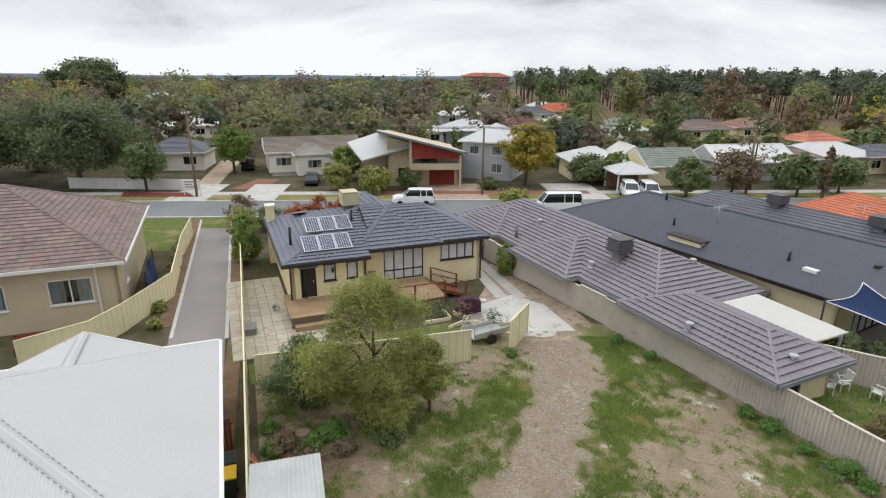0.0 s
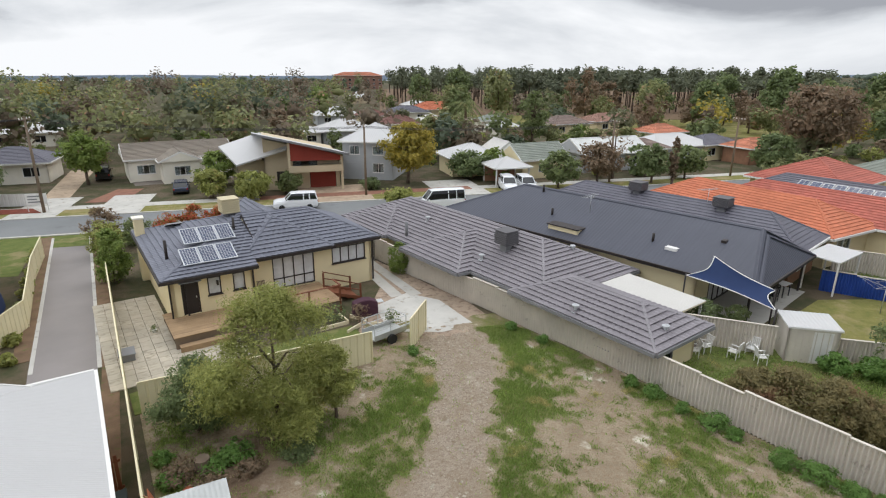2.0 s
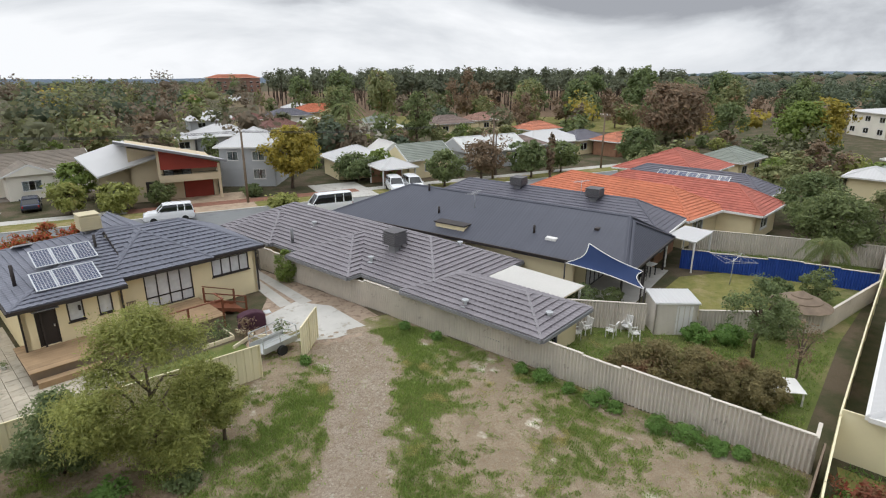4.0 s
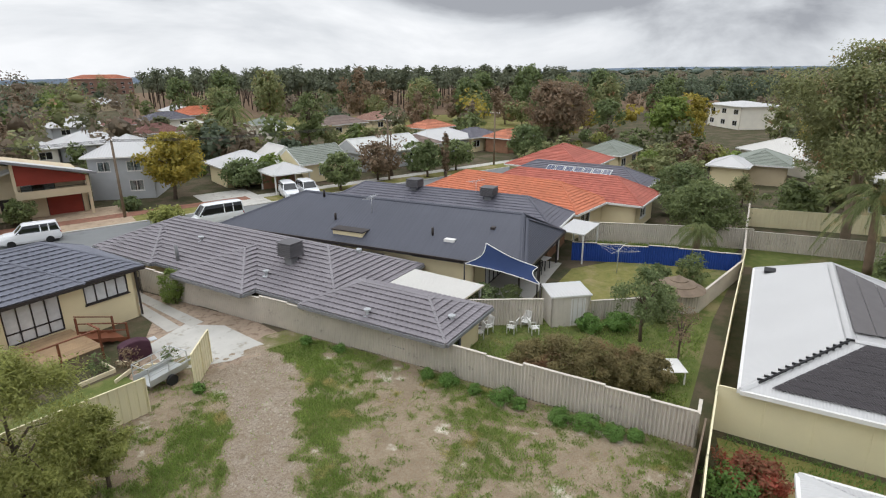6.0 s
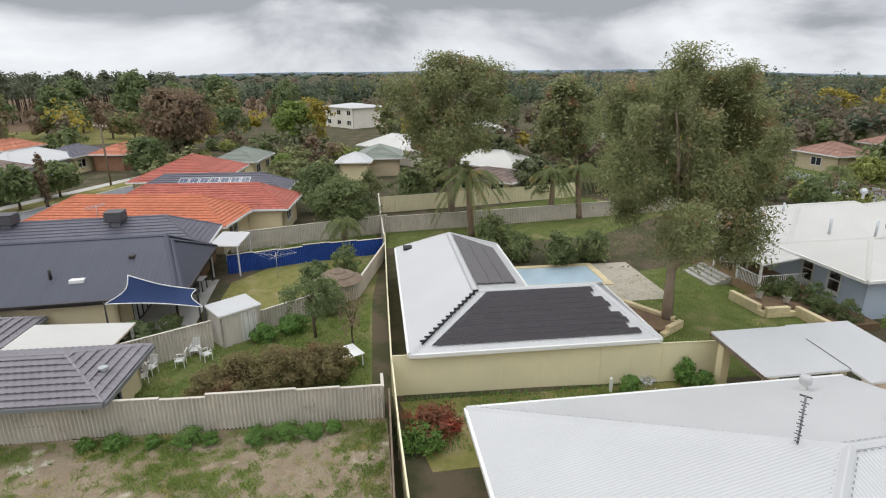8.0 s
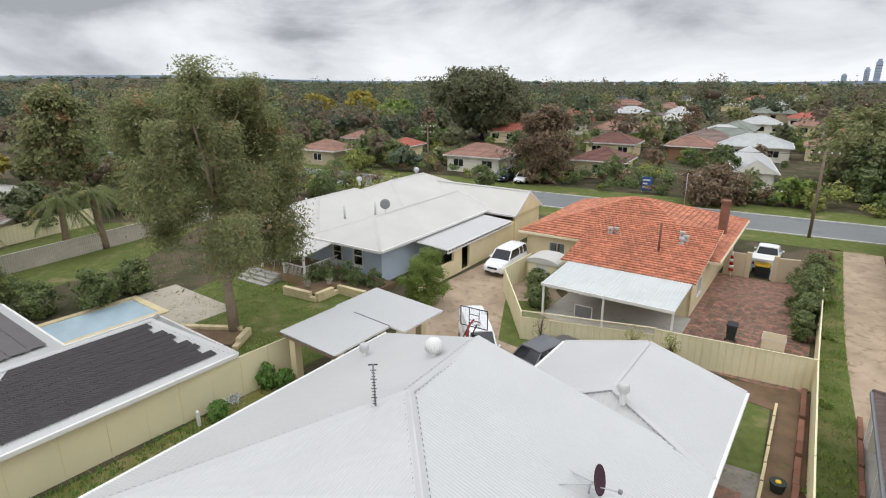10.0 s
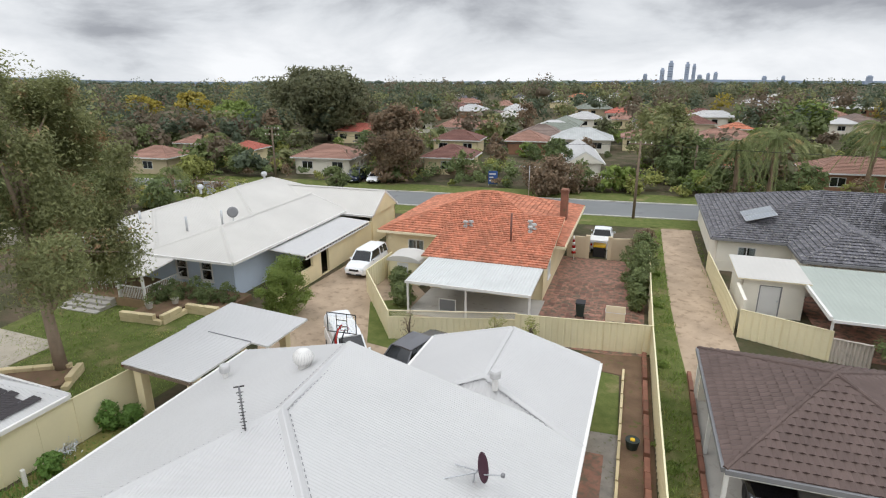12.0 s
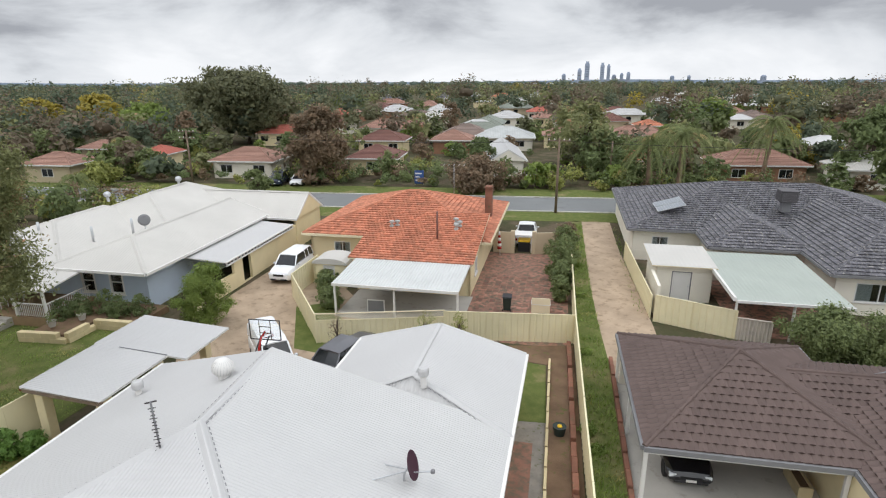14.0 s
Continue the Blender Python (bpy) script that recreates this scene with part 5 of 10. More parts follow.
def aerial(x, y, z, rot, label):
    """A rooftop TV aerial: mast, boom and rods."""
    a = thing("tv_aerial", x, y, rot, label, "aerial", z)
    tube("mast", a, M["alu"], [(0, 0, 0), (0, 0, 1.3)], [0.025, 0.02], 6)
    bar("boom", a, M["alu"], (-0.9, 0, 1.25), (0.9, 0, 1.2), 0.03)
    for k in range(6):
        xx = -0.85 + k * 0.34
        bar("rod", a, M["alu"], (xx, -0.45 + 0.04 * k, 1.24), (xx, 0.45 - 0.04 * k, 1.24), 0.018)


aerial(*local(*K0, 3.4, 14.4), 4.3, 40, "silver television aerial on charcoal roof")

# ---- dark tiled, orange and red roofs further right ----
def simple_house(name, o, label, wings, outline, mat, wall_mat, holes=None, wh=2.7, tile=(0.33, 0.34, 0.04, 0.0), style="tile", gutter="white_paint", trim="white_paint", boards=0.0, caps=None, group=""):
    h = thing(name, *o, label, "house", group=group)
    for w in wings:
        roof(h, *w, style=style, mat=mat, tile=tile, wall=wall_mat, gutter=gutter, caps=caps)
    walls(h, outline, 0, wh, wall_mat, holes, trim=trim, boards=boards)
    boxes("floor_slab", h, M["inside"], (min(p[0] for p in outline) + 0.3, max(p[0] for p in outline) - 0.3, min(p[1] for p in outline) + 0.3, max(p[1] for p in outline) - 0.3, 0, 0.05))
    return h


def rect(u0, u1, v0, v1):
    return [(u0, v0), (u1, v0), (u1, v1), (u0, v1)]


simple_house("house", K0, "brick house with dark grey tiled hip roof", [(9.6, 16.2, 1.6, 24.5, 2.7, 0.55, "v", None, None)], rect(10.1, 15.7, 2.2, 24), "dark_tile", "brick_wall", {0: [(1.5, 3.5, 0.9, 2.2, "win2")]})
cooler(*local(*K0, 12.6, 15.6), 4.2, 30, (1.2, 1.2, 0.7), "cooler_dark", "dark evaporative cooler on dark tiled roof")
cooler(*local(*K0, 12.3, 8.2), 4.1, 30, (1.2, 1.2, 0.7), "cooler_dark", "greenish evaporative cooler on dark tiled roof")
aerial(*local(*K0, 12.8, 9.6), 4.3, 10, "bent television aerial on dark tiled roof")
OR0 = (36.7, 33.1, 17)
simple_house("house", OR0, "house with bright orange clay tile hip roof", [(0, 7.2, 0, 18.4, 2.6, 0.54, "v", None, None)], rect(0.5, 6.7, 0.6, 17.8), "bright_orange_tile", "cream_wall", {0: [(1.5, 3.5, 0.9, 2.2, "win2")], 1: [(1.2, 2.2, 0.3, 2.2, "dark_door")]}, tile=(0.33, 0.34, 0.05, 0.0))
simple_house("house", (43.9, 31.8, 22), "house with red-orange clay tile hip roof", [(0, 7.0, 0, 18.0, 2.6, 0.54, "v", None, None)], rect(0.5, 6.5, 0.6, 17.4), "red_tile", "cream_wall", {0: [(1.5, 3.5, 0.9, 2.2, "win2")]}, tile=(0.33, 0.34, 0.05, 0.0))
simple_house("house", (50.6, 36.6, 22), "house with grey tiled hip roof and solar heating panels", [(0, 6.4, 0, 17.0, 2.6, 0.5, "v", None, None)], rect(0.5, 5.9, 0.6, 16.4), "dark_tile", "cream_wall", {0: [(1.5, 3.5, 0.9, 2.2, "win2")]}, tile=(0.33, 0.34, 0.05, 0.0))

for k in range(7):
    px, py = local(50.6, 36.6, 22, 1.55, 5.2 + k * 1.12)
    solar_panel(pose(px, py, 3.44, 0, 0, -68), -68, math.degrees(math.atan(0.5)), "blue solar heating panel on grey tiled roof", 2, 3, 1.0, 0.95)

# ---- large white steel roof below the drone ----
W0 = (17.7, 6.0, -63)


def white_house():
    h = thing("house", *W0, "house with broad white corrugated steel hip roof", "house")
    t = dict(style="ribs", mat="white_roof", tile=(0.114, 0.014), gutter="white_paint", wall="cream_wall")
    # main hip with its far end cut off square
    a, b, j, e1, c1, d1 = (-0.1, 0, 2.6), (-0.1, -16.0, 2.6), (9.35, -6.95, 5.0), (14.2, -6.7, 5.0), (16.0, 0, 2.6), (14.6, -16.0, 2.6)
    link_mesh("roof", [(x, y, z - 0.012) for x, y, z in (a, b, j, e1, c1, d1)], [(4, 0, 2, 3), (0, 1, 2), (1, 5, 3, 2), (5, 4, 3), (0, 4, 5, 1)], M["white_roof"], h)
    sheets, caps, ends = Cover(), Cover(), Cover()
    for f in ([c1, a, j, e1], [a, b, j], [b, d1, e1, j]):
        sheets.ribs(f, 0.114, 0.014)
    for p, q in ((a, j), (b, j), (j, e1)):
        caps.flash(p, q)
        ends.ticks(p, q)
    sheets.into("roof_sheeting", M["white_roof"], h, kind="stuff")
    caps.into("ridge_capping", M["white_roof"], h, kind="stuff")
    ends.into("rib_end_shade", M["grey_trim"], h, kind="stuff")
    boxes("gutter", h, M["white_paint"], (-0.22, -0.1, -16.0, 0, 2.44, 2.62))
    boxes("gutter", h, M["white_paint"], (-0.1, 16.0, 0, 0.12, 2.44, 2.62))
    boxes("gutter", h, M["white_paint"], (-0.1, 13.98, -16.12, -16.0, 2.44, 2.62))
    roof(h, 14.0, 20.4, -16.0, -7.9, 2.6, 0.31, "u", 1.5, 0.25, (0,), **t)
    bar("ridge_roll", h, M["white_roof"], (15.5, -11.95, 3.87), (20.1, -11.95, 3.87), 0.18, 0.05)
    walls(h, [(0.5, -15.5), (19.8, -15.5), (19.8, -8.8), (16.2, -8.8), (16.2, -0.5), (0.5, -0.5)], 0, 2.6, "cream_wall", {1: [(2, 4, 0.9, 2.1, "win2")], 4: [(3, 5, 0.9, 2.1, "win2"), (9, 11, 0.9, 2.1, "win2")]})


white_house()


def carport():
    c = thing("carport", *W0, "open carport with pale steel roof on limestone piers", "carport")
    skillion(c, 12.6, 16.6, 0.3, 4.2, 2.66, 2.86, "white_roof", tile=(0.114, 0.014), gutter="white_paint", name="carport_roof")
    skillion(c, 16.6, 20.0, -0.7, 4.3, 2.61, 2.865, "white_roof", tile=(0.114, 0.014), gutter="white_paint", name="carport_roof")
    bar("seam", c, M["grey_trim"], (16.6, 0.3, 2.7), (16.6, 2.9, 2.83), 0.03)
    bar("beam", c, M["rail"], (12.6, 4.2, 2.74), (16.6, 4.2, 2.74), 0.06, 0.16)
    bar("beam", c, M["rail"], (16.62, 4.3, 2.74), (20, 4.3, 2.74), 0.06, 0.16)
    bar("beam", c, M["wood"], (12.64, 0.2, 2.55), (12.64, 4.1, 2.72), 0.08, 0.2)
    for u, v in ((13.1, 3.7), (13.1, 0.6), (19.6, 3.7), (19.6, 0.6)):
        boxes("pier", c, M["cream_wall"], (u - 0.22, u + 0.22, v - 0.22, v + 0.22, 0, 2.6), bevel=0.02)


carport()

# ---- pool house ----
P0 = (21.26, 9.95, -64)


def pool_house():
    h = thing("pool_house", *P0, "pool house with white steel roof and black heating mats", "house")
    t = dict(style="ribs", mat="white_roof", tile=(0.114, 0.012), gutter="white_paint", wall="cream_wall")
    e, top = 2.4, 3.88
    a, b, c, d, f, g = (0, 0, e), (12.3, 0, e), (12.3, 7.6, e), (7.6, 7.6, e), (7.6, 16.6, e), (0, 16.6, e)
    p, q, r = (3.8, 3.8, top), (10.3, 3.8, top), (3.8, 15.0, top)
    link_mesh("roof", [(x, y, z - 0.012) for x, y, z in (a, b, c, d, f, g, p, q, r)], [(5, 0, 6, 8), (0, 1, 7, 6), (1, 2, 7), (2, 3, 6, 7), (3, 4, 8, 6), (4, 5, 8), (5, 4, 3, 2, 1, 0)], M["white_roof"], h)
    sheets, caps, ends = Cover(), Cover(), Cover()
    for face in ([g, a, p, r], [a, b, q, p], [b, c, q], [f, g, r]):
        sheets.ribs(face, 0.114, 0.012)
    for x, y in ((a, p), (p, q), (p, r), (q, b), (q, c), (r, f), (r, g)):
        caps.flash(x, y)
    for x, y in ((p, r), (q, b), (r, g)):
        ends.ticks(x, y)
    sheets.into("roof_sheeting", M["white_roof"], h, kind="stuff")
    caps.into("ridge_capping", M["white_roof"], h, kind="stuff")
    ends.into("rib_end_shade", M["grey_trim"], h, kind="stuff")
    for x0, x1, y0, y1 in ((0, 12.3, -0.12, 0), (-0.12, 0, 0, 16.6), (12.3, 12.42, 0, 7.6), (7.6, 12.3, 7.6, 7.72), (7.6, 7.72, 7.72, 16.6), (0, 7.6, 16.6, 16.72)):
        boxes("gutter", h, M["white_paint"], (x0, x1, y0, y1, e - 0.16, e + 0.02))
    walls(h, [(0.5, 0.5), (11.8, 0.5), (11.8, 7.1), (6.9, 7.1), (6.9, 16), (0.5, 16)], 0, 2.4, "cream_wall", {2: [(1, 4, 0.1, 2.1, "win4")], 3: [(2, 6, 0.1, 2.1, "win4")]})
    # heating mats: ribbed panels on the near and side slopes
    for i in range(9):
        a, b = 0.34 + i * 0.36, 0.34 + i * 0.36 + 0.35
        z = lambda v: 2.44 + v * 0.39
        end = 11.75 - 0.5 * (a + b) / 2 - (0.35 if i % 3 == 1 else 0.0)
        strip_faces = [(0.72 + b, b, z(b)), (0.72 + a, a, z(a)), (end, a, z(a)), (end - 0.1, b, z(b))]
        c = Cover()
        c.ribs(strip_faces, 0.09, 0.022, 0.05)
        c.into("heating_mat", M["pool_mat"], h, "black ribbed pool heating mat")
    for k in range(3):
        c = Cover()
        x0 = 3.95 + k * 1.0
        z = lambda u: 2.44 + (7.6 - u) * 0.39
        near = 4.6 + (x0 - 3.8)
        c.ribs([(x0 + 0.97, near + 0.9, z(x0 + 0.97)), (x0 + 0.97, 14.6, z(x0 + 0.97)), (x0, 14.6, z(x0)), (x0, near, z(x0))], 0.07, 0.02, 0.05)
        c.into("heating_mat", M["pool_mat_grey"], h, "grey ribbed pool heating mat")
    for k in range(14):
        f = 0.55 + 0.235 * k
        boxes("pipe_clip", h, M["black_plastic"], (f - 0.02, f + 0.28, f + 0.02, f + 0.09, 2.5 + f * 0.39, 2.58 + f * 0.39))
    tube("header_pipe", h, M["black_plastic"], [(0.62, 0.45, 2.68), (3.72, 3.62, 3.95)], [0.05, 0.05], 6)
    boxes("roof_hatch", h, M["black_plastic"], (0.5, 1.6, 15.0, 15.8, 2.7, 2.86))


pool_house()


def pool():
    p = thing("swimming_pool", *P0, "swimming pool with pale blue cover and limestone edge", "pool")
    boxes("coping", p, M["limestone"], (7.7, 15.6, 13.0, 13.5, 0.0, 0.12), (7.7, 15.6, 17.2, 17.7, 0.0, 0.12), (7.7, 8.2, 13.5, 17.2, 0.0, 0.12), (15.1, 15.6, 13.5, 17.2, 0.0, 0.12))
    boxes("cover", p, M["pool_cover"], (8.2, 15.1, 13.5, 17.2, 0.0, 0.06))
    boxes("paving", p, M["paver"], (15.6, 18.6, 10.0, 17.7, 0.0, 0.05), (7.0, 15.6, 9.0, 13.0, 0.0, 0.05))


pool()

# ---- pale blue weatherboard house ----
U0 = (37.73, -12.97, -61)


def blue_house():
    h = thing("house", *U0, "pale blue weatherboard house with off-white steel roofs", "house")
    t = dict(style="ribs", mat="cream_roof", tile=(0.2, 0.014), gutter="white_paint", wall="blue_wall")
    roof(h, -0.7, 16, -0.5, 7.2, 3.0, 0.34, "u", 3.85, 0, **t)
    roof(h, 7.5, 22, 3.2, 15.0, 3.05, 0.37, "u", 5.0, 4.0, **t)
    roof(h, 0.0, 14, 6.6, 16.6, 3.0, 0.32, "u", 5, 4, **t)
    roof(h, 15.2, 21.0, -3.5, 8, 2.8, 0.62, "v", 0, 0, **{**t, "wall": "cream_wall"})
    wall(h, (0.4, 7.0), (0.4, 0.4), 0.4, 3.0, "blue_wall", [(1.5, 2.6, 0.95, 2.65, "sash"), (3.7, 4.8, 0.95, 2.65, "sash")], boards=0.2)
    wall(h, (0.4, 0.4), (16, 0.4), 0.0, 3.0, "blue_wall", [], boards=0.2)
    wall(h, (16, 14.4), (0.4, 14.4), 0.0, 3.0, "blue_wall", [])
    wall(h, (0.4, 14.4), (0.4, 7.0), 0.0, 3.0, "blue_wall", [(2.0, 2.9, 0.5, 2.6, "door")], boards=0.16)
    wall(h, (21.6, 3.6), (21.6, 14.4), 0.0, 3.0, "blue_wall", [])
    wall(h, (15.4, -3.3), (20.8, -3.3), 0.0, 2.8, "cream_wall", [])
    wall(h, (20.8, -3.3), (20.8, 8), 0.0, 2.8, "cream_wall", [])
    boxes("plinth", h, M["white_wall"], (0.3, 0.5, 0.3, 7.0, 0.0, 0.42))
    # verandah at the front
    skillion(h, -3.6, 0.2, 4.4, 14.6, 2.55, 2.95, "cream_roof", tile=(0.2, 0.014), along="u", name="verandah_roof")
    boxes("verandah_floor", h, M["deck"], (-3.4, 0.4, 4.6, 14.4, 0.0, 0.65))
    for v in (4.8, 7.0, 9.6, 12.2):
        boxes("verandah_post", h, M["white_paint"], (-3.4, -3.26, v - 0.07, v + 0.07, 0.65, 2.6))
    bar("verandah_rail", h, M["white_paint"], (-3.33, 4.8, 1.55), (-3.33, 7.0, 1.55), 0.09, 0.06)
    bar("verandah_rail", h, M["white_paint"], (-3.33, 4.8, 1.55), (0.3, 4.8, 1.55), 0.09, 0.06)
    for k in range(15):
        v = 4.9 + k * 0.145
        bar("baluster", h, M["white_paint"], (-3.33, v, 0.7), (-3.33, v, 1.53), 0.05, 0.02)
    for k in range(22):
        u = -3.2 + k * 0.155
        bar("baluster", h, M["white_paint"], (u, 4.8, 0.7), (u, 4.8, 1.53), 0.05, 0.02)
    for k in range(4):
        boxes("step", h, M["concrete"], (-3.4 - 0.42 * (k + 1), -3.4 - 0.42 * k, 7.4, 10.8, 0.0, 0.56 - 0.16 * k))
    # side patio roof with louvred edge
    skillion(h, 3.6, 14.3, -3.45, 0.2, 2.5, 2.75, "white_roof", tile=(0.2, 0.014))
    boxes("edge_beam", h, M["white_paint"], (3.6, 14.3, -3.55, -3.45, 2.18, 2.26), (3.6, 14.3, -3.55, -3.45, 2.44, 2.52))
    for k in range(23):
        u = 3.65 + k * 0.475
        boxes("louvre_post", h, M["white_paint"], (u, u + 0.07, -3.54, -3.46, 2.26, 2.44))
    boxes("louvre_backing", h, M["dark_trim"], (3.6, 14.3, -3.42, -3.38, 2.2, 2.5))
    wall(h, (5.0, -3.2), (15.4, -3.2), 0.0, 2.2, "cream_wall", [(1.2, 2.4, 0.05, 2.1, "none")])
    wall(h, (0.4, -3.0), (5.0, -3.2), 0.0, 1.2, "cream_wall", [])
    # roof fittings
    dish_on(h, 6.6, 5.0, 3.9)
    for u, v, z in ((3.6, 11.6, 4.0), (4.2, 7.6, 3.7), (6.2, 5.8, 3.9)):
        tube("flue", h, M["alu"], [(u, v, z - 0.4), (u, v, z + 0.8)], [0.09, 0.09])
    for u, v, z in ((17.0, 9.2, 5.3), (12.0, 12.8, 4.7)):
        turned("roof_vent", h, M["alu"], [(0.12, -0.2), (0.12, 0.2), (0.28, 0.3), (0.3, 0.5), (0.2, 0.66), (0.02, 0.7)], (u, v, z), 12)


def dish_on(parent, u, v, z, r=0.45, mat="grey_trim"):
    bm = bmesh.new()
    bmesh.ops.create_cone(bm, cap_ends=True, segments=20, radius1=r, radius2=r * 0.7, depth=0.08)
    bm.transform(pose(u, v, z + 0.6, 78, 0, -49))
    part("satellite_dish", bm, M[mat], parent, "grey satellite dish")
    bar("dish_arm", parent, M["alu"], (u, v, z - 0.2), (u, v, z + 0.6), 0.06)


blue_house()

# ---- orange tiled house with courtyard ----
O0 = (22.39, -28.02, -152)


def orange_house():
    h = thing("house", *O0, "cream house with weathered orange clay tile roof", "house")
    t = dict(style="tile", mat="orange_tile", tile=(0.3, 0.36, 0.075, 0.03), gutter="cream_paint", wall="cream_wall")
    roof(h, -14.8, 0.6, 4.9, 19.3, 2.8, 0.33, "u", 7.2, 7.0, **t)
    skillion(h, -9.0, 0.1, 0.0, 8.8, 2.6, 4.14, "orange_tile", style="tile", tile=(0.3, 0.36, 0.075, 0.03), gutter="cream_paint", name="lower_roof")
    walls(h, [(-8.6, 0.6), (-0.2, 0.6), (-0.2, 18.8), (-14.3, 18.8), (-14.3, 5.4), (-8.6, 5.4)], 0, 2.6, "cream_wall", {0: [(1.0, 3.4, 0.1, 2.1, "win4"), (5.2, 6.2, 0.1, 2.1, "dark_door")], 1: [(2, 3.2, 0.9, 2.1, "win2")], 4: [(2.0, 3.4, 1.0, 2.1, "win2")]})
    skillion(h, -8.4, -0.1, -4.4, 0.0, 2.35, 2.6, "grey_sheet", tile=(0.2, 0.03))
    boxes("fascia", h, M["white_paint"], (-8.4, -0.1, -4.5, -4.4, 2.2, 2.38))
    for u in (-8.3, -4.3, -0.2):
        boxes("post", h, M["white_paint"], (u - 0.06, u + 0.06, -4.3, -4.18, 0, 2.3))
    boxes("patio_slab", h, M["concrete"], (-8.4, 0, -4.4, 0.6, 0, 0.06))
    ch = boxes("chimney", h, M["red_brick"], (-0.75, -0.15, 11.8, 12.5, 2.5, 5.8))
    boxes("chimney_cap", ch, M["red_brick"], (-0.8, -0.1, 11.75, 12.55, 5.6, 5.72))
    tube("flue", h, M["rust_tile"], [(-3.2, 3.6, 3.2), (-3.2, 3.6, 5.4)], [0.08, 0.08])
    for u, v, z in ((-7.3, 5.4, 3.6), (-6.9, 5.6, 3.6), (-2.3, 6.4, 3.8), (-1.9, 5.9, 3.7), (-2.1, 5.4, 3.6)):
        turned("roof_vent", h, M["zinc"], [(0.2, -0.15), (0.18, 0.1), (0.1, 0.14), (0.1, 0.3), (0.22, 0.33), (0.2, 0.45), (0.02, 0.5)], (u, v, z), 10)
    tube("aerial_mast", h, M["alu"], [(-4.6, 17.5, 3.0), (-4.6, 17.5, 6.8)], [0.03, 0.02], 6)
    for k in range(5):
        bar("aerial_rod", h, M["alu"], (-5.6 + k * 0.5, 17.1, 6.7), (-5.6 + k * 0.5, 17.9, 6.7), 0.03)


orange_house()

# ---- lichen-grey tiled house beyond the lane ----
S0 = (10.95, -41.97, -152)


def lichen_house():
    h = thing("house", *S0, "white weatherboard house with lichen-mottled grey tile roof", "house")
    t = dict(style="tile", mat="lichen_tile", tile=(0.3, 0.36, 0.075, 0.03), gutter="grey_trim", wall="white_wall")
    roof(h, -5.3, 20, 4.3, 21.7, 2.8, 0.30, "u", 9.0, 8.7, **t)
    roof(h, 0.0, 7.2, 0.0, 12, 2.78, 0.42, "v", None, 0, **t)
    roof(h, 6.2, 16, -5.0, 14, 2.82, 0.40, "v", None, 0, **t)
    walls(h, [(0.5, 0.5), (6.7, 0.5), (6.7, -4.5), (15.5, -4.5), (15.5, 21.2), (-4.8, 21.2), (-4.8, 4.8), (0.5, 4.8)], 0, 2.8, "white_wall", {0: [(1.5, 2.4, 0.2, 2.2, "door")], 2: [(1.2, 4.0, 0.9, 2.2, "win2")], 6: [(1.5, 2.8, 0.9, 2.1, "win2")]}, boards=0.2)
    # flat-roofed laundry and patio
    walls(h, [(-4.2, -4.2), (-0.6, -4.2), (-0.6, 0.0), (-4.2, 0.0)], 0, 2.55, "white_wall", {0: [(1.0, 2.3, 0.1, 2.15, "door")]}, boards=0.25, trim="grey_trim")
    wall(h, (-4.4, -7.5), (-4.4, -4.3), 0, 2.2, "white_wall", [], boards=0.0)
    skillion(h, -4.6, -0.4, -4.6, 0.2, 2.62, 2.74, "cream_roof", tile=(0.3, 0.012), gutter="cream_paint", name="laundry_roof")
    skillion(h, -0.6, 5.6, -9.7, -0.6, 2.42, 2.6, "pale_sheet", tile=(0.25, 0.015), gutter="cream_paint")
    boxes("fascia", h, M["white_paint"], (-0.75, -0.6, -9.7, -0.8, 2.36, 2.6), (-0.6, 5.6, -9.8, -9.7, 2.3, 2.46))
    for u in (-0.5, 2.6, 5.3):
        boxes("post", h, M["white_paint"], (u - 0.06, u + 0.06, -9.6, -9.48, 0, 2.4))
    boxes("table", h, M["dark_trim"], (0.8, 2.4, -4.5, -3.6, 0.7, 0.76))
    boxes("patio_slab", h, M["brick_paver"], (0, 6, -9.3, 0.5, 0, 0.05))


lichen_house()
cooler(*local(*S0, 7.3, 7.4), 4.55, -152, (1.3, 1.3, 0.9), "cooler_dark", "dark grey evaporative cooler on mottled tiled roof")

# ---- carport with chocolate tiles ----
Q0 = (5.9, -16.27, -151)


def tiled_carport():
    c = thing("tiled_carport", *Q0, "double carport with chocolate concrete tile roof", "carport")
    t = dict(style="tile", mat="choc_tile", tile=(0.3, 0.36, 0.04, 0.055), gutter="grey_trim", wall="cream_wall")
    roof(c, 0, 8.2, 0, 9.1, 2.6, 0.40, "u", 4.1, 4.05, pieces=(0, 3), **t)
    roof(c, 4.5, 18, 1.7, 7.5, 2.62, 0.36, "u", 0, 2.9, **t)
    roof(c, 6.7, 13.5, -7.0, 5.0, 2.58, 0.36, "v", 2.0, 0, **t)
    for u, v in ((0.12, 0.2), (0.12, 4.4), (0.12, 8.9), (6.6, 0.2)):
        boxes("post", c, M["white_paint"], (u - 0.07, u + 0.07, v - 0.07, v + 0.07, 0, 2.5))
    boxes("beam", c, M["white_paint"], (0.05, 6.7, 0.02, 0.14, 2.3, 2.5))
    wall(c, (6.7, 8.6), (6.7, 0.2), 0, 2.5, "cream_wall", [])
    wall(c, (6.7, 0.2), (6.7, -6.5), 0, 2.5, "cream_wall", [])
    wall(c, (6.7, 8.8), (0.2, 8.8), 0, 2.5, "white_wall", [])
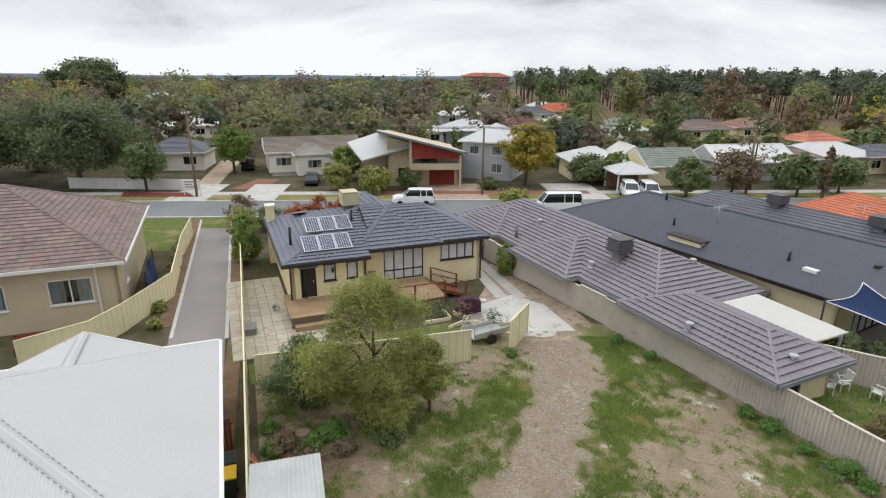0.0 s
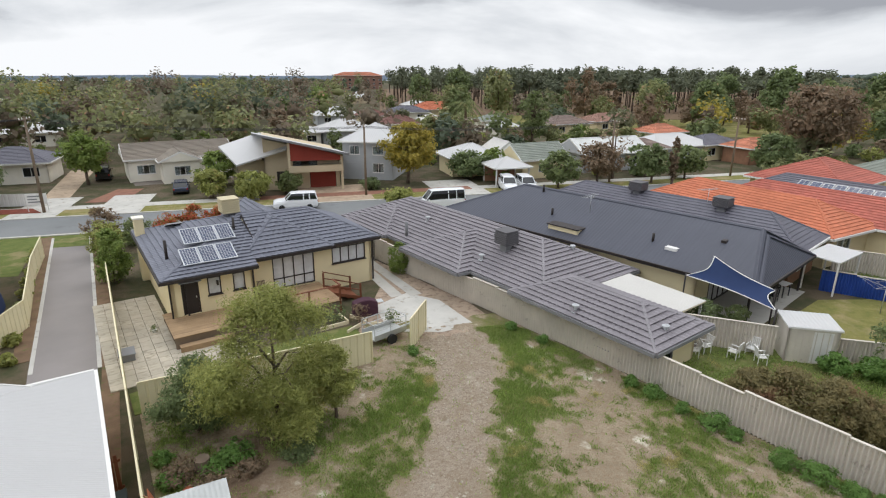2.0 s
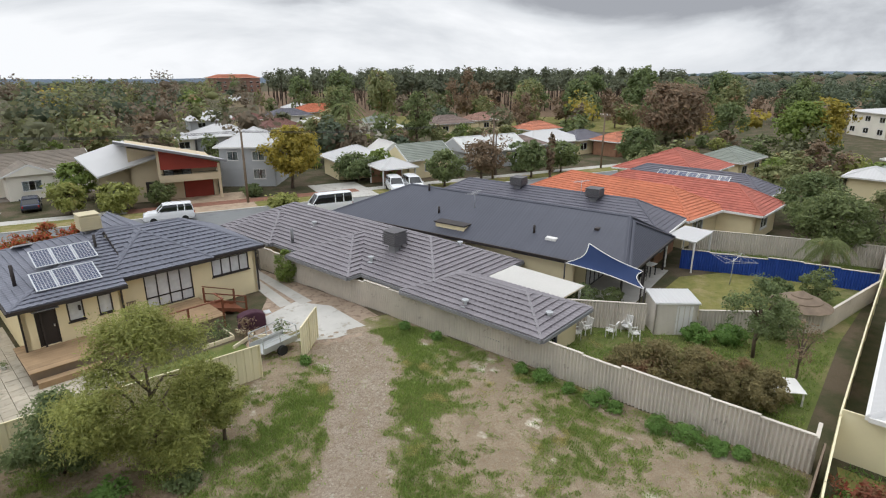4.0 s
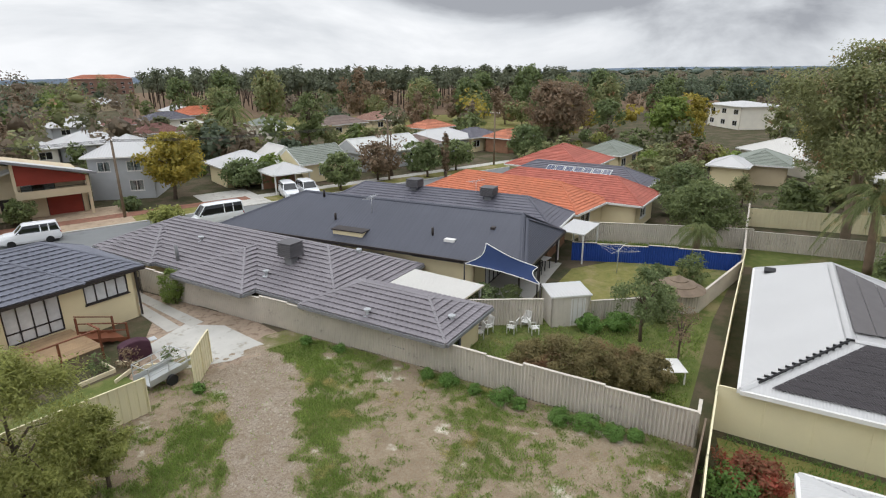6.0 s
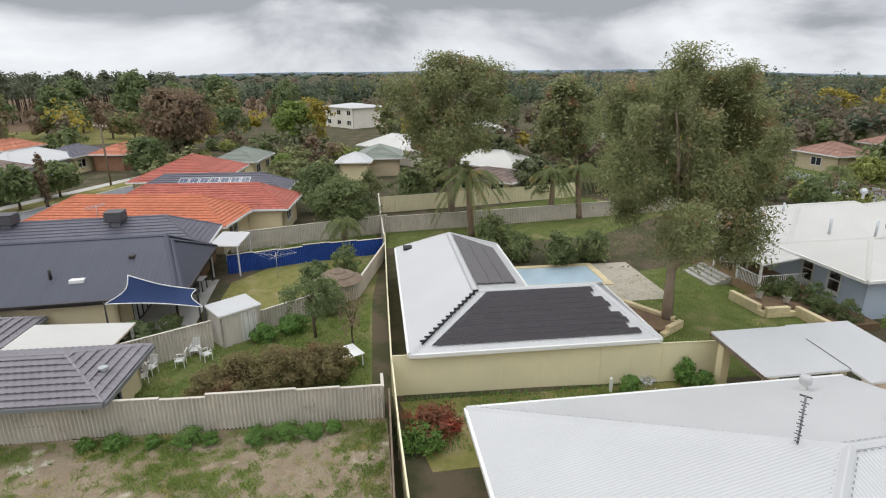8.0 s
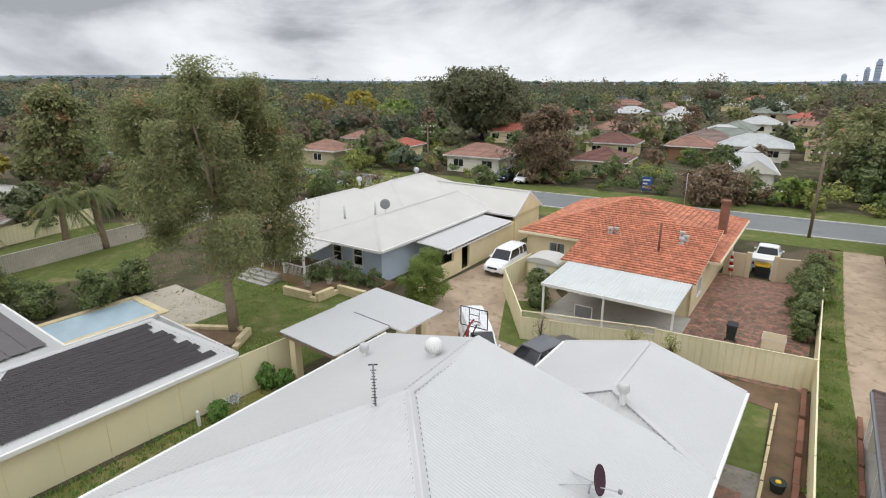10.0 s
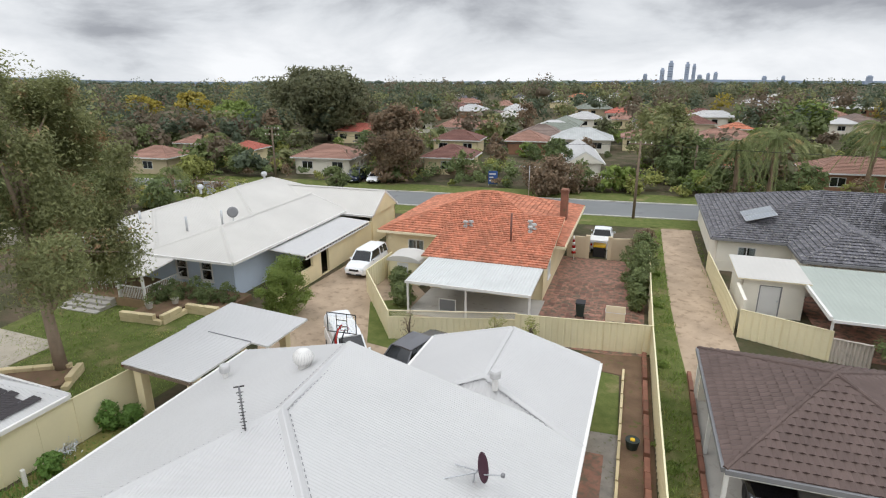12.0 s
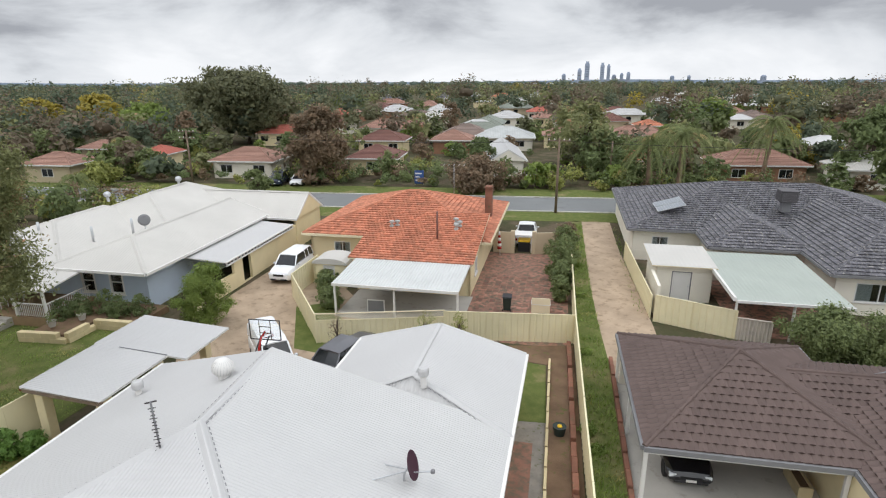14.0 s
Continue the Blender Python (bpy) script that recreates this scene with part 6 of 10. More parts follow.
    boxes("slab", c, M["concrete"], (-0.1, 6.8, -3.0, 8.9, 0, 0.05))


tiled_carport()

# ---- brown-roofed house and white roof on the left ----
B0 = (-18.5, 30.35, 22)
bh = simple_house("house", B0, "tan rendered house with brown-grey tiled hip roof", [(-14, 0.18, 0, 14.8, 3.85, 0.47, "u", None, None)], rect(-13.5, -0.36, 0.54, 14.3), "brown_tile", "tan_wall", {0: [(9.6, 11.8, 1.45, 2.95, "win2"), (5.6, 7.6, 1.45, 2.95, "win2")], 1: [(2.5, 3.4, 1.5, 2.8, "win2")]}, wh=3.85, tile=(0.3, 0.34, 0.04, 0.0))
bar("downpipe", bh, M["white_paint"], (-1.45, 0.5, 0.1), (-1.45, 0.5, 3.8), 0.09)
boxes("soffit", bh, M["white_paint"], (-13.9, 0.08, 0.1, 14.7, 3.74, 3.8))


def shade_screen():
    t = thing("shade_screen", *local(*B0, 0.7, 5.4), 22, "dark blue shade cloth stretched beside the tan house", "shade cloth")
    verts, faces = [], []
    for i in range(9):
        for j in range(4):
            verts.append((0.08 * math.sin(i * 1.3) + 0.25 * j / 3, -2.6 + 5.2 * i / 8, 2.1 - 0.55 * j - 0.12 * math.sin(math.pi * i / 8)))
    for i in range(8):
        for j in range(3):
            k = i * 4 + j
            faces.append((k, k + 4, k + 5, k + 1))
    link_mesh("cloth", verts, faces, M["sail"], t, smooth=True)
    for v in (-2.6, 0.0, 2.6):
        bar("post", t, M["dark_trim"], (0.05, v, 0.0), (0.05, v, 2.15), 0.06)


shade_screen()


def garden_seat():
    b = thing("garden_bench", -21.6, 26.6, 22, "faded red slatted garden bench", "bench")
    for k in range(4):
        bar("seat_slat", b, M["red_wall"], (-0.9, -0.2 + 0.13 * k, 0.45), (0.9, -0.2 + 0.13 * k, 0.45), 0.09, 0.03)
        bar("back_slat", b, M["red_wall"], (-0.9, 0.25 + 0.03 * k, 0.55 + 0.12 * k), (0.9, 0.25 + 0.03 * k, 0.55 + 0.12 * k), 0.03, 0.08)
    for u in (-0.8, 0.8):
        bar("leg", b, M["dark_trim"], (u, -0.2, 0), (u, -0.2, 0.45), 0.06)
        bar("leg", b, M["dark_trim"], (u, 0.25, 0), (u, 0.34, 0.95), 0.06)


garden_seat()
L0 = (-6.31, 13.04, 21)
simple_house("house", L0, "house with bright white corrugated steel hip roof", [(-22, 0, -3.33, 10.43, 2.8, 0.43, "u", 6.88, 6.88, (2,)), (-7.6, -1.85, 2.0, 9.0, 3.36, 0.43, "v", 0, 0)], rect(-21.5, -0.5, -2.8, 9.9), "white_roof", "cream_wall", style="ribs", tile=(0.1, 0.014))

# ---- houses across the front street ----
simple_house("cottage", (-25, 80, 20), "cream weatherboard cottage with grey-brown tiled roof", [(-0.5, 13.5, 0, 8, 3.0, 0.42, "u", 0, 0), (3.3, 8.7, -3.2, 4.5, 2.9, 0.45, "v", 0, 0)], [(0, 0.4), (3.7, 0.4), (3.7, -2.8), (8.3, -2.8), (8.3, 0.4), (13, 0.4), (13, 7.6), (0, 7.6)], "weathered_tile", "white_wall", {0: [(1.0, 3.2, 1.0, 2.2, "win3")], 2: [(1.4, 3.4, 1.0, 2.2, "win3")], 4: [(1.2, 2.6, 1.0, 2.2, "win2")]}, tile=(None, 0.34, 0.04), wh=2.9, boards=0.2)


def slab(parent, name, corners, thick, mat, label=""):
    """A tilted roof slab through four corners."""
    v = [*corners, *[(x, y, z - thick) for x, y, z in corners]]
    return link_mesh(name, v, [(0, 1, 2, 3), (7, 6, 5, 4), (0, 4, 5, 1), (1, 5, 6, 2), (2, 6, 7, 3), (3, 7, 4, 0)], M[mat], parent, label)


def modern_house():
    h = thing("modern_house", -1.1, 72.8, 6, "beige two-storey modern house with white skewed roofs and red cladding", "house")
    walls(h, rect(-6.2, 3.0, 0, 9), 0, 4.1, "tan_wall", {0: [(5.4, 8.7, 0.05, 2.2, "roller"), (3.4, 6.4, 2.75, 3.75, "win3"), (1.4, 2.5, 0.1, 2.3, "dark_door")], 1: [(2, 4, 2.8, 3.8, "win2")]}, trim="dark_trim")
    boxes("balcony", h, M["tan_wall"], (-3.4, 3.2, -1.9, 0.0, 2.35, 2.6), (-3.4, 3.2, -1.9, -1.75, 2.6, 3.15), (3.05, 3.2, -1.75, 0.0, 2.6, 3.15))
    bar("balcony_rail", h, M["dark_trim"], (-3.4, -1.82, 3.32), (3.1, -1.82, 3.32), 0.05)
    link_mesh("cladding", [(x, y, z) for y in (-1.75, -1.6) for x, z in ((-3.2, 3.8), (3.1, 3.7), (3.1, 4.25), (-3.2, 6.05))], [(0, 1, 2, 3), (7, 6, 5, 4), (0, 4, 5, 1), (1, 5, 6, 2), (2, 6, 7, 3), (3, 7, 4, 0)], M["red_wall"], h)
    link_mesh("upper_wall", [(x, y, z) for y in (0.0, 8.8) for x, z in ((-6.2, 4.1), (3.0, 4.1), (3.0, 4.2), (-6.2, 6.3))], [(0, 1, 2, 3), (7, 6, 5, 4), (0, 4, 5, 1), (1, 5, 6, 2), (2, 6, 7, 3), (3, 7, 4, 0)], M["tan_wall"], h)
    for u, top in ((-3.3, 6.0), (3.05, 4.2)):
        boxes("post", h, M["tan_wall"], (u - 0.14, u + 0.14, -1.85, -1.55, 0, top))
    slab(h, "upper_roof", [(-7.4, -2.6, 7.35), (3.9, -2.6, 4.6), (3.9, 9.0, 3.6), (-7.4, 9.0, 6.3)], 0.24, "white_roof")
    bar("fascia", h, M["grey_trim"], (-7.4, -2.63, 7.22), (3.9, -2.63, 4.47), 0.05, 0.26)
    slab(h, "lower_roof", [(-9.4, -1.2, 3.5), (-3.2, -0.9, 5.3), (-6.4, 7.5, 6.4), (-11.6, 6.0, 4.9)], 0.2, "white_roof")
    walls(h, rect(-9.4, -6.2, 1.2, 8), 0, 3.7, "tan_wall", {0: [(0.8, 2.4, 0.4, 2.4, "win2")]})


modern_house()
simple_house("two_storey_house", (2.6, 78.6, -22), "pale grey two-storey house with white steel roof", [(-0.5, 7.5, -0.5, 9, 5.2, 0.45, "u", None, None)], rect(0, 7, 0, 8.5), "white_roof", "grey_wall", {0: [(4.2, 5.8, 3.4, 4.6, "win2"), (4.2, 5.8, 1.0, 2.3, "win2"), (1.0, 2.4, 3.4, 4.6, "win2")], 1: [(2, 3.4, 3.4, 4.6, "win2")]}, style="ribs", tile=(0.3, 0.02), wh=5.2, boards=0.25)


# ---- patio covers, more roof fittings ----
def patio_cover():
    c = thing("patio_cover", 32.9, 28.8, 24, "small white flat patio cover on white posts", "patio cover")
    skillion(c, 0, 3.9, 0, 2.2, 2.45, 2.55, "white_roof", tile=(0.2, 0.014), name="cover_roof")
    for u, v in ((0.1, 0.1), (3.8, 0.1), (0.1, 2.1), (3.8, 2.1)):
        boxes("post", c, M["white_paint"], (u - 0.05, u + 0.05, v - 0.05, v + 0.05, 0, 2.42))


patio_cover()
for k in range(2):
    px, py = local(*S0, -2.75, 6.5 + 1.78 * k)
    solar_panel(pose(px, py, 3.78, 0, 0, -152) @ pose(0, 0, 0, 0, -17, 0), -152, 0, "framed solar panel with painted pale sky reflection on mottled tiled roof", 10, 6, 2.3, 1.7, "solar_sky_sheen")


def courtyard_wall():
    w = thing("courtyard_wall", *O0, "cream rendered wall across the end of the courtyard", "wall")
    wall(w, (0.1, 11.4), (1.8, 11.4), 0, 1.9, "tan_wall", [])
    wall(w, (3.7, 11.5), (6.6, 12.2), 0, 1.9, "tan_wall", [])
    for u, v in ((1.8, 11.5), (3.65, 11.6)):
        boxes("pier", w, M["tan_wall"], (u - 0.18, u + 0.18, v - 0.18, v + 0.18, 0, 2.05), bevel=0.02)


courtyard_wall()

# ---- other houses of the suburb ----
KEEP_CLEAR = [(25, 10, 52), (10, -30, 40), (55, 20, 22), (48, -8, 20), (-14, 80, 16), (3, 82, 14), (52, 24, 22), (-40, 60, 22), (55, 50, 22)]


OPEN_FRONTS = []


def keep_front_open(x, y, rot, w, d):
    """Open garden on the side of a house that faces the vacant lot."""
    cx, cy = local(x, y, rot, w / 2, d / 2)
    r = math.hypot(cx, cy)
    OPEN_FRONTS.append((cx - cx / r * w * 0.95, cy - cy / r * w * 0.95, w * 0.46))


def far_house(x, y, rot, w, d, mat, wall_mat, label, eave=2.7, slope=0.42, style="tile", hips=True, storeys=1, gutter="white_paint"):
    """A plain house of the suburb with hipped or gabled roof and windows."""
    KEEP_CLEAR.append((x - math.sin(radians(rot)) * d / 2 + math.cos(radians(rot)) * w / 2, y + math.cos(radians(rot)) * d / 2 + math.sin(radians(rot)) * w / 2, max(w, d) * 0.62))
    keep_front_open(x, y, rot, w, d)
    axis = "u" if w >= d else "v"
    hh = None if hips else 0
    holes = []
    n = max(1, int(w / 4.5))
    for s in range(storeys):
        for k in range(n):
            c = w * (k + 0.5) / n - 0.5
            holes.append((max(0.4, c - 0.9), min(w - 1.4, c + 0.9), 0.9 + 2.7 * s, 2.1 + 2.7 * s, "far"))
    return simple_house("house", (x, y, rot), label, [(0, w, 0, d, eave, slope, axis, hh, hh)], rect(0.5, w - 0.5, 0.5, d - 0.5), mat, wall_mat, {0: holes}, wh=eave, tile=(None, 0.36, 0.05) if style == "tile" else (0.35, 0.02), style=style, gutter=gutter, group="houses of the suburb")


FAR_HOUSES = [
    (-44.2, 80.6, 8, 9.5, 8, "dark_tile", "white_wall", "white-walled cottage with dark grey roof"),
    (-60.5, 119.8, 8, 11.5, 8, "white_roof", "white_wall", "house with white steel roof among trees"),
    (-0.8, 155.9, 8, 12.5, 9.5, "white_roof", "grey_wall", "house with bright white roof"),
    (-0.1, 115.3, 8, 11.8, 9.4, "white_roof", "grey_wall", "house with bright white roof"),
    (-4.0, 113.5, 8, 4.6, 4.6, "white_roof", "white_wall", "small white outbuilding beside a house"),
    (13.1, 128.4, 8, 10.5, 8.0, "rust_tile", "white_wall", "house with red-brown tiled roof"),
    (29.4, 174.5, 10, 17.0, 10.5, "bright_orange_tile", "cream_wall", "wide house with orange tiled roof"),
    (19.9, 163.5, 10, 12.4, 8.0, "dark_tile", "white_wall", "house with blue-grey roof"),
    (30.0, 199.0, 10, 10.0, 7.0, "white_roof", "white_wall", "house with white roof behind orange tiles"),
    (10.0, 152.4, 10, 9.0, 7.0, "rust_tile", "cream_wall", "house with brown tiled roof"),
    (25.0, 138.0, 10, 6.2, 6.6, "cream_roof", "white_wall", "small white house with pale roof"),
    (17.3, 76.2, 5, 8.4, 7.6, "white_roof", "cream_wall", "low house with white steel roof behind trees"),
    (38.6, 134.0, 10, 8.0, 6.0, "green_roof", "white_wall", "house with grey-green roof among trees"),
    (37.8, 119.4, 10, 6.0, 5.6, "white_roof", "white_wall", "small house with white roof"),
    (65.2, 102.0, 14, 9.6, 7.0, "orange_tile", "cream_wall", "house with orange roof beside the park"),
    (52.2, 81.2, 14, 14.0, 8.4, "white_roof", "grey_wall", "long house with white roof"),
    (46.4, 79.2, 14, 9.4, 6.6, "brown_tile", "cream_wall", "house with grey-brown roof and porch posts"),
    (63.0, 83.4, 14, 9.0, 6.6, "dark_tile", "cream_wall", "house with grey tiled roof"),
    (67.6, 78.2, 14, 8.6, 6.2, "orange_tile", "brick_wall", "brick house with orange tiled roof"),
    (52, 122, 16, 12, 8, "brown_tile", "cream_wall", "low house with weathered roof"),
    (66, 128, 18, 13, 8, "pink_tile", "cream_wall", "low beige house with faded roof"),
    (104, 207, 25, 16, 9, "orange_tile", "tan_wall", "pavilion with orange roof before the pines"),
    (67.2, 52.8, 20, 9.6, 7, "green_roof", "cream_wall", "house with grey-green roof"),
    (53.5, 47.5, 23, 12.5, 11, "red_tile", "cream_wall", "house with dark red tiled roof"),
    (92, 30, 70, 16, 9, "cream_roof", "white_wall", "low pale building behind gum trees"),
    (80, 14, 80, 12, 8, "cream_roof", "tan_wall", "pale house behind palms"),
    (83.2, -41.6, -147, 10.4, 8.0, "pink_tile", "white_wall", "white house with weathered pink tiled roof"),
    (68.7, -56.4, -147, 8.4, 8.0, "rust_tile", "cream_wall", "cream cottage with dark red-brown roof"),
    (102.4, -22.0, -147, 8.6, 7.0, "pink_tile", "tan_wall", "house with faded pink tiled roof"),
    (100.4, -38.0, -147, 5.6, 6.0, "red_tile", "cream_wall", "cream house with red roof"),
    (117, -34.6, -147, 7.0, 6.0, "pink_tile", "tan_wall", "house with faded tiled roof"),
    (86.2, -74.0, -147, 10.0, 8.0, "rust_tile", "cream_wall", "house with dull red tiled roof"),
    (74.6, -83.2, -147, 8.6, 8.0, "pink_tile", "brick_wall", "brick house with weathered tiled roof"),
    (70.5, -92.3, -147, 12.4, 9.4, "zinc", "white_wall", "house with blue-grey steel roof"),
    (88.6, -109.5, -147, 9.6, 7.5, "white_roof", "white_wall", "house with white roof"),
    (35.2, -79.7, -147, 6.4, 6.0, "orange_tile", "cream_wall", "house with orange tiled roof"),
    (21.6, -84.1, -147, 12.6, 8.0, "pink_tile", "brick_wall", "brick house with faded tiled roof"),
    (7, -90, -150, 8, 8, "cream_roof", "white_wall", "pale house behind the palm"),
    (54.8, -138.0, -147, 7.0, 6.0, "orange_tile", "cream_wall", "house with orange roof among trees"),
    (70.4, -191.2, -147, 10.0, 7.5, "white_roof", "white_wall", "house with white roof among trees"),
    (42.5, -171.5, -147, 8.0, 6.0, "white_roof", "white_wall", "house with white roof far off"),
    (15.5, -118.2, -147, 8.0, 6.5, "white_roof", "cream_wall", "house with pale roof among trees"),
    (155, -240, -140, 18, 12, "white_roof", "white_wall", "house with white roof far off"),
]
for x, y, rot, w, d, mat, wall_mat, label in FAR_HOUSES:
    far_house(x, y, rot, w, d, mat, wall_mat, label, style="ribs" if mat in ("white_roof", "cream_roof", "zinc") else "tile")
# white-painted gabled house with a drive
far_house(48.4, -66.6, -142, 5.6, 17, "white_roof", "white_wall", "white gabled house with narrow front", eave=2.9, slope=0.6, style="ribs", hips=False)
far_house(146.5, 88.8, 242, 15, 12, "white_roof", "white_wall", "large white two-storey building", eave=5.6, slope=0.15, style="ribs", storeys=2)
far_house(14, 440, 4, 36, 16, "orange_tile", "pink_tile", "long pink apartment block with orange roof", eave=10, slope=0.3, storeys=3)
far_house(26.4, 72.6, 14, 8.4, 6.2, "green_roof", "cream_wall", "cream house with grey-green gabled roof", slope=0.62, hips=False)
far_house(37.4, 76.2, 10, 12.6, 8.0, "zinc", "grey_wall", "house with pale grey gabled roof", slope=0.5, style="ribs", hips=False)
far_house(23.9, 78.3, 5, 5.4, 6.0, "cream_roof", "white_wall", "small white weatherboard gabled house", slope=0.7, style="ribs", hips=False)


far_house(75.5, 43.5, 200, 6.0, 5.0, "white_roof", "cream_wall", "low house with white steel roof behind back fences", style="ribs")
far_house(66.5, 23.0, 250, 9.0, 6.5, "brown_tile", "cream_wall", "low house with weathered tiled roof behind back fences", eave=2.4, slope=0.3)
far_house(82.0, 44.0, 205, 9.0, 7.0, "green_roof", "tan_wall", "low house with grey-green roof behind back fences")


def street_carport():
    c = thing("carport", 21.4, 68.6, 5, "open white carport with hipped steel roof beside the street", "carport")
    roof(c, 0, 5.2, 0, 5.0, 2.5, 0.42, "u", 2.5, 2.5, style="ribs", mat="white_roof", tile=(0.3, 0.02))
    for u in (0.3, 4.9):
        for v in (0.3, 4.7):
            boxes("post", c, M["white_paint"], (u - 0.08, u + 0.08, v - 0.08, v + 0.08, 0, 2.4))
    boxes("back_wall", c, M["brick_wall"], (0.4, 4.8, 4.5, 4.65, 0, 2.2))


street_carport()


def far_roof(x, y, rot, w, d, mat, wall_mat, label):
    """A house far off: wall, hipped roof in courses, eaves and windows."""
    h = thing("house", x, y, rot, label, "house", land_z(x, y), group="houses of the suburb")
    KEEP_CLEAR.append((x - math.sin(radians(rot)) * d / 2 + math.cos(radians(rot)) * w / 2, y + math.cos(radians(rot)) * d / 2 + math.sin(radians(rot)) * w / 2, max(w, d) * 0.6))
    boxes("wall", h, M[wall_mat], (0.5, w - 0.5, 0.5, d - 0.5, 0, 2.7))
    faces, lines, _ = roof_faces(0, w, 0, d, 2.7, 0.42, "u", d / 2, d / 2)
    c = Cover()
    for f in faces:
        c.tiles(f, None, 0.5, 0.05)
    for a, b in lines:
        c.cap(a, b, 0.16, 20)
    c.into("roof_cladding", M[mat], h, kind="stuff")
    boxes("eaves", h, M["white_paint"], (0, w, 0, d, 2.6, 2.69))
    for k in range(3):
        u = w * (k + 0.5) / 3
        boxes("window", h, M["dark_glass"], (u - 0.8, u + 0.8, 0.44, 0.52, 1.0, 2.1))


def filler_houses():
    """Roofs between the trees of the farther suburb."""
    rng = random.Random(3)
    mats = ["white_roof", "white_roof", "orange_tile", "pink_tile", "brown_tile", "red_tile", "rust_tile", "green_roof", "cream_roof", "dark_tile"]
    made, tries = 0, 0
    while made < 64 and tries < 4000:
        tries += 1
        yaw = rng.uniform(-180, 42) if rng.random() < 0.4 else rng.uniform(-180, -125)
        d = 125 + 330 * rng.random()
        x, y = -math.sin(radians(yaw)) * d, math.cos(radians(yaw)) * d
        if not clear_of(x, y) or (-60 < yaw < -6 and d > 130) or (yaw > -4 and d < 230):
            continue
        keep_front_open(x, y, 0, 12, 9)
        far_roof(x, y, (8 if yaw > -60 else -147) + rng.uniform(-4, 4) + (0 if rng.random() < 0.7 else 90), rng.uniform(12, 17), rng.uniform(8, 11), rng.choice(mats), rng.choice(("cream_wall", "white_wall", "brick_wall", "tan_wall")), "suburban house with hipped roof among trees")
        made += 1
    # warm roofs close beyond the rear street
    made = 0
    while made < 15:
        yaw, d = rng.uniform(-156, -121), rng.uniform(104, 200)
        x, y = -math.sin(radians(yaw)) * d, math.cos(radians(yaw)) * d
        if not clear_of(x, y) or not clear_of(x + 6, y - 6):
            continue
        keep_front_open(x, y, 0, 12, 9)
        far_roof(x, y, -147 + rng.uniform(-3, 3), rng.uniform(10, 13), rng.uniform(7.5, 9.5), rng.choice(("pink_tile", "rust_tile", "pink_tile", "brown_tile", "red_tile", "white_roof")), rng.choice(("cream_wall", "white_wall", "brick_wall")), "suburban house with hipped roof behind garden trees")
        made += 1


sheet("forest_floor", [(-math.sin(radians(a)) * d, math.cos(radians(a)) * d) for a, d in ((-6, 200), (-20, 196), (-34, 196), (-48, 210), (-60, 240), (-60, 480), (-34, 470), (-6, 460))], 0.02, "soil", "brown needle-strewn floor of the pine wood", "ground", 0.02)
sheet("park", [(-math.sin(radians(a)) * d, math.cos(radians(a)) * d) for a, d in ((-14, 165), (-24, 158), (-36, 150), (-48, 150), (-48, 209), (-34, 195), (-20, 195), (-14, 196))], 0.015, "dry_lawn", "open dry-green park before the pines", "park", 0.015)
# ---- skyline, hills ----
def skyline():
    city = [(-151.66, 0.42, 34), (-153.11, 0.7, 34), (-153.79, 1.32, 40), (-155.18, 1.2, 34), (-155.75, 1.05, 28), (-156.28, 0.32, 36), (-156.96, 0.46, 28), (-157.56, 0.55, 32), (-168.7, 0.22, 44), (-162.79, 0.22, 28), (-161.38, 0.2, 36)]
    for k, (yaw, el, w) in enumerate(city):
        d = 4150 + 25 * k
        x, y = -math.sin(radians(yaw)) * d, math.cos(radians(yaw)) * d
        w *= 0.8
        top = 14.5 + d * math.tan(radians(el - (0.22 if el > 0.6 else 0.42)))
        foot = land_z(x, y)
        top -= foot
        t = thing("office_tower", x, y, yaw, "distant city office tower tinted with painted blue-grey haze", "tower", foot, group="city skyline")
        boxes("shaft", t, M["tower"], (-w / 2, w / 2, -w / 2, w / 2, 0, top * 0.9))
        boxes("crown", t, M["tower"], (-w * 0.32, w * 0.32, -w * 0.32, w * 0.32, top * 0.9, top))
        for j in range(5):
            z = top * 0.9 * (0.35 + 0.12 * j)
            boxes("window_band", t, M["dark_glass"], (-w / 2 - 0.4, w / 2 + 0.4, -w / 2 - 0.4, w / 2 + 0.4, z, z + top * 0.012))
    verts, faces = [], []
    n = 160
    for i in range(n + 1):
        a = radians(50 - 240 * i / n)
        d = 4380
        hgt = 14 + 18 * noise.noise((i * 0.09, 3.1, 0)) + (18 if i < 45 else 4)
        for z in (0, max(6, hgt)):
            verts.append((-math.sin(a) * d, math.cos(a) * d, z + land_z(-math.sin(a) * d, math.cos(a) * d) * 0.93 - 2))
    for i in range(n):
        faces.append((2 * i, 2 * i + 2, 2 * i + 3, 2 * i + 1))
    tagged(link_mesh("backdrop_hills", verts, faces, M["hill"]), "low hills on the horizon coloured with painted blue haze", "hills", kind="structure")


skyline()

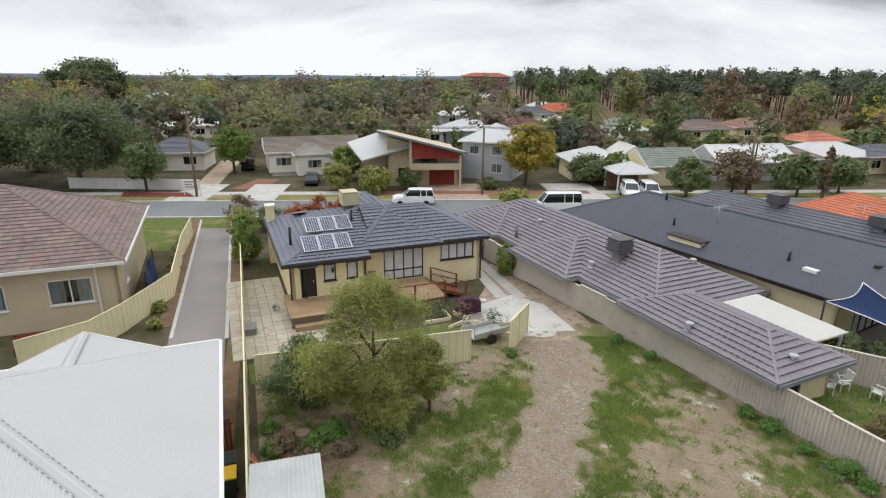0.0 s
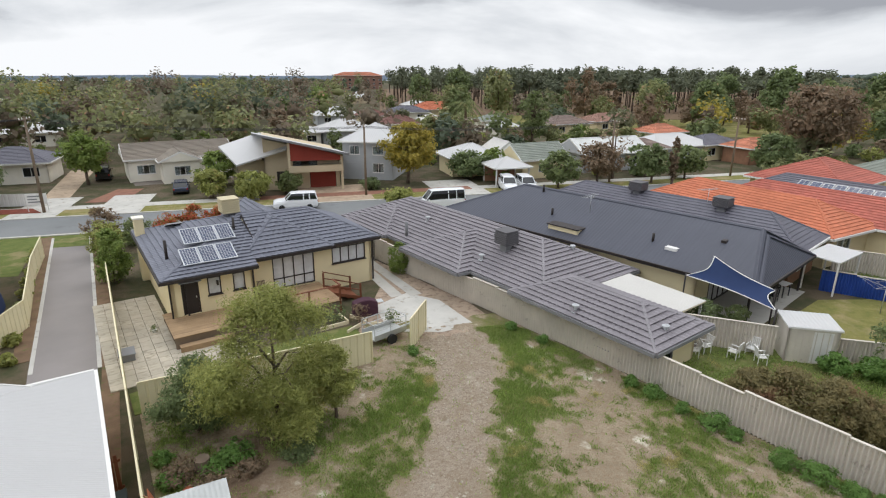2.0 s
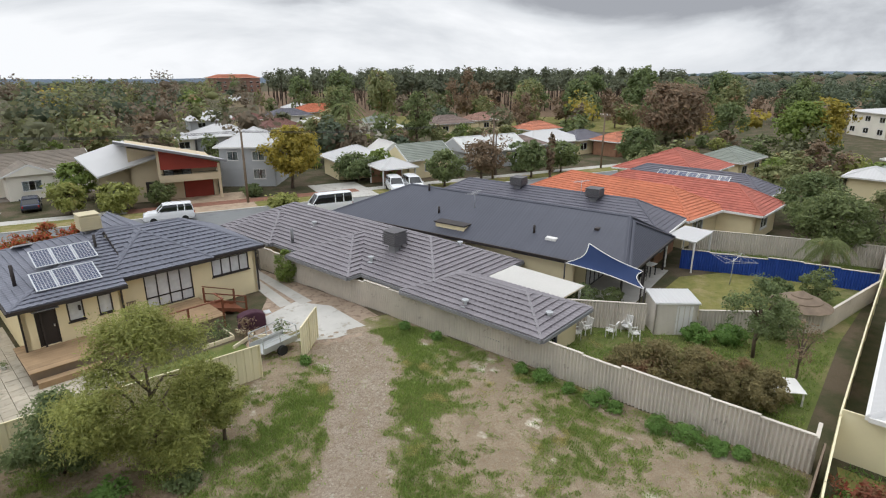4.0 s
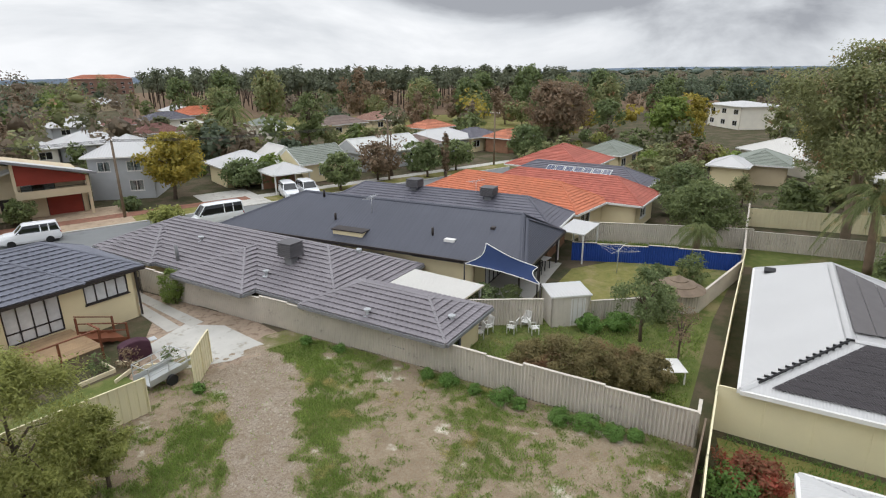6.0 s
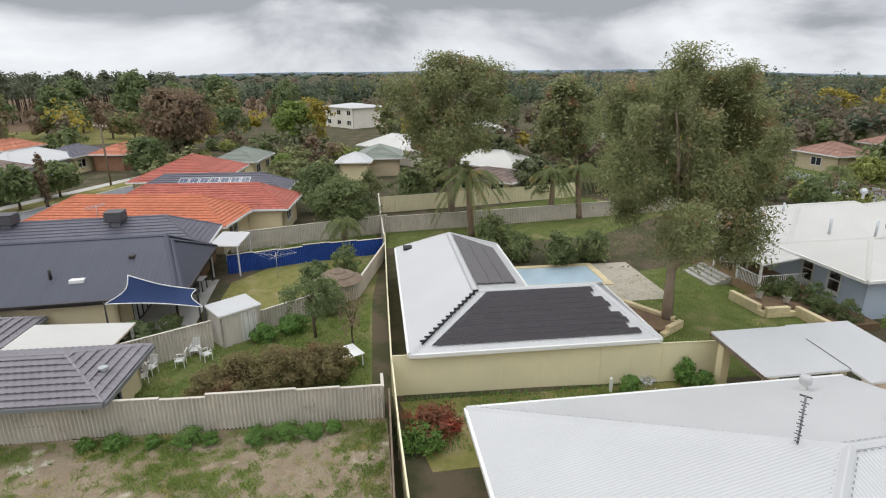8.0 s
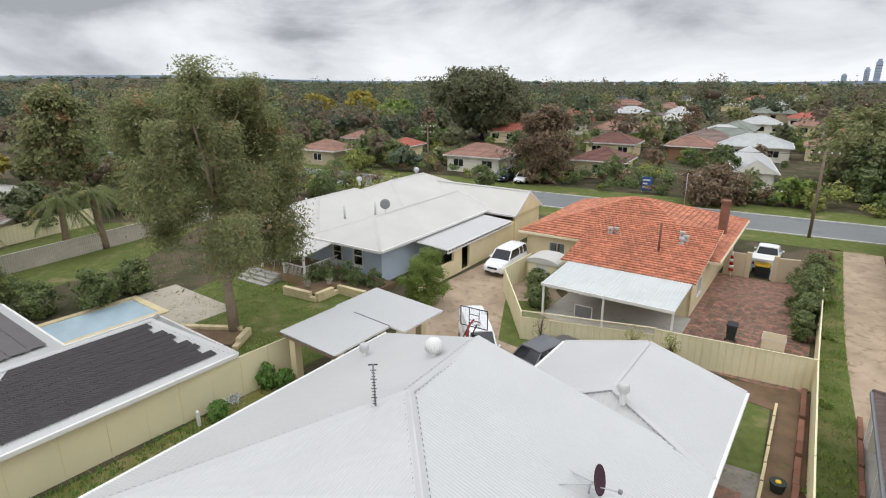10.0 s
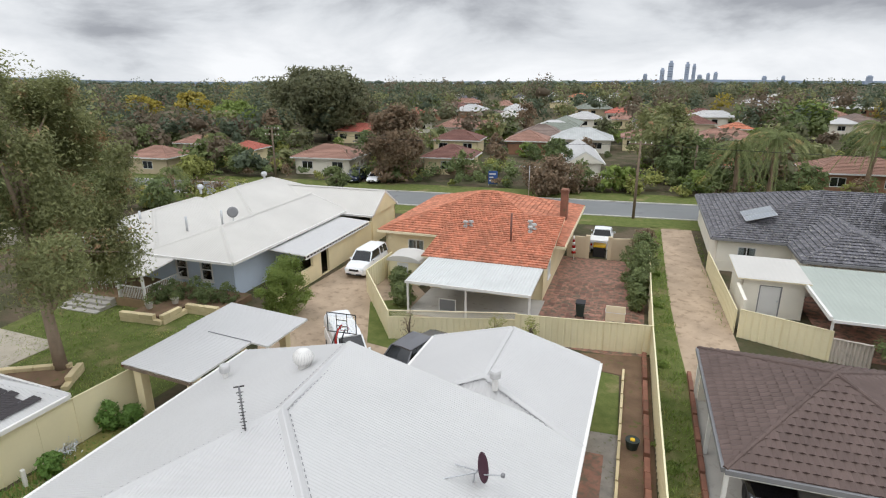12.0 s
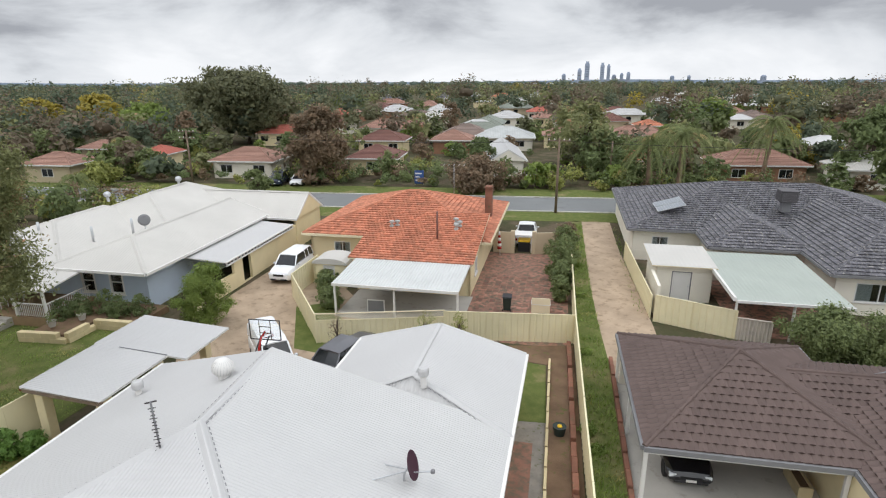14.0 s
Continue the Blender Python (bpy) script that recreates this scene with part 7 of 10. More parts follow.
# ---- plants ----
def leaf_quads(rng, C, size, aspect=0.5, centre=None):
    """Small rhombic leaf sprays at the places C, turned outwards and up."""
    n = len(C)
    mid = C.mean(0) if centre is None else centre
    o = (C - mid) / (C.std(0) + 1e-6) if centre is None else C - mid
    o = o / (np.linalg.norm(o, axis=1, keepdims=True) + 1e-6)
    up = o * 0.6 + np.array([0, 0, 0.5]) + rng.normal(size=(n, 3)) * 0.55
    up /= np.linalg.norm(up, axis=1, keepdims=True)
    d = np.cross(up, rng.normal(size=(n, 3)))
    d /= np.linalg.norm(d, axis=1, keepdims=True) + 1e-9
    w = np.cross(up, d)
    s = size * rng.uniform(0.6, 1.35, size=(n, 1))
    V = np.stack([C - d * s * 0.5, C + w * s * aspect * 0.5, C + d * s * 0.5, C - w * s * aspect * 0.5], 1).reshape(-1, 3)
    return V, np.arange(4 * n).reshape(-1, 4)


def crown_places(rng, n, h, r, low, shape, gaps):
    """Leaf places in an uneven crown: soft clumps of many sizes, with gaps between."""
    ph = rng.uniform(0, 6.28, 6)
    loose = shape == "loose"
    count = {"round": 46, "umbrella": 54, "cone": 30}.get(shape, 38)
    t, a = rng.rand(count), rng.uniform(0, 2 * np.pi, count)

    def wide(t):
        if shape == "round":
            return np.sqrt(np.clip(1 - (2 * t - 0.92) ** 2 / 1.15, 0.04, 1))
        if shape == "umbrella":
            return (0.62 + 0.38 * np.clip(t / 0.6, 0, 1)) * np.sqrt(np.clip(1 - (np.clip(t - 0.5, 0, 1) / 0.54) ** 2, 0.03, 1))
        if shape == "cone":
            return 1.05 - 0.95 * t
        return np.clip(0.72 + 0.36 * np.sin(t * 2.9 + 0.3) - 0.95 * np.clip(t - 0.55, 0, 1), 0.16, 1.05)

    lobes = np.sin(2 * a + ph[0] + 3 * t) + np.sin(3 * a + ph[1] - 5 * t) + 0.7 * np.sin(9 * t + ph[3] + a)
    R = r * wide(t) * (0.86 + (0.16 if loose else 0.08) * lobes) * rng.rand(count) ** 0.5
    K = np.stack([R * np.cos(a), R * np.sin(a), low + (h - low) * (0.06 + 0.88 * t)], -1)
    rad = r * rng.uniform(0.12, 0.30, count) * (0.9 if loose else 1.0)
    rad = np.minimum(rad, 0.32 * (h - low) + 0.05)
    share = rad ** 2 / (rad ** 2).sum()
    pick = rng.choice(count, size=int(n * (0.97 if loose else 0.86)), p=share)
    d = np.clip(rng.normal(size=(len(pick), 3)), -1.5, 1.5)
    d *= (0.34 + 0.30 * rng.rand(len(pick), 1)) * np.array([1, 1, 1.15 if loose else 0.8])
    P = K[pick] + d * rad[pick][:, None]
    m = n - len(P)
    t, a = rng.rand(m), rng.uniform(0, 2 * np.pi, m)
    R = r * wide(t) * rng.rand(m) ** 0.5 * 0.8
    P = np.concatenate([P, np.stack([R * np.cos(a), R * np.sin(a), low + (h - low) * t], -1)])
    rng.shuffle(P)
    return P


def tree(name, x, y, h, r, low, leaf, bark, label, shape="loose", clumps=40, per=220, size=0.3, seed=1, trunk=0.2, limbs=6, aspect=0.5, lean=(0, 0), group="", category="tree", droop=0.85, gaps=None):
    """A tree: tapered trunk, limbs and a crown of many small leaf sprays."""
    rng = np.random.RandomState(seed)
    t = thing(name, x, y, rng.uniform(0, 360), label, category, group=group)
    C = crown_places(rng, clumps * per, h * 0.98, r, low, shape, gaps if gaps is not None else {"round": 0.44, "umbrella": 0.46, "cone": 0.3}.get(shape, 0.5))
    top = (lean[0] * 0.7, lean[1] * 0.7, low + (h - low) * 0.6)
    if trunk:
        path = [(0, 0, -0.1), (lean[0] * 0.25 + 0.04 * low, lean[1] * 0.25, low * 0.6), (lean[0] * 0.5, lean[1] * 0.5 + 0.03 * low, low + 0.1 * h), top]
        tube("trunk", t, M[bark], path, [trunk * 1.25, trunk, trunk * 0.8, trunk * 0.3])
        for k in range(limbs):
            c = C[(k * 977) % len(C)]
            f = 0.3 + 0.5 * k / max(1, limbs)
            p = Vector((0, 0, 0)).lerp(Vector(top), f)
            q = Vector((c[0] * 0.9, c[1] * 0.9, max(c[2], p.z + 0.2)))
            tube("limb", t, M[bark], [p, p.lerp(q, 0.5) + Vector((0, 0, 0.06 * h)), q], [trunk * 0.5, trunk * 0.3, trunk * 0.1], 6)
    V, F = leaf_quads(rng, C, size, aspect)
    V[:, 2] = np.maximum(V[:, 2], 0.03)
    me = mesh_np("crown", V, F)
    me.materials.append(M[leaf])
    ob = new("crown", me)
    ob.parent = t
    return t


def shrub(x, y, h, r, leaf, label, seed, per=200, clumps=16, size=0.16, shape="round", name="shrub"):
    return tree(name, x, y, h, r, 0.02 * h, leaf, "bark", label, shape, clumps, int(per * 0.62), size * 1.2, seed, trunk=0.05, limbs=3, category="shrub")


def palm(x, y, h, label, seed, fronds=34, length=2.6, name="palm_tree"):
    """A palm: ringed trunk and arching feathered fronds."""
    rng = np.random.RandomState(seed)
    t = thing(name, x, y, rng.uniform(0, 360), label, "palm", group="palms")
    n = 9
    tube("trunk", t, M["palm_bark"], [(0.04 * i, 0.02 * i, (h - 0.6) * i / n) for i in range(n + 1)], [0.32 - 0.012 * i + (0.02 if i % 2 else 0) for i in range(n + 1)], 10)
    V, F = [], []
    for k in range(fronds):
        a = 2 * math.pi * k / fronds + rng.uniform(-0.2, 0.2)
        up = rng.uniform(-0.55, 1.15)
        L = length * rng.uniform(0.8, 1.15)
        pts = []
        for i in range(9):
            s = i / 8
            out = L * s * math.cos(up * (1 - s * 0.4))
            z = h - 0.6 + L * (math.sin(up) * s - 0.85 * s * s)
            pts.append(np.array([math.cos(a) * out + 0.3, math.sin(a) * out + 0.15, z]))
        side = np.array([-math.sin(a), math.cos(a), 0])
        for i in range(1, 9):
            for sgn in (-1, 1):
                for q in (0.0, 0.25, 0.5, 0.75):
                    base = pts[i - 1] * (1 - q) + pts[i] * q
                    tip = base + side * sgn * 0.5 * (1.15 - (i + q) / 10) * rng.uniform(0.7, 1.1) + (pts[i] - pts[i - 1]) * 0.8 + np.array([0, 0, rng.uniform(-0.5, -0.2)])
                    b2 = base + (pts[i] - pts[i - 1]) * 0.2
                    j = len(V)
                    V += [base, tip, b2, (base + b2) / 2 + np.array([0, 0, 0.02])]
                    F.append((j, j + 1, j + 2, j + 3))
    me = mesh_np("crown", np.array(V), np.array(F))
    me.materials.append(M["leaf_palm"])
    ob = new("crown", me)
    ob.parent = t
    return t


# the lot's own tree and the darker bush beside it
tree("wattle_tree", -2.9, 21.3, 6.6, 3.0, 0.5, "leaf_bush", "bark", "feathery olive-green wattle tree on the vacant lot", "round", 90, 560, 0.15, 11, trunk=0.14, limbs=8, aspect=0.3)
tree("wattle_tree", -0.55, 21.6, 3.6, 1.15, 0.8, "leaf_bush", "bark", "small feathery olive-green wattle on the vacant lot", "round", 22, 420, 0.15, 12, trunk=0.07, limbs=4, aspect=0.35)
tree("bush", -6.2, 21.9, 3.5, 1.7, 0.3, "leaf_dark", "bark", "dense dark green bush beside the cream fence", "round", 34, 420, 0.14, 13, trunk=0.08, limbs=4)
for k, (x, y, h, r) in enumerate(((-6.3, 18.9, 0.7, 0.8), (-5.2, 18.3, 0.45, 0.7), (-3.9, 18.7, 0.5, 0.6))):
    shrub(x, y, h, r, "leaf_brown", "dry brown brush on the bare soil", 15 + k, per=160, clumps=9, size=0.12, name="brush_pile")
shrub(-4.4, 19.7, 0.6, 0.9, "weed", "leafy green weeds below the wattle", 18, per=200, clumps=10, size=0.12, name="weed_clump")
shrub(-2.0, 19.4, 0.5, 0.8, "leaf_dark", "dark undergrowth below the wattle", 19, per=200, clumps=10, size=0.12, name="weed_clump")
# tall gums by the pool
tree("gum_tree", 34.2, -1.8, 16.6, 6.5, 3.8, "leaf_gum", "pale_bark", "tall gum tree with drooping olive foliage beside the pool", "loose", 130, 880, 0.21, 21, trunk=0.3, limbs=8, aspect=0.36)
tree("gum_tree", 52.6, 18.2, 16.8, 6.8, 7.2, "leaf_gum", "pale_bark", "broad gum tree with olive and russet foliage", "round", 90, 560, 0.29, 22, trunk=0.36, limbs=10, aspect=0.45)
tree("gum_tree", 77, 10.5, 14.5, 5.6, 4.0, "leaf_gum", "pale_bark", "olive gum tree behind the cream wall", "round", 60, 240, 0.5, 23, trunk=0.3)
palm(48.6, 15.0, 6.6, "tall palm with drooping fronds behind the fence", 31, fronds=46, length=3.4)
palm(57.3, 9.0, 5.6, "palm with drooping fronds behind the fence", 32)
palm(58.8, 6.2, 5.8, "palm with browning fronds behind the fence", 33)
palm(27.0, -73.0, 7.4, "feathery palm beside the rear street", 34, fronds=46, length=4.0)
palm(23.6, -74.4, 8.4, "feathery palm beside the rear street", 36, fronds=46, length=4.2)
palm(16.2, -86.0, 9.4, "tall palm in front of a tiled house", 35, fronds=44, length=4.0)
for k, (x, y, h, r) in enumerate(((43.0, 9.4, 2.4, 1.7), (43.3, 6.0, 2.8, 1.9), (45.2, 3.6, 2.6, 1.8), (47.0, 12.4, 2.6, 2.0), (41.8, 12.0, 2.0, 1.4))):
    shrub(x, y, h, r, "leaf_mid", "mid-green shrub at the edge of the pool garden", 40 + k, per=260, size=0.22)
# shrubs of the back gardens
for k, (x, y, h, r) in enumerate(((17.6, 18.5, 2.1, 1.2), (18.7, 17.4, 2.6, 1.5), (19.8, 16.2, 2.6, 1.6), (20.9, 14.9, 2.4, 1.4), (21.9, 14.2, 1.9, 1.0))):
    shrub(x, y, h, r, "leaf_scrub", "olive-brown shrub behind the cement fence", 50 + k, per=620, clumps=26, size=0.1)
shrub(20.8, 26.2, 2.0, 1.3, "leaf_dark", "dark rounded shrub beside the patio", 56, per=300, size=0.14)
shrub(22.3, 25.2, 1.9, 0.9, "leaf_mid", "flowering shrub beside the patio", 57, per=300, size=0.14)
shrub(24.2, 20.4, 1.0, 0.9, "weed", "low leafy weeds beside the shed", 58, per=260, size=0.14)
shrub(26.0, 19.6, 1.0, 1.1, "weed", "low leafy weeds on the lawn", 59, per=260, size=0.14)
tree("small_tree", 25.6, 17.8, 4.4, 1.9, 1.6, "leaf_dark", "bark", "sparse grey-green small tree in the back garden", "loose", 26, 170, 0.16, 60, trunk=0.09, limbs=10)
tree("small_tree", 24.9, 15.0, 3.6, 1.1, 1.0, "leaf_brown", "bark", "nearly bare twiggy tree in the back garden", "loose", 12, 60, 0.12, 61, trunk=0.06, limbs=12)
shrub(29.0, 18.9, 2.4, 1.4, "leaf_mid", "leafy shrub in the back garden", 62, per=260)
shrub(36.5, 21.6, 2.2, 1.4, "leaf_mid", "leafy shrub in front of the blue fence", 63, per=240)
shrub(34.0, 22.8, 1.6, 1.0, "leaf_dark", "leafy shrub in front of the blue fence", 64, per=240)
tree("small_tree", 46.0, 27.0, 5.6, 3.6, 1.4, "leaf_mid", "bark", "spreading olive-green tree over the pale fence", "round", 40, 220, 0.3, 65, trunk=0.14)
tree("small_tree", 53.0, 34.0, 5.4, 3.4, 1.2, "leaf_dark", "bark", "spreading dark green tree behind the fences", "round", 40, 200, 0.34, 66, trunk=0.14)
palm(41.5, 24.6, 3.2, "young palm beside the overgrown lawn", 67, length=1.8)
shrub(19.0, 8.0, 1.3, 1.5, "leaf_russet", "red-tipped shrub beside the cream fence", 68, per=260, size=0.14)
shrub(18.3, 8.3, 1.0, 1.3, "weed", "green shrub beside the cream fence", 69, per=240, size=0.13)
shrub(4.7, 39.2, 2.5, 1.0, "leaf_lime", "clipped green shrub above the cement fence", 70, per=360, size=0.12)
shrub(-15.3, 41.4, 4.0, 1.4, "leaf_lime", "tall green shrub at the side of the cream house", 71, per=420, clumps=26, size=0.16)
for k, (x, y, h, leaf) in enumerate(((-17.8, 48.0, 3.0, "leaf_bush"), (-16.2, 50.6, 2.6, "leaf_mid"), (-13.6, 50.2, 2.9, "leaf_red"), (-11.6, 51.0, 3.3, "leaf_red"), (-9.4, 51.6, 3.0, "leaf_red"), (-7.2, 52.0, 2.7, "leaf_mid"), (-19.2, 52.0, 3.2, "leaf_brown"))):
    shrub(x, y, h, 1.6, leaf, "flowering garden shrub in front of the cream house", 72 + k, per=260, size=0.18)
# hedge and roses of the blue house
tree("hedge_bush", 32.9, -14.4, 4.0, 2.0, 0.2, "leaf_lime", "bark", "dense clipped green bush beside the gravel drive", "round", 60, 420, 0.13, 80, trunk=0.08, limbs=3, category="shrub")
for k, (u, v, h) in enumerate(((-2.0, 3.6, 1.5), (-1.4, 2.2, 1.7), (-1.8, 0.9, 1.5), (-1.2, -0.2, 1.4), (-2.6, 4.4, 1.3))):
    x, y = local(*U0, u, v)
    shrub(x, y, h + 0.4, 0.9, "leaf_dark", "dark green rose bush behind the limestone wall", 81 + k, per=220, size=0.12)
shrub(2.4, -33.6, 3.0, 2.4, "leaf_mid", "large dense green bush beside the carport", 90, per=520, clumps=34, size=0.15)
shrub(0.2, -34.2, 2.9, 2.0, "leaf_mid", "large dense green bush beside the carport", 91, per=480, clumps=28, size=0.15)
for k, (u, v, h, r) in enumerate(((6.0, 1.0, 2.0, 0.8), (6.1, 3.0, 2.5, 1.0), (6.0, 5.0, 2.9, 1.2), (6.1, 7.0, 3.2, 1.3), (6.2, 9.0, 3.5, 1.5), (6.4, 10.8, 3.3, 1.4))):
    x, y = local(*O0, u, v)
    shrub(x, y, h, r, "leaf_mid" if k != 5 else "leaf_brown", "leafy climber along the courtyard fence", 92 + k, per=300, clumps=20, size=0.16)
for k, (u, v, h) in enumerate(((-10.0, -1.5, 1.8), (-9.2, -3.0, 1.6), (-10.8, 0.2, 1.5))):
    x, y = local(*O0, u, v)
    shrub(x, y, h, 1.0, "leaf_mid", "leafy garden shrub behind the cream fence", 98 + k, per=240, size=0.16)
for k, (x, y, r, leaf) in enumerate(((23.7, -17.2, 0.8, "leaf_brown"), (20.0, -20.5, 0.7, "leaf_bush"), (18.4, -21.6, 0.6, "leaf_bush"))):
    tree("small_tree", x, y, 2.6, r, 0.9, leaf, "bark", "bare twiggy little tree before the cream fence", "loose", 8, 22 if k == 0 else 60, 0.1, 102 + k, trunk=0.05, limbs=12)
for k, (x, y, h) in enumerate(((25.5, 0.3, 1.0), (27.3, -2.2, 1.5), (26.9, -3.0, 1.1))):
    shrub(x - 0.5, y - 0.2, h, 0.6, "weed", "leafy weeds against the tall cream fence", 106 + k, per=160, size=0.14)
for k, (x, y, r) in enumerate(((14.0, 20.3, 0.7), (13.5, 21.4, 0.5), (15.2, 17.6, 0.8), (15.5, 16.8, 0.5), (16.3, 15.0, 0.8), (16.9, 14.0, 0.9), (17.3, 12.9, 0.7), (11.0, 26.4, 0.4), (9.8, 28.4, 0.5), (17.9, 12.2, 0.5), (14.6, 18.9, 0.45))):
    shrub(x, y, 0.42 + 0.22 * r, r * 0.85, "weed", "leafy green weeds against the cement fence", 510 + k, per=260, clumps=12, size=0.08, name="weed_clump")
for k, (x, y, r) in enumerate(((-6.6, 18.6, 0.6), (-6.0, 17.4, 0.5), (-5.2, 19.2, 0.7), (-7.2, 20.0, 0.5), (3.7, 26.6, 0.4))):
    shrub(x, y, 0.5, r, "weed", "leafy green weeds near the garden fence", 122 + k, per=160, clumps=8, size=0.11, name="weed_clump")
for k, (u, v, r) in enumerate(((7.5, -19.6, 0.5), (7.8, -15.2, 0.42), (7.4, -13.9, 0.5), (7.6, -6.4, 0.4), (7.5, 2.2, 0.45), (7.4, 8.8, 0.5))):
    shrub(*local(*O0, u, v), 0.3, r, "grass", "low leafy weeds in the grass beside the gravel lane", 260 + k, per=240, clumps=9, size=0.08, name="weed_clump")
for k in range(9):
    x, y = -16.4 - 0.345 * k * 2.4, 29.6 + 2.4 * k
    shrub(x - 0.3, y, 0.7, 0.5, "leaf_bush", "tufted grassy plant beside the driveway", 130 + k, per=90, clumps=6, size=0.2, name="tussock")

# ---- street trees and the nearer distance ----
def street_tree(x, y, h, r, leaf, label, seed, shape="round", low=None, per=170, clumps=46, size=0.42, bark="bark"):
    return tree("tree", x, y, h, r, h * 0.3 if low is None else low, leaf, bark, label, shape, clumps, int(per * 0.39), size * 1.42, seed, trunk=0.02 * h + 0.05, limbs=6)


tree("tree", -45.4, 69.0, 10.4, 9.2, 3.0, "leaf_dome", "bark", "broad dark green street tree with spreading limbs", "umbrella", 100, 260, 0.44, 201, trunk=0.34, limbs=14)
tree("tree", -58.5, 70.5, 9.8, 7.4, 2.6, "leaf_dome", "bark", "broad dark green street tree with spreading limbs", "umbrella", 80, 200, 0.44, 202, trunk=0.3, limbs=12)
street_tree(-36.2, 67.2, 6.0, 3.3, "leaf_dark", "rounded dark green street tree", 203, "round", 1.6, 220, 40, 0.32)
street_tree(-130, 214, 16, 15, "leaf_dome", "large dome-shaped green tree", 204, "round", 3, 330, 100, 0.95)
street_tree(10.8, 73.6, 8.2, 4.2, "leaf_gold", "golden-green leafy street tree", 205, "round", 2.2, 260, 60, 0.34)
street_tree(-30.0, 80.0, 7.0, 3.0, "leaf_lime", "bright green leafy garden tree", 206, "round", 1.8, 200, 40, 0.36)
street_tree(-13.6, 76.5, 4.4, 2.6, "leaf_lime", "rounded bright green bush before the cottage", 207, "round", 0.6, 240, 40, 0.28)
street_tree(-8.4, 67.6, 3.2, 2.6, "leaf_bush", "spreading olive bush on the verge", 208, "round", 0.5, 220, 36, 0.28)
street_tree(-13.0, 68.8, 3.4, 2.2, "leaf_bush", "spreading olive bush on the verge", 209, "round", 0.5, 200, 30, 0.28)
street_tree(-4.4, 69.6, 2.6, 1.8, "leaf_mid", "rounded green bush before the modern house", 210, "round", 0.4, 200, 26, 0.24)
street_tree(7.9, 61.6, 1.9, 2.0, "leaf_bush", "low olive bush at the kerb", 211, "round", 0.2, 200, 24, 0.24)
street_tree(5.6, 71.0, 1.3, 1.6, "leaf_dark", "low clipped hedge before the two-storey house", 212, "round", 0.2, 200, 24, 0.24)
street_tree(29.5, 67.0, 4.6, 3.0, "leaf_mid", "rounded green tree beside the street", 213, "round", 1.0, 200, 40, 0.34)
street_tree(20.0, 75.0, 3.8, 3.4, "leaf_dark", "grey-green spreading garden tree", 214, "round", 0.8, 200, 40, 0.34)
street_tree(36.5, 70.0, 5.2, 3.4, "leaf_brown", "brownish leafy garden tree", 215, "round", 1.2, 160, 40, 0.36)
street_tree(43.5, 68.0, 5.4, 2.6, "leaf_dark", "dense dark green garden tree", 216, "round", 1.0, 160, 34, 0.36)
street_tree(50.0, 70.0, 4.6, 3.2, "leaf_mid", "rounded green garden tree", 217, "round", 1.0, 180, 36, 0.36)
street_tree(39.6, 71.5, 8.2, 2.8, "leaf_brown", "bare purplish-brown street tree", 218, "loose", 2.4, 26, 30, 0.3)
street_tree(45.6, 66.4, 6.6, 0.7, "leaf_brown", "slim dark columnar garden tree", 219, "round", 0.6, 160, 20, 0.3)
palm(24.8, 96.0, 9.5, "tall feathery palm among houses", 220, length=3.2)
street_tree(20.5, 95.0, 8.5, 3.6, "leaf_gum", "tall olive gum among houses", 221, "loose", 2.0, 150, 44, 0.44)
street_tree(40.0, 104.0, 11.0, 3.6, "leaf_mid", "tall green tree among houses", 222, "round", 2.0, 150, 44, 0.46)
street_tree(78.0, 76.5, 12.6, 7.4, "leaf_brown", "tall dark gum with purplish crown", 223, "umbrella", 4.4, 220, 76, 0.5, "pale_bark")
street_tree(66.0, 72.0, 6.0, 3.6, "leaf_dark", "dark green tree beside orange roofs", 224, "round", 1.0, 160, 40, 0.44)
street_tree(85.0, 57.5, 10.4, 4.8, "leaf_lime", "dense rounded bright green tree", 225, "round", 1.6, 220, 60, 0.42)
street_tree(89.0, 57.0, 11.0, 4.4, "leaf_gold", "golden-topped rounded garden tree", 226, "round", 4.0, 200, 46, 0.42)
street_tree(66.2, -49.7, 11.0, 5.2, "leaf_brown", "purple-brown leafy street tree", 227, "round", 2.6, 360, 90, 0.36)
street_tree(45.4, -59.6, 4.8, 4.6, "leaf_brown", "brown-green rounded bush at the kerb", 228, "round", 0.3, 300, 70, 0.32)
street_tree(50.2, -66.5, 6.4, 2.4, "leaf_dark", "dense dark green garden tree", 229, "round", 1.6, 180, 36, 0.36)
street_tree(120.4, -71.5, 16.4, 13.4, "leaf_far_olive", "very broad dark green gum tree", 230, "umbrella", 4, 520, 140, 0.62)
street_tree(5.0, -96, 11.0, 5.2, "leaf_dark", "tall dark leafy tree", 231, "round", 2.0, 220, 60, 0.5)
street_tree(0.5, -84, 9.6, 4.6, "leaf_mid", "tall leafy green tree", 232, "round", 1.2, 220, 50, 0.46)
street_tree(1.6, -72.5, 5.8, 0.9, "leaf_mid", "slim green pencil tree", 233, "cone", 0.3, 160, 24, 0.26)
street_tree(41, -82, 11.0, 6.4, "leaf_gum", "olive gum beside the rear street", 234, "loose", 2.0, 180, 60, 0.44)
street_tree(46, -88, 10.5, 6.0, "leaf_gum", "olive gum beside the rear street", 235, "loose", 2.0, 180, 56, 0.44)
street_tree(36.5, -78, 7.4, 4.6, "leaf_dark", "dark green tree beside the rear street", 236, "round", 1.4, 180, 40, 0.4)
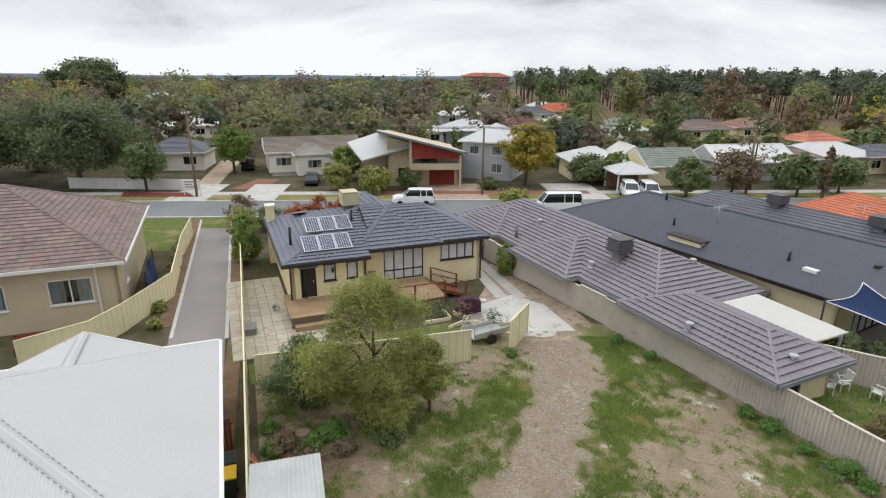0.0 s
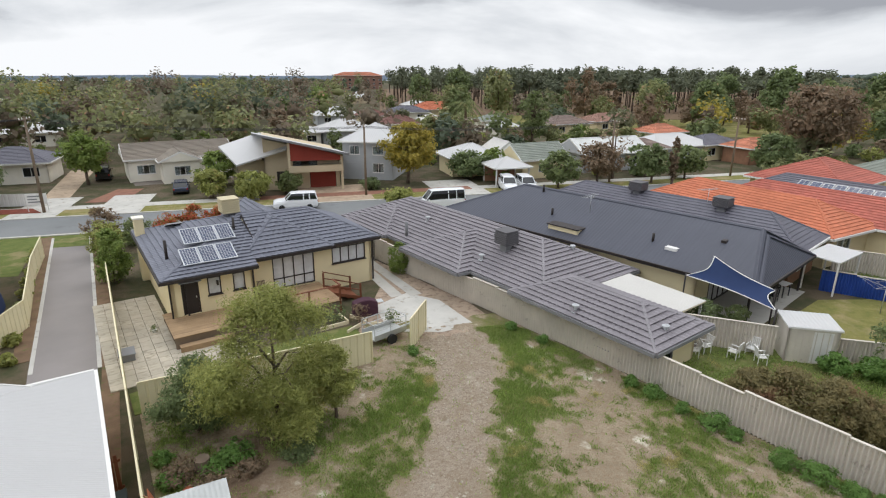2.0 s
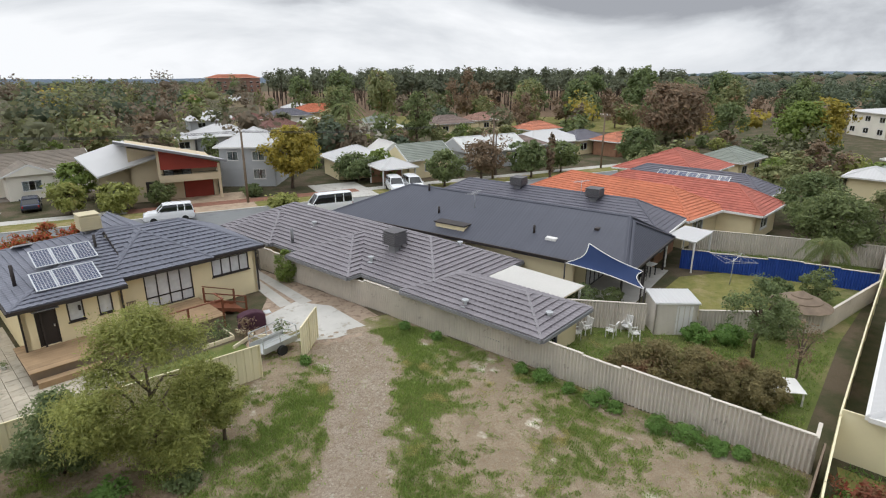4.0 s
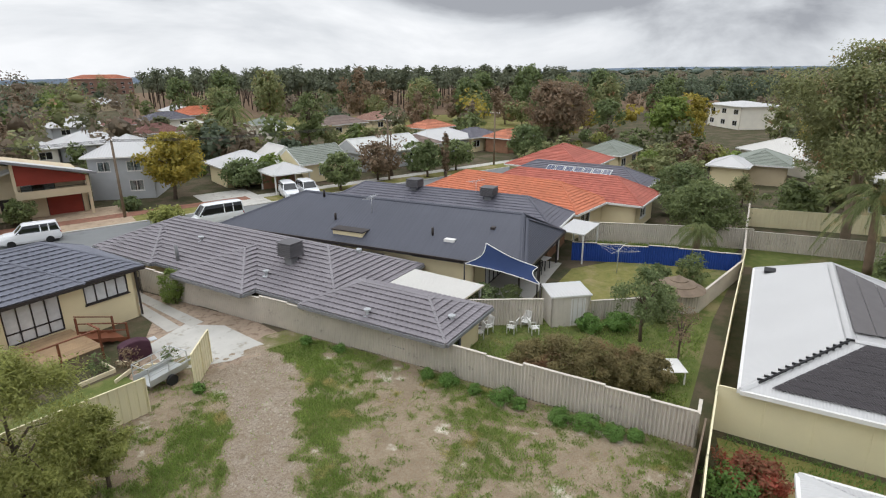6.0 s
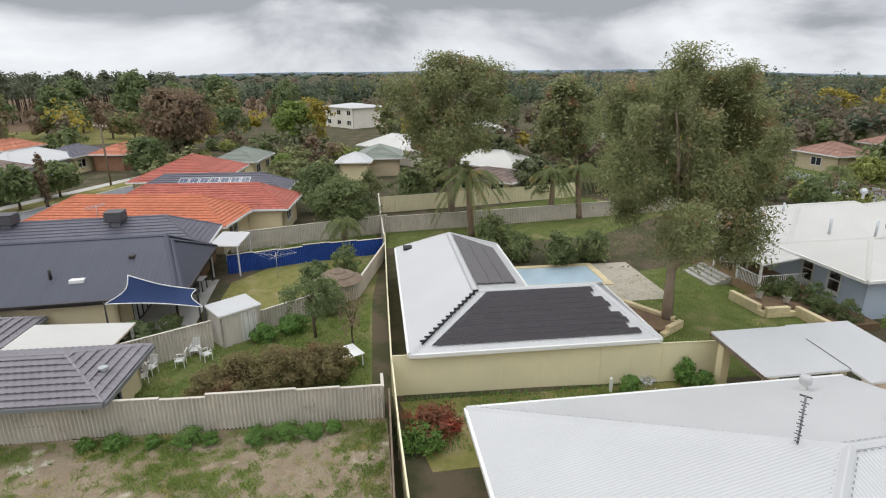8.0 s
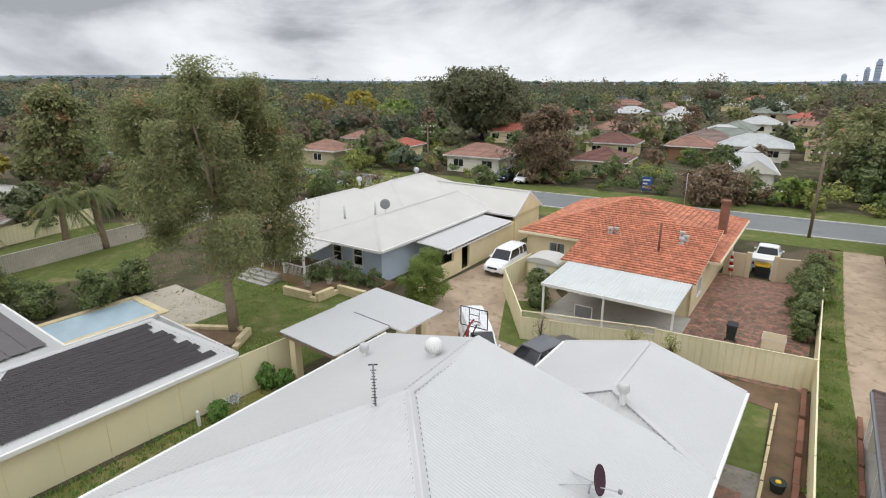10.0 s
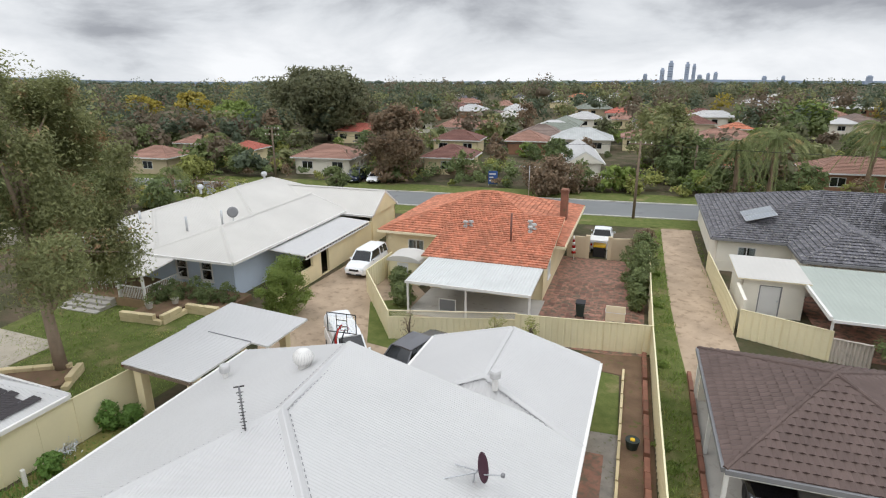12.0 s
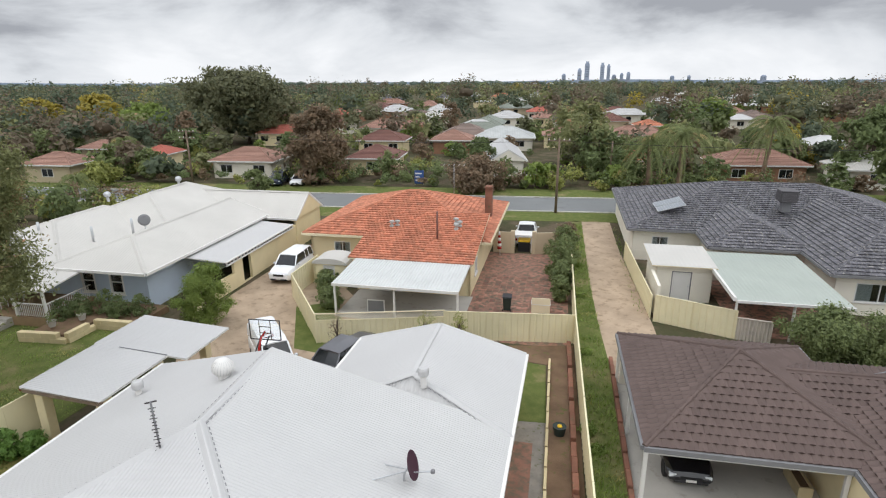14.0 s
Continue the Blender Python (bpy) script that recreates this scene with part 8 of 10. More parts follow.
street_tree(31, -77.5, 6.4, 4.2, "leaf_dark", "dark green tree beside the rear street", 237, "round", 1.2, 160, 36, 0.4)
street_tree(66.5, -39.4, 3.4, 1.9, "leaf_mid", "rounded green bush at the kerb", 238, "round", 0.4, 200, 30, 0.28)
street_tree(88, -28, 3.6, 3.0, "leaf_bush", "spreading olive garden bush", 239, "round", 0.4, 160, 34, 0.34)
street_tree(92, -36, 4.4, 3.0, "leaf_mid", "leafy mid-green garden tree", 240, "round", 0.6, 160, 34, 0.36)
street_tree(106, -50, 6.0, 3.6, "leaf_dark", "dense dark green garden tree", 241, "round", 1.0, 160, 36, 0.42)
palm(84.0, -23.4, 3.2, "low yellow-green palm in a garden", 242, length=2.2)
palm(98.0, -36.0, 6.0, "palm beside a cream house", 243, length=2.6)
street_tree(165, -43, 10, 6.4, "leaf_gold", "broad golden-green leafy tree", 244, "round", 2.4, 180, 50, 0.8)
street_tree(169, -58, 10.5, 6.6, "leaf_gold", "broad golden-green leafy tree", 245, "umbrella", 3, 180, 50, 0.8)
street_tree(146, -60, 8.6, 7.4, "leaf_lime", "broad yellow-green leafy tree", 246, "umbrella", 2.4, 180, 50, 0.7)
street_tree(108, -51, 9.0, 2.6, "leaf_brown", "dark leafy tree beside a pole", 247, "round", 1.4, 160, 36, 0.42)
street_tree(72.5, -56.5, 2.2, 1.6, "leaf_mid", "low rounded green garden bush", 248, "round", 0.3, 160, 24, 0.26)
street_tree(82, -46.5, 2.4, 3.0, "leaf_mid", "low rounded green garden hedge", 249, "round", 0.3, 180, 34, 0.3)


for k, (x, y, h, r, leaf) in enumerate(((59.5, 25.5, 4.2, 2.8, "leaf_mid"), (68.0, 12.5, 5.4, 3.2, "leaf_dome"), (72.0, 26.0, 5.6, 3.4, "leaf_gum"), (75.0, 4.0, 6.0, 3.6, "leaf_gum"), (72.0, -4.0, 5.6, 3.4, "leaf_mid"), (79.0, 20.0, 6.4, 3.8, "leaf_dome"), (62.0, 43.0, 4.2, 3.0, "leaf_gum"))):
    street_tree(x, y, h, r, leaf, "bushy garden tree behind the back fences", 270 + k, "round", 0.4, 220, 40, 0.38)


# ---- farther suburb: copies of a few trees, and woods ----
def far_protos():
    kinds = (("leaf_gum", "loose", "olive gum tree among suburban roofs"), ("leaf_dark", "round", "dark green tree among suburban roofs"), ("leaf_mid", "round", "mid-green tree among suburban roofs"), ("leaf_brown", "loose", "brownish half-bare tree among roofs"), ("leaf_gum", "umbrella", "broad olive gum among suburban roofs"), ("leaf_lime", "round", "bright green tree among suburban roofs"), ("leaf_gold", "round", "golden-green tree among suburban roofs"))
    out = []
    for k, (leaf, shape, label) in enumerate(kinds):
        a = radians(150 + k * 9)
        out.append(tree("tree", 60 * math.cos(a) - 60, 130 + 20 * math.sin(a * 3), 9.5, 4.3, 1.4, leaf, "bark", label, shape, 30, 44, 0.8, 300 + k, trunk=0.24, limbs=0, group="trees of the suburb"))
    return out


def clear_of(x, y, room=0.0):
    """Whether a far tree may stand here: off the streets, the near gardens and the named roofs."""
    a = (x + 7) * FS[0] + (y - 56.2) * FS[1]
    b = -(x + 7) * FS[1] + (y - 56.2) * FS[0]
    if -3 < b < 13:
        return False
    c = -(x - 40) * BS[1] + (y + 49.3) * BS[0]
    if -5 < c < 12:
        return False
    for hx, hy, hr in KEEP_CLEAR + (OPEN_FRONTS if room else []):
        if (x - hx) ** 2 + (y - hy) ** 2 < (hr + room) ** 2:
            return False
    return True


def far_trees():
    protos = far_protos()
    rng = random.Random(7)
    made = 0
    while made < 110:
        yaw = rng.uniform(-182, 44)
        d = 86 + 170 * rng.random() ** 1.3
        x, y = -math.sin(radians(yaw)) * d, math.cos(radians(yaw)) * d
        if not clear_of(x, y, 1.0):
            continue
        if -52 < yaw < -8 and 165 < d:
            continue
        k = rng.choice((0, 0, 1, 1, 2, 3, 3, 4, 4, 5, 6) if yaw > -60 else (0, 1, 1, 2, 2, 3, 4, 5, 6))
        s = rng.uniform(0.5, 1.0) * (0.75 if d < 120 else 1.0)
        copy_thing(protos[k], pose(x, y, 0, 0, 0, rng.uniform(0, 360)) @ Matrix.Diagonal((s * rng.uniform(0.85, 1.25), s * rng.uniform(0.85, 1.25), s, 1)))
        made += 1
    # trees before the pine wood and behind the far lawns
    for _ in range(44):
        yaw, d, s = rng.uniform(-56, -9), rng.uniform(168, 205), rng.uniform(0.7, 1.5)
        copy_thing(protos[rng.choice((0, 1, 1, 2, 3, 4))], pose(-math.sin(radians(yaw)) * d, math.cos(radians(yaw)) * d, 0, 0, 0, rng.uniform(0, 360)) @ Matrix.Diagonal((s, s, s * rng.uniform(0.9, 1.2), 1)))
    for k in range(16):
        x, y = rng.uniform(54, 84), rng.uniform(20, 64)
        if all((x - hx) ** 2 + (y - hy) ** 2 > hr * hr for hx, hy, hr in KEEP_CLEAR[9:]) and not (y < 1.25 * (84 - x) - 6 and x < 58):
            s = rng.uniform(0.35, 0.62)
            copy_thing(protos[rng.choice((0, 1, 2, 3, 4))], pose(x, y, -0.4, 0, 0, rng.uniform(0, 360)) @ Matrix.Diagonal((s * 1.5, s * 1.5, s, 1)))
    for x, y, s in ((62, 32, 0.4), (66, 25, 0.5), (76, 30, 0.6), (64, 46, 0.5), (83, 24, 0.7), (71, 9, 0.5), (78, 4, 0.6), (62, 1, 0.5), (66, -7, 0.6), (74, -12, 0.7), (92, 2, 0.8), (84, -14, 0.7), (99, 28, 0.9)):
        copy_thing(protos[rng.choice((0, 1, 2, 4, 5))], pose(x, y, 0, 0, 0, rng.uniform(0, 360)) @ Matrix.Diagonal((s * 1.1, s * 1.1, s, 1)))


def ball_mesh(fine):
    bm = bmesh.new()
    bmesh.ops.create_icosphere(bm, subdivisions=fine, radius=1.0)
    V = np.array([v.co[:] for v in bm.verts])
    F = np.array([[v.index for v in f.verts] for f in bm.faces])
    bm.free()
    return V, F


def garden_bushes():
    """Bushes of the front gardens along both streets."""
    protos = []
    for k, leaf in enumerate(("leaf_mid", "leaf_dark", "leaf_bush", "leaf_brown", "leaf_lime")):
        protos.append(tree("bush", -70 - 5 * k, 82, 2.6, 1.7, 0.1, leaf, "bark", "rounded leafy bush in a suburban garden", "round", 18, 24, 0.5, 340 + k, trunk=0.06, limbs=0, group="garden bushes", category="bush"))
    rng = random.Random(23)
    made = 0
    while made < 230:
        back = rng.random() < 0.6
        yaw = rng.uniform(-180, -92) if back else rng.uniform(-62, 42)
        d = rng.uniform(66, 135)
        x, y = -math.sin(radians(yaw)) * d, math.cos(radians(yaw)) * d
        if not clear_of(x, y):
            continue
        s = rng.uniform(0.5, 1.5)
        copy_thing(rng.choice(protos), pose(x, y, 0, 0, 0, rng.uniform(0, 360)) @ Matrix.Diagonal((s, s * rng.uniform(0.8, 1.3), s * rng.uniform(0.7, 1.2), 1)))
        made += 1


def woods(name, label, spots, leaf, seed, per, size, trunks=None, low=0.1, lumps=1, flat=1.0):
    """Distant woods: crowns of several uneven lumps with ragged sprays, in one mesh."""
    rng = np.random.RandomState(seed)
    BV, BF = ball_mesh(1)
    VV, FF, LV = [], [], []
    TV, TF = [], []
    base = 0
    for x, y, h, r in spots:
        z0 = land_z(x, y)
        half = h * (1 - low) * 0.5
        centre = np.array([x, y, z0 + h * low + half])
        k1, k2 = rng.normal(size=(2, 3)) * 2.6
        lump = 0.86 + 0.16 * np.sin(BV @ k1 + rng.rand() * 6) + 0.16 * np.sin(BV @ k2 * 1.7 + rng.rand() * 6) + rng.normal(size=len(BV)) * 0.1
        P = BV * lump[:, None] * np.array([r, r, half])
        VV.append(centre + P * (0.3 if lumps > 1 else 0.84))
        FF.append(BF + base)
        base += len(BV)
        m = per // lumps
        for q in range(lumps if per else 0):
            mid, rr, hh = centre, r, half
            if lumps > 1:
                a, o, f = rng.uniform(0, 6.28), r * rng.uniform(0.2, 0.66), rng.uniform(0.36, 0.62)
                rr, hh = r * f, half * f
                mid = centre + [o * math.cos(a), o * math.sin(a), half * rng.uniform(-0.55, 1.0) * (1 - f)]
                if q == 0:
                    mid = np.array([x, y, z0 + h - hh])
            D = rng.normal(size=(m, 3))
            D /= np.linalg.norm(D, axis=1, keepdims=True) + 1e-9
            D *= rng.rand(m, 1) ** 0.4
            C = mid + D * np.array([rr, rr, hh])
            LV.append(leaf_quads(rng, C, size, 0.7, centre)[0])
        if trunks:
            k = len(TV)
            w = 0.22
            TV += [(x - w, y, z0), (x + w, y, z0), (x + w * 0.4, y, z0 + h * 0.8), (x - w * 0.4, y, z0 + h * 0.8), (x, y - w, z0), (x, y + w, z0), (x, y + w * 0.4, z0 + h * 0.8), (x, y - w * 0.4, z0 + h * 0.8)]
            TF += [(k, k + 1, k + 2, k + 3), (k + 4, k + 5, k + 6, k + 7)]
    me = bpy.data.meshes.new(name)
    V = np.concatenate(VV)
    L = np.concatenate(LV) if LV else np.zeros((0, 3))
    faces = [tuple(f) for f in np.concatenate(FF).tolist()] + [tuple(f) for f in (np.arange(len(L)).reshape(-1, 4) + len(V)).tolist()]
    me.from_pydata(np.concatenate([V, L]).tolist(), [], faces)
    me.materials.append(M[leaf])
    me.polygons.foreach_set("use_smooth", [True] * len(me.polygons))
    tagged(new(name, me), label, "woods", kind="stuff")
    if trunks:
        me = mesh_np(name + "_trunks", np.array(TV, float), np.array(TF))
        me.materials.append(M[trunks])
        tagged(new(name + "_trunks", me), "slender dark trunks of the pine wood", "tree trunks", kind="stuff")


def far_woods():
    rng = random.Random(5)
    place = lambda yaw, d: (-math.sin(radians(yaw)) * d, math.cos(radians(yaw)) * d)
    # pines: tall bare trunks under dark flat crowns
    pines = []
    for _ in range(560):
        yaw = rng.uniform(-46, -7)
        d = 200 + 200 * rng.random() + 50 * max(0.0, abs(yaw + 27) / 20 - 0.3)
        pines.append((*place(yaw, d), rng.choice((rng.uniform(10, 13.5), rng.uniform(13, 17))), rng.uniform(3.0, 5.2)))
    woods("pine_wood", "dense dark pine wood beyond the park", pines, "leaf_pine", 61, 130, 1.2, "dark_bark", 0.42, 3)
    # gums and garden trees between the houses, thickest beyond the front street's left end and far to the right
    kinds = ("leaf_far_dark", "leaf_far_olive", "leaf_far_brown", "leaf_gum", "leaf_mid", "leaf_gold")
    groups = {k: [] for k in kinds}
    tries = 0
    while tries < 5200:
        tries += 1
        yaw = rng.uniform(-182, 46)
        left, park, south = yaw > -5, -60 < yaw <= -5, yaw <= -60
        d = (92 if left else 88) + 330 * rng.random() ** 1.15
        if park and (d > 168 or rng.random() < 0.45):
            continue
        x, y = place(yaw, d)
        if not clear_of(x, y, 2.2 if d > 130 else 1.2):
            continue
        big = 1.0 if d > 150 or left else 0.7
        h = rng.uniform(5.0, 11.5) * big * (1.12 if south and d > 170 else 1.0) * (1.12 if left else 1.0) * (1.25 if rng.random() < 0.12 and d > 150 else 1.0)
        mix = (2, 3, 4, 4, 1, 1) if left else (3, 5, 5, 3, 2, 1)
        if sum(len(g) for g in groups.values()) < 820:
            groups[rng.choices(kinds, mix)[0]].append((x, y, h, h * rng.uniform(0.42, 0.72)))
    # taller, closed canopy beyond the rear street
    for _ in range(520):
        yaw = rng.uniform(-181, -96)
        thick = 1.0 if yaw > -133 else 0.62
        d = rng.uniform(132, 400) if thick == 1.0 else rng.uniform(150, 400)
        x, y = place(yaw, d)
        if clear_of(x, y, 0.0 if thick == 1.0 else 2.0) and rng.random() < thick:
            h = rng.uniform(8.0, 13.5) * (1.0 if d > 180 else 0.8) * (1.22 if rng.random() < 0.12 else 1.0)
            groups[rng.choices(kinds[:4], (6, 5, 2, 2))[0]].append((x, y, h, h * rng.uniform(0.5, 0.8)))
    for k, leaf in enumerate(kinds):
        woods("suburb_trees", "suburban treetops crowding between the houses", groups[leaf], leaf, 70 + k, 205, 1.0, None, 0.05, 5)
    # dark belt behind the pool side and the rear street
    belt = []
    for _ in range(420):
        yaw = rng.choice((rng.uniform(-80, -46), rng.uniform(-132, -80)))
        d = rng.uniform(215, 430)
        if clear_of(*place(yaw, d)):
            belt.append((*place(yaw, d), rng.uniform(7, 12.5), rng.uniform(3.6, 6.4)))
    woods("suburb_trees", "dark belt of trees beyond the gardens", belt, "leaf_far_dark", 81, 120, 1.2, None, 0.06, 3)
    for k, leaf in enumerate(("leaf_far_dark", "leaf_far_olive", "leaf_far_brown", "leaf_far_dark")):
        spots = []
        for _ in range(330):
            yaw = rng.uniform(-185, 46)
            d = 400 + 1000 * rng.random() ** 1.4
            spots.append((*place(yaw, d), rng.uniform(6.5, 12) * (1.3 if rng.random() < 0.14 else 1.0), rng.uniform(4.0, 7.0) * (1 + max(0, d - 450) / 800)))
        woods("far_woods", "distant tree-covered suburb reaching the horizon", spots, leaf, 90 + k, 40, 2.0, None, 0.06, 2)
    ridge = []
    for _ in range(900):
        yaw = rng.uniform(-185, 46)
        d = rng.uniform(1100, 3600)
        ridge.append((*place(yaw, d), rng.choice((rng.uniform(8, 14), rng.uniform(13, 20))), rng.uniform(9, 26)))
    woods("far_woods", "dark line of distant trees greyed with painted haze", ridge, "leaf_horizon", 89, 0, 5.0)


def street_hedges():
    """Loose hedges and shrubs in the front gardens across the rear street."""
    rng = random.Random(41)
    for k, leaf in enumerate(("leaf_mid", "leaf_dark", "leaf_bush", "leaf_brown")):
        spots = []
        while len(spots) < 44:
            along, across = rng.uniform(-66, 44), 12.4 + 18 * rng.random() ** 1.4
            x, y = bs(along, across)
            if not clear_of(x, y):
                continue
            h = rng.uniform(0.9, 3.2)
            spots.append((x, y, h, h * rng.uniform(0.5, 0.95)))
        for _ in range(7):
            h = rng.uniform(1.8, 3.6)
            spots.append((*bs(rng.uniform(-64, -36), rng.uniform(-8, -1.4)), h, h * rng.uniform(0.6, 0.9)))
        woods("garden_hedges", "loose hedges and shrubs filling the front gardens", spots, leaf, 140 + k, 180, 0.33, None, 0.02, 4)


filler_houses()
far_trees()
street_hedges()
far_woods()

garden_bushes()

# ---- vehicles ----
def loft(name, sections, material, parent, label=""):
    """A closed skin through cross-sections: (x, half width, z low, z high, shoulder inset)."""
    verts, faces = [], []
    for x, w, z0, z1, inset in sections:
        verts += [(x, -w * 0.92, z0), (x, -w, z0 + (z1 - z0) * 0.25), (x, -w, z0 + (z1 - z0) * 0.7), (x, -w + inset, z1), (x, 0, z1 + 0.03), (x, w - inset, z1), (x, w, z0 + (z1 - z0) * 0.7), (x, w, z0 + (z1 - z0) * 0.25), (x, w * 0.92, z0)]
    m = 9
    for i in range(len(sections) - 1):
        for k in range(m):
            a, b = i * m + k, i * m + (k + 1) % m
            faces.append((a, b, b + m, a + m))
    faces += [tuple(range(m))[::-1], tuple((len(sections) - 1) * m + k for k in range(m))]
    return link_mesh(name, verts, faces, material, parent, label)


def vehicle(name, x, y, rot, kind, paint, label):
    """A parked vehicle: body, glasshouse, roof, pillars, wheels, lamps and bumpers."""
    L, W, H, belt, hood, cowl, wind, rear, tail = {
        "van": (5.1, 1.75, 2.15, 1.15, 0.95, 1.95, 1.25, -2.42, -2.5),
        "panel_van": (4.6, 1.7, 2.0, 1.1, 0.92, 1.85, 1.2, -2.18, -2.26),
        "suv": (4.7, 1.85, 1.85, 1.12, 1.05, 1.1, 0.45, -2.1, -2.28),
        "wagon": (4.7, 1.8, 1.5, 0.92, 0.85, 0.95, 0.1, -1.7, -2.2),
        "hatch": (4.2, 1.75, 1.5, 0.92, 0.85, 1.0, 0.25, -1.55, -2.0),
        "ute": (5.1, 1.85, 1.8, 1.1, 1.02, 1.3, 0.7, -0.3, -0.5),
    }[kind]
    h = W / 2
    v = thing(name, x, y, rot, label, "vehicle", group="parked vehicles")
    f = L / 2
    loft("body", [(-f, h * 0.88, 0.42, belt - 0.12, 0.06), (-f + 0.18, h * 0.97, 0.3, belt - 0.02, 0.05), (-f * 0.5, h, 0.26, belt, 0.04), (cowl * 0.5, h, 0.26, belt, 0.04), (cowl, h, 0.26, belt - 0.02, 0.06), (f * 0.8, h * 0.97, 0.28, hood, 0.12), (f - 0.12, h * 0.9, 0.34, hood - 0.12, 0.14), (f, h * 0.78, 0.42, hood - 0.28, 0.12)], M[paint], v)
    loft("glasshouse", [(tail + 0.02, h * 0.9, belt - 0.06, belt, 0.04), (rear, h * 0.86, belt - 0.06, H - 0.1, 0.12), (wind, h * 0.86, belt - 0.06, H - 0.1, 0.12), (cowl - 0.04, h * 0.9, belt - 0.06, belt + 0.01, 0.06)], M["dark_glass"], v, "tinted glass")
    loft("roof", [(rear - 0.05, h * 0.74, H - 0.1, H - 0.03, 0.1), (rear * 0.4, h * 0.78, H - 0.1, H, 0.1), (wind * 0.6, h * 0.78, H - 0.1, H, 0.1), (wind + 0.05, h * 0.74, H - 0.1, H - 0.05, 0.1)], M[paint], v)
    if kind == "panel_van":
        loft("cargo_body", [(tail, h * 0.93, belt - 0.06, H - 0.22, 0.05), (rear + 0.1, h * 0.93, belt - 0.06, H - 0.05, 0.12), (0.3, h * 0.93, belt - 0.06, H - 0.05, 0.12), (0.5, h * 0.9, belt - 0.06, H - 0.06, 0.12)], M[paint], v)
    for s in (-1, 1):
        spots = [(rear, tail), (wind, cowl)]
        for top, low in spots:
            bar("pillar", v, M[paint], (top, s * h * 0.75, H - 0.09), (low, s * h * 0.9, belt), 0.08, 0.06)
        for mid in ((rear + wind) * 0.5, (rear * 0.75 + wind * 0.25)) if kind in ("van", "suv", "wagon") else ((rear + wind) * 0.5,):
            bar("pillar", v, M[paint], (mid, s * h * 0.77, H - 0.09), (mid, s * h * 0.93, belt), 0.09, 0.05)
        for wx in (-f * 0.6, f * 0.62):
            wh = turned("tyre", v, M["tyre"], [(0.20, -0.1), (0.32, -0.1), (0.335, -0.04), (0.335, 0.04), (0.32, 0.1), (0.20, 0.1)], (0, 0, 0), 18)
            wh.matrix_basis = pose(wx, s * (h - 0.1), 0.335, 90, 0, 0)
            rm = turned("rim", wh, M["rim"], [(0.02, -0.08), (0.2, -0.07), (0.2, 0.07), (0.02, 0.08)], (0, 0, 0), 14)
        boxes("headlight", v, M["lamp_lens"], (f - 0.22, f - 0.03, s * h * 0.72 - 0.16, s * h * 0.72 + 0.12, hood - 0.34, hood - 0.18), bevel=0.03)
        boxes("tail_light", v, M["tail_lens"], (-f - 0.01, -f + 0.1, s * h * 0.8 - 0.08, s * h * 0.8 + 0.08, belt - 0.35, belt - 0.1), bevel=0.02)
        boxes("mirror", v, M[paint], (cowl - 0.35, cowl - 0.2, s * (h + 0.1) - 0.08, s * (h + 0.1) + 0.08, belt, belt + 0.14), bevel=0.03)
    boxes("bumper", v, M["black_plastic"], (f - 0.1, f + 0.04, -h * 0.7, h * 0.7, 0.34, 0.46), bevel=0.02)
    boxes("bumper", v, M["black_plastic"], (-f - 0.04, -f + 0.08, -h * 0.8, h * 0.8, 0.36, 0.5), bevel=0.02)
    boxes("grille", v, M["black_plastic"], (f - 0.06, f + 0.02, -h * 0.45, h * 0.45, hood - 0.4, hood - 0.24))
    boxes("number_plate", v, M["white_paint"], (f + 0.035, f + 0.05, -0.19, 0.19, 0.42, 0.53))
    if kind == "ute":
        boxes("tray", v, M["white_paint"], (-f, -0.55, -h, h, 0.9, 1.0), (-f, -0.55, -h, -h + 0.05, 1.0, 1.3), (-f, -0.55, h - 0.05, h, 1.0, 1.3))
    return v


vehicle("van", 12.2, 58.9, 186, "van", "car_white", "white high-roof passenger van parked at the kerb")
vehicle("four_wheel_drive", 36.7, -23.4, 119, "suv", "car_white", "white four-wheel drive parked on the gravel drive")
vehicle("van", 25.2, -13.85, 159, "panel_van", "car_white", "white panel van parked behind the carport")
vehicle("car", 22.3, -16.9, -78, "wagon", "car_grey", "dark grey station wagon parked beside the white roof")
vehicle("car", *local(*Q0, 2.05, 3.3), 119, "hatch", "car_black", "black hatchback parked in the tiled carport")
vehicle("car", 70.8, -45.6, 128, "suv", "car_blue", "dark blue car parked across the rear street")
vehicle("car", 68.4, -47.4, 128, "wagon", "car_white", "white car parked across the rear street")
vehicle("car", 44.2, -71.2, 125, "hatch", "car_white", "white car parked in a drive")
vehicle("ute", *local(*O0, 2.75, 15.4), -62, "ute", "car_white", "white utility parked behind the courtyard")
vehicle("car", -3.4, 61.6, 184, "suv", "car_white", "white car parked at the kerb")
vehicle("four_wheel_drive", 22.5, 66.6, 262, "suv", "car_white", "white four-wheel drive in front of a carport")
vehicle("four_wheel_drive", 24.8, 66.3, 266, "suv", "car_white", "white four-wheel drive in front of a carport")
vehicle("car", -17.4, 73.4, 100, "wagon", "car_blue", "dark blue car parked before the cottage")
vehicle("car", -29.4, 84.0, 105, "suv", "car_black", "dark car in an open carport")


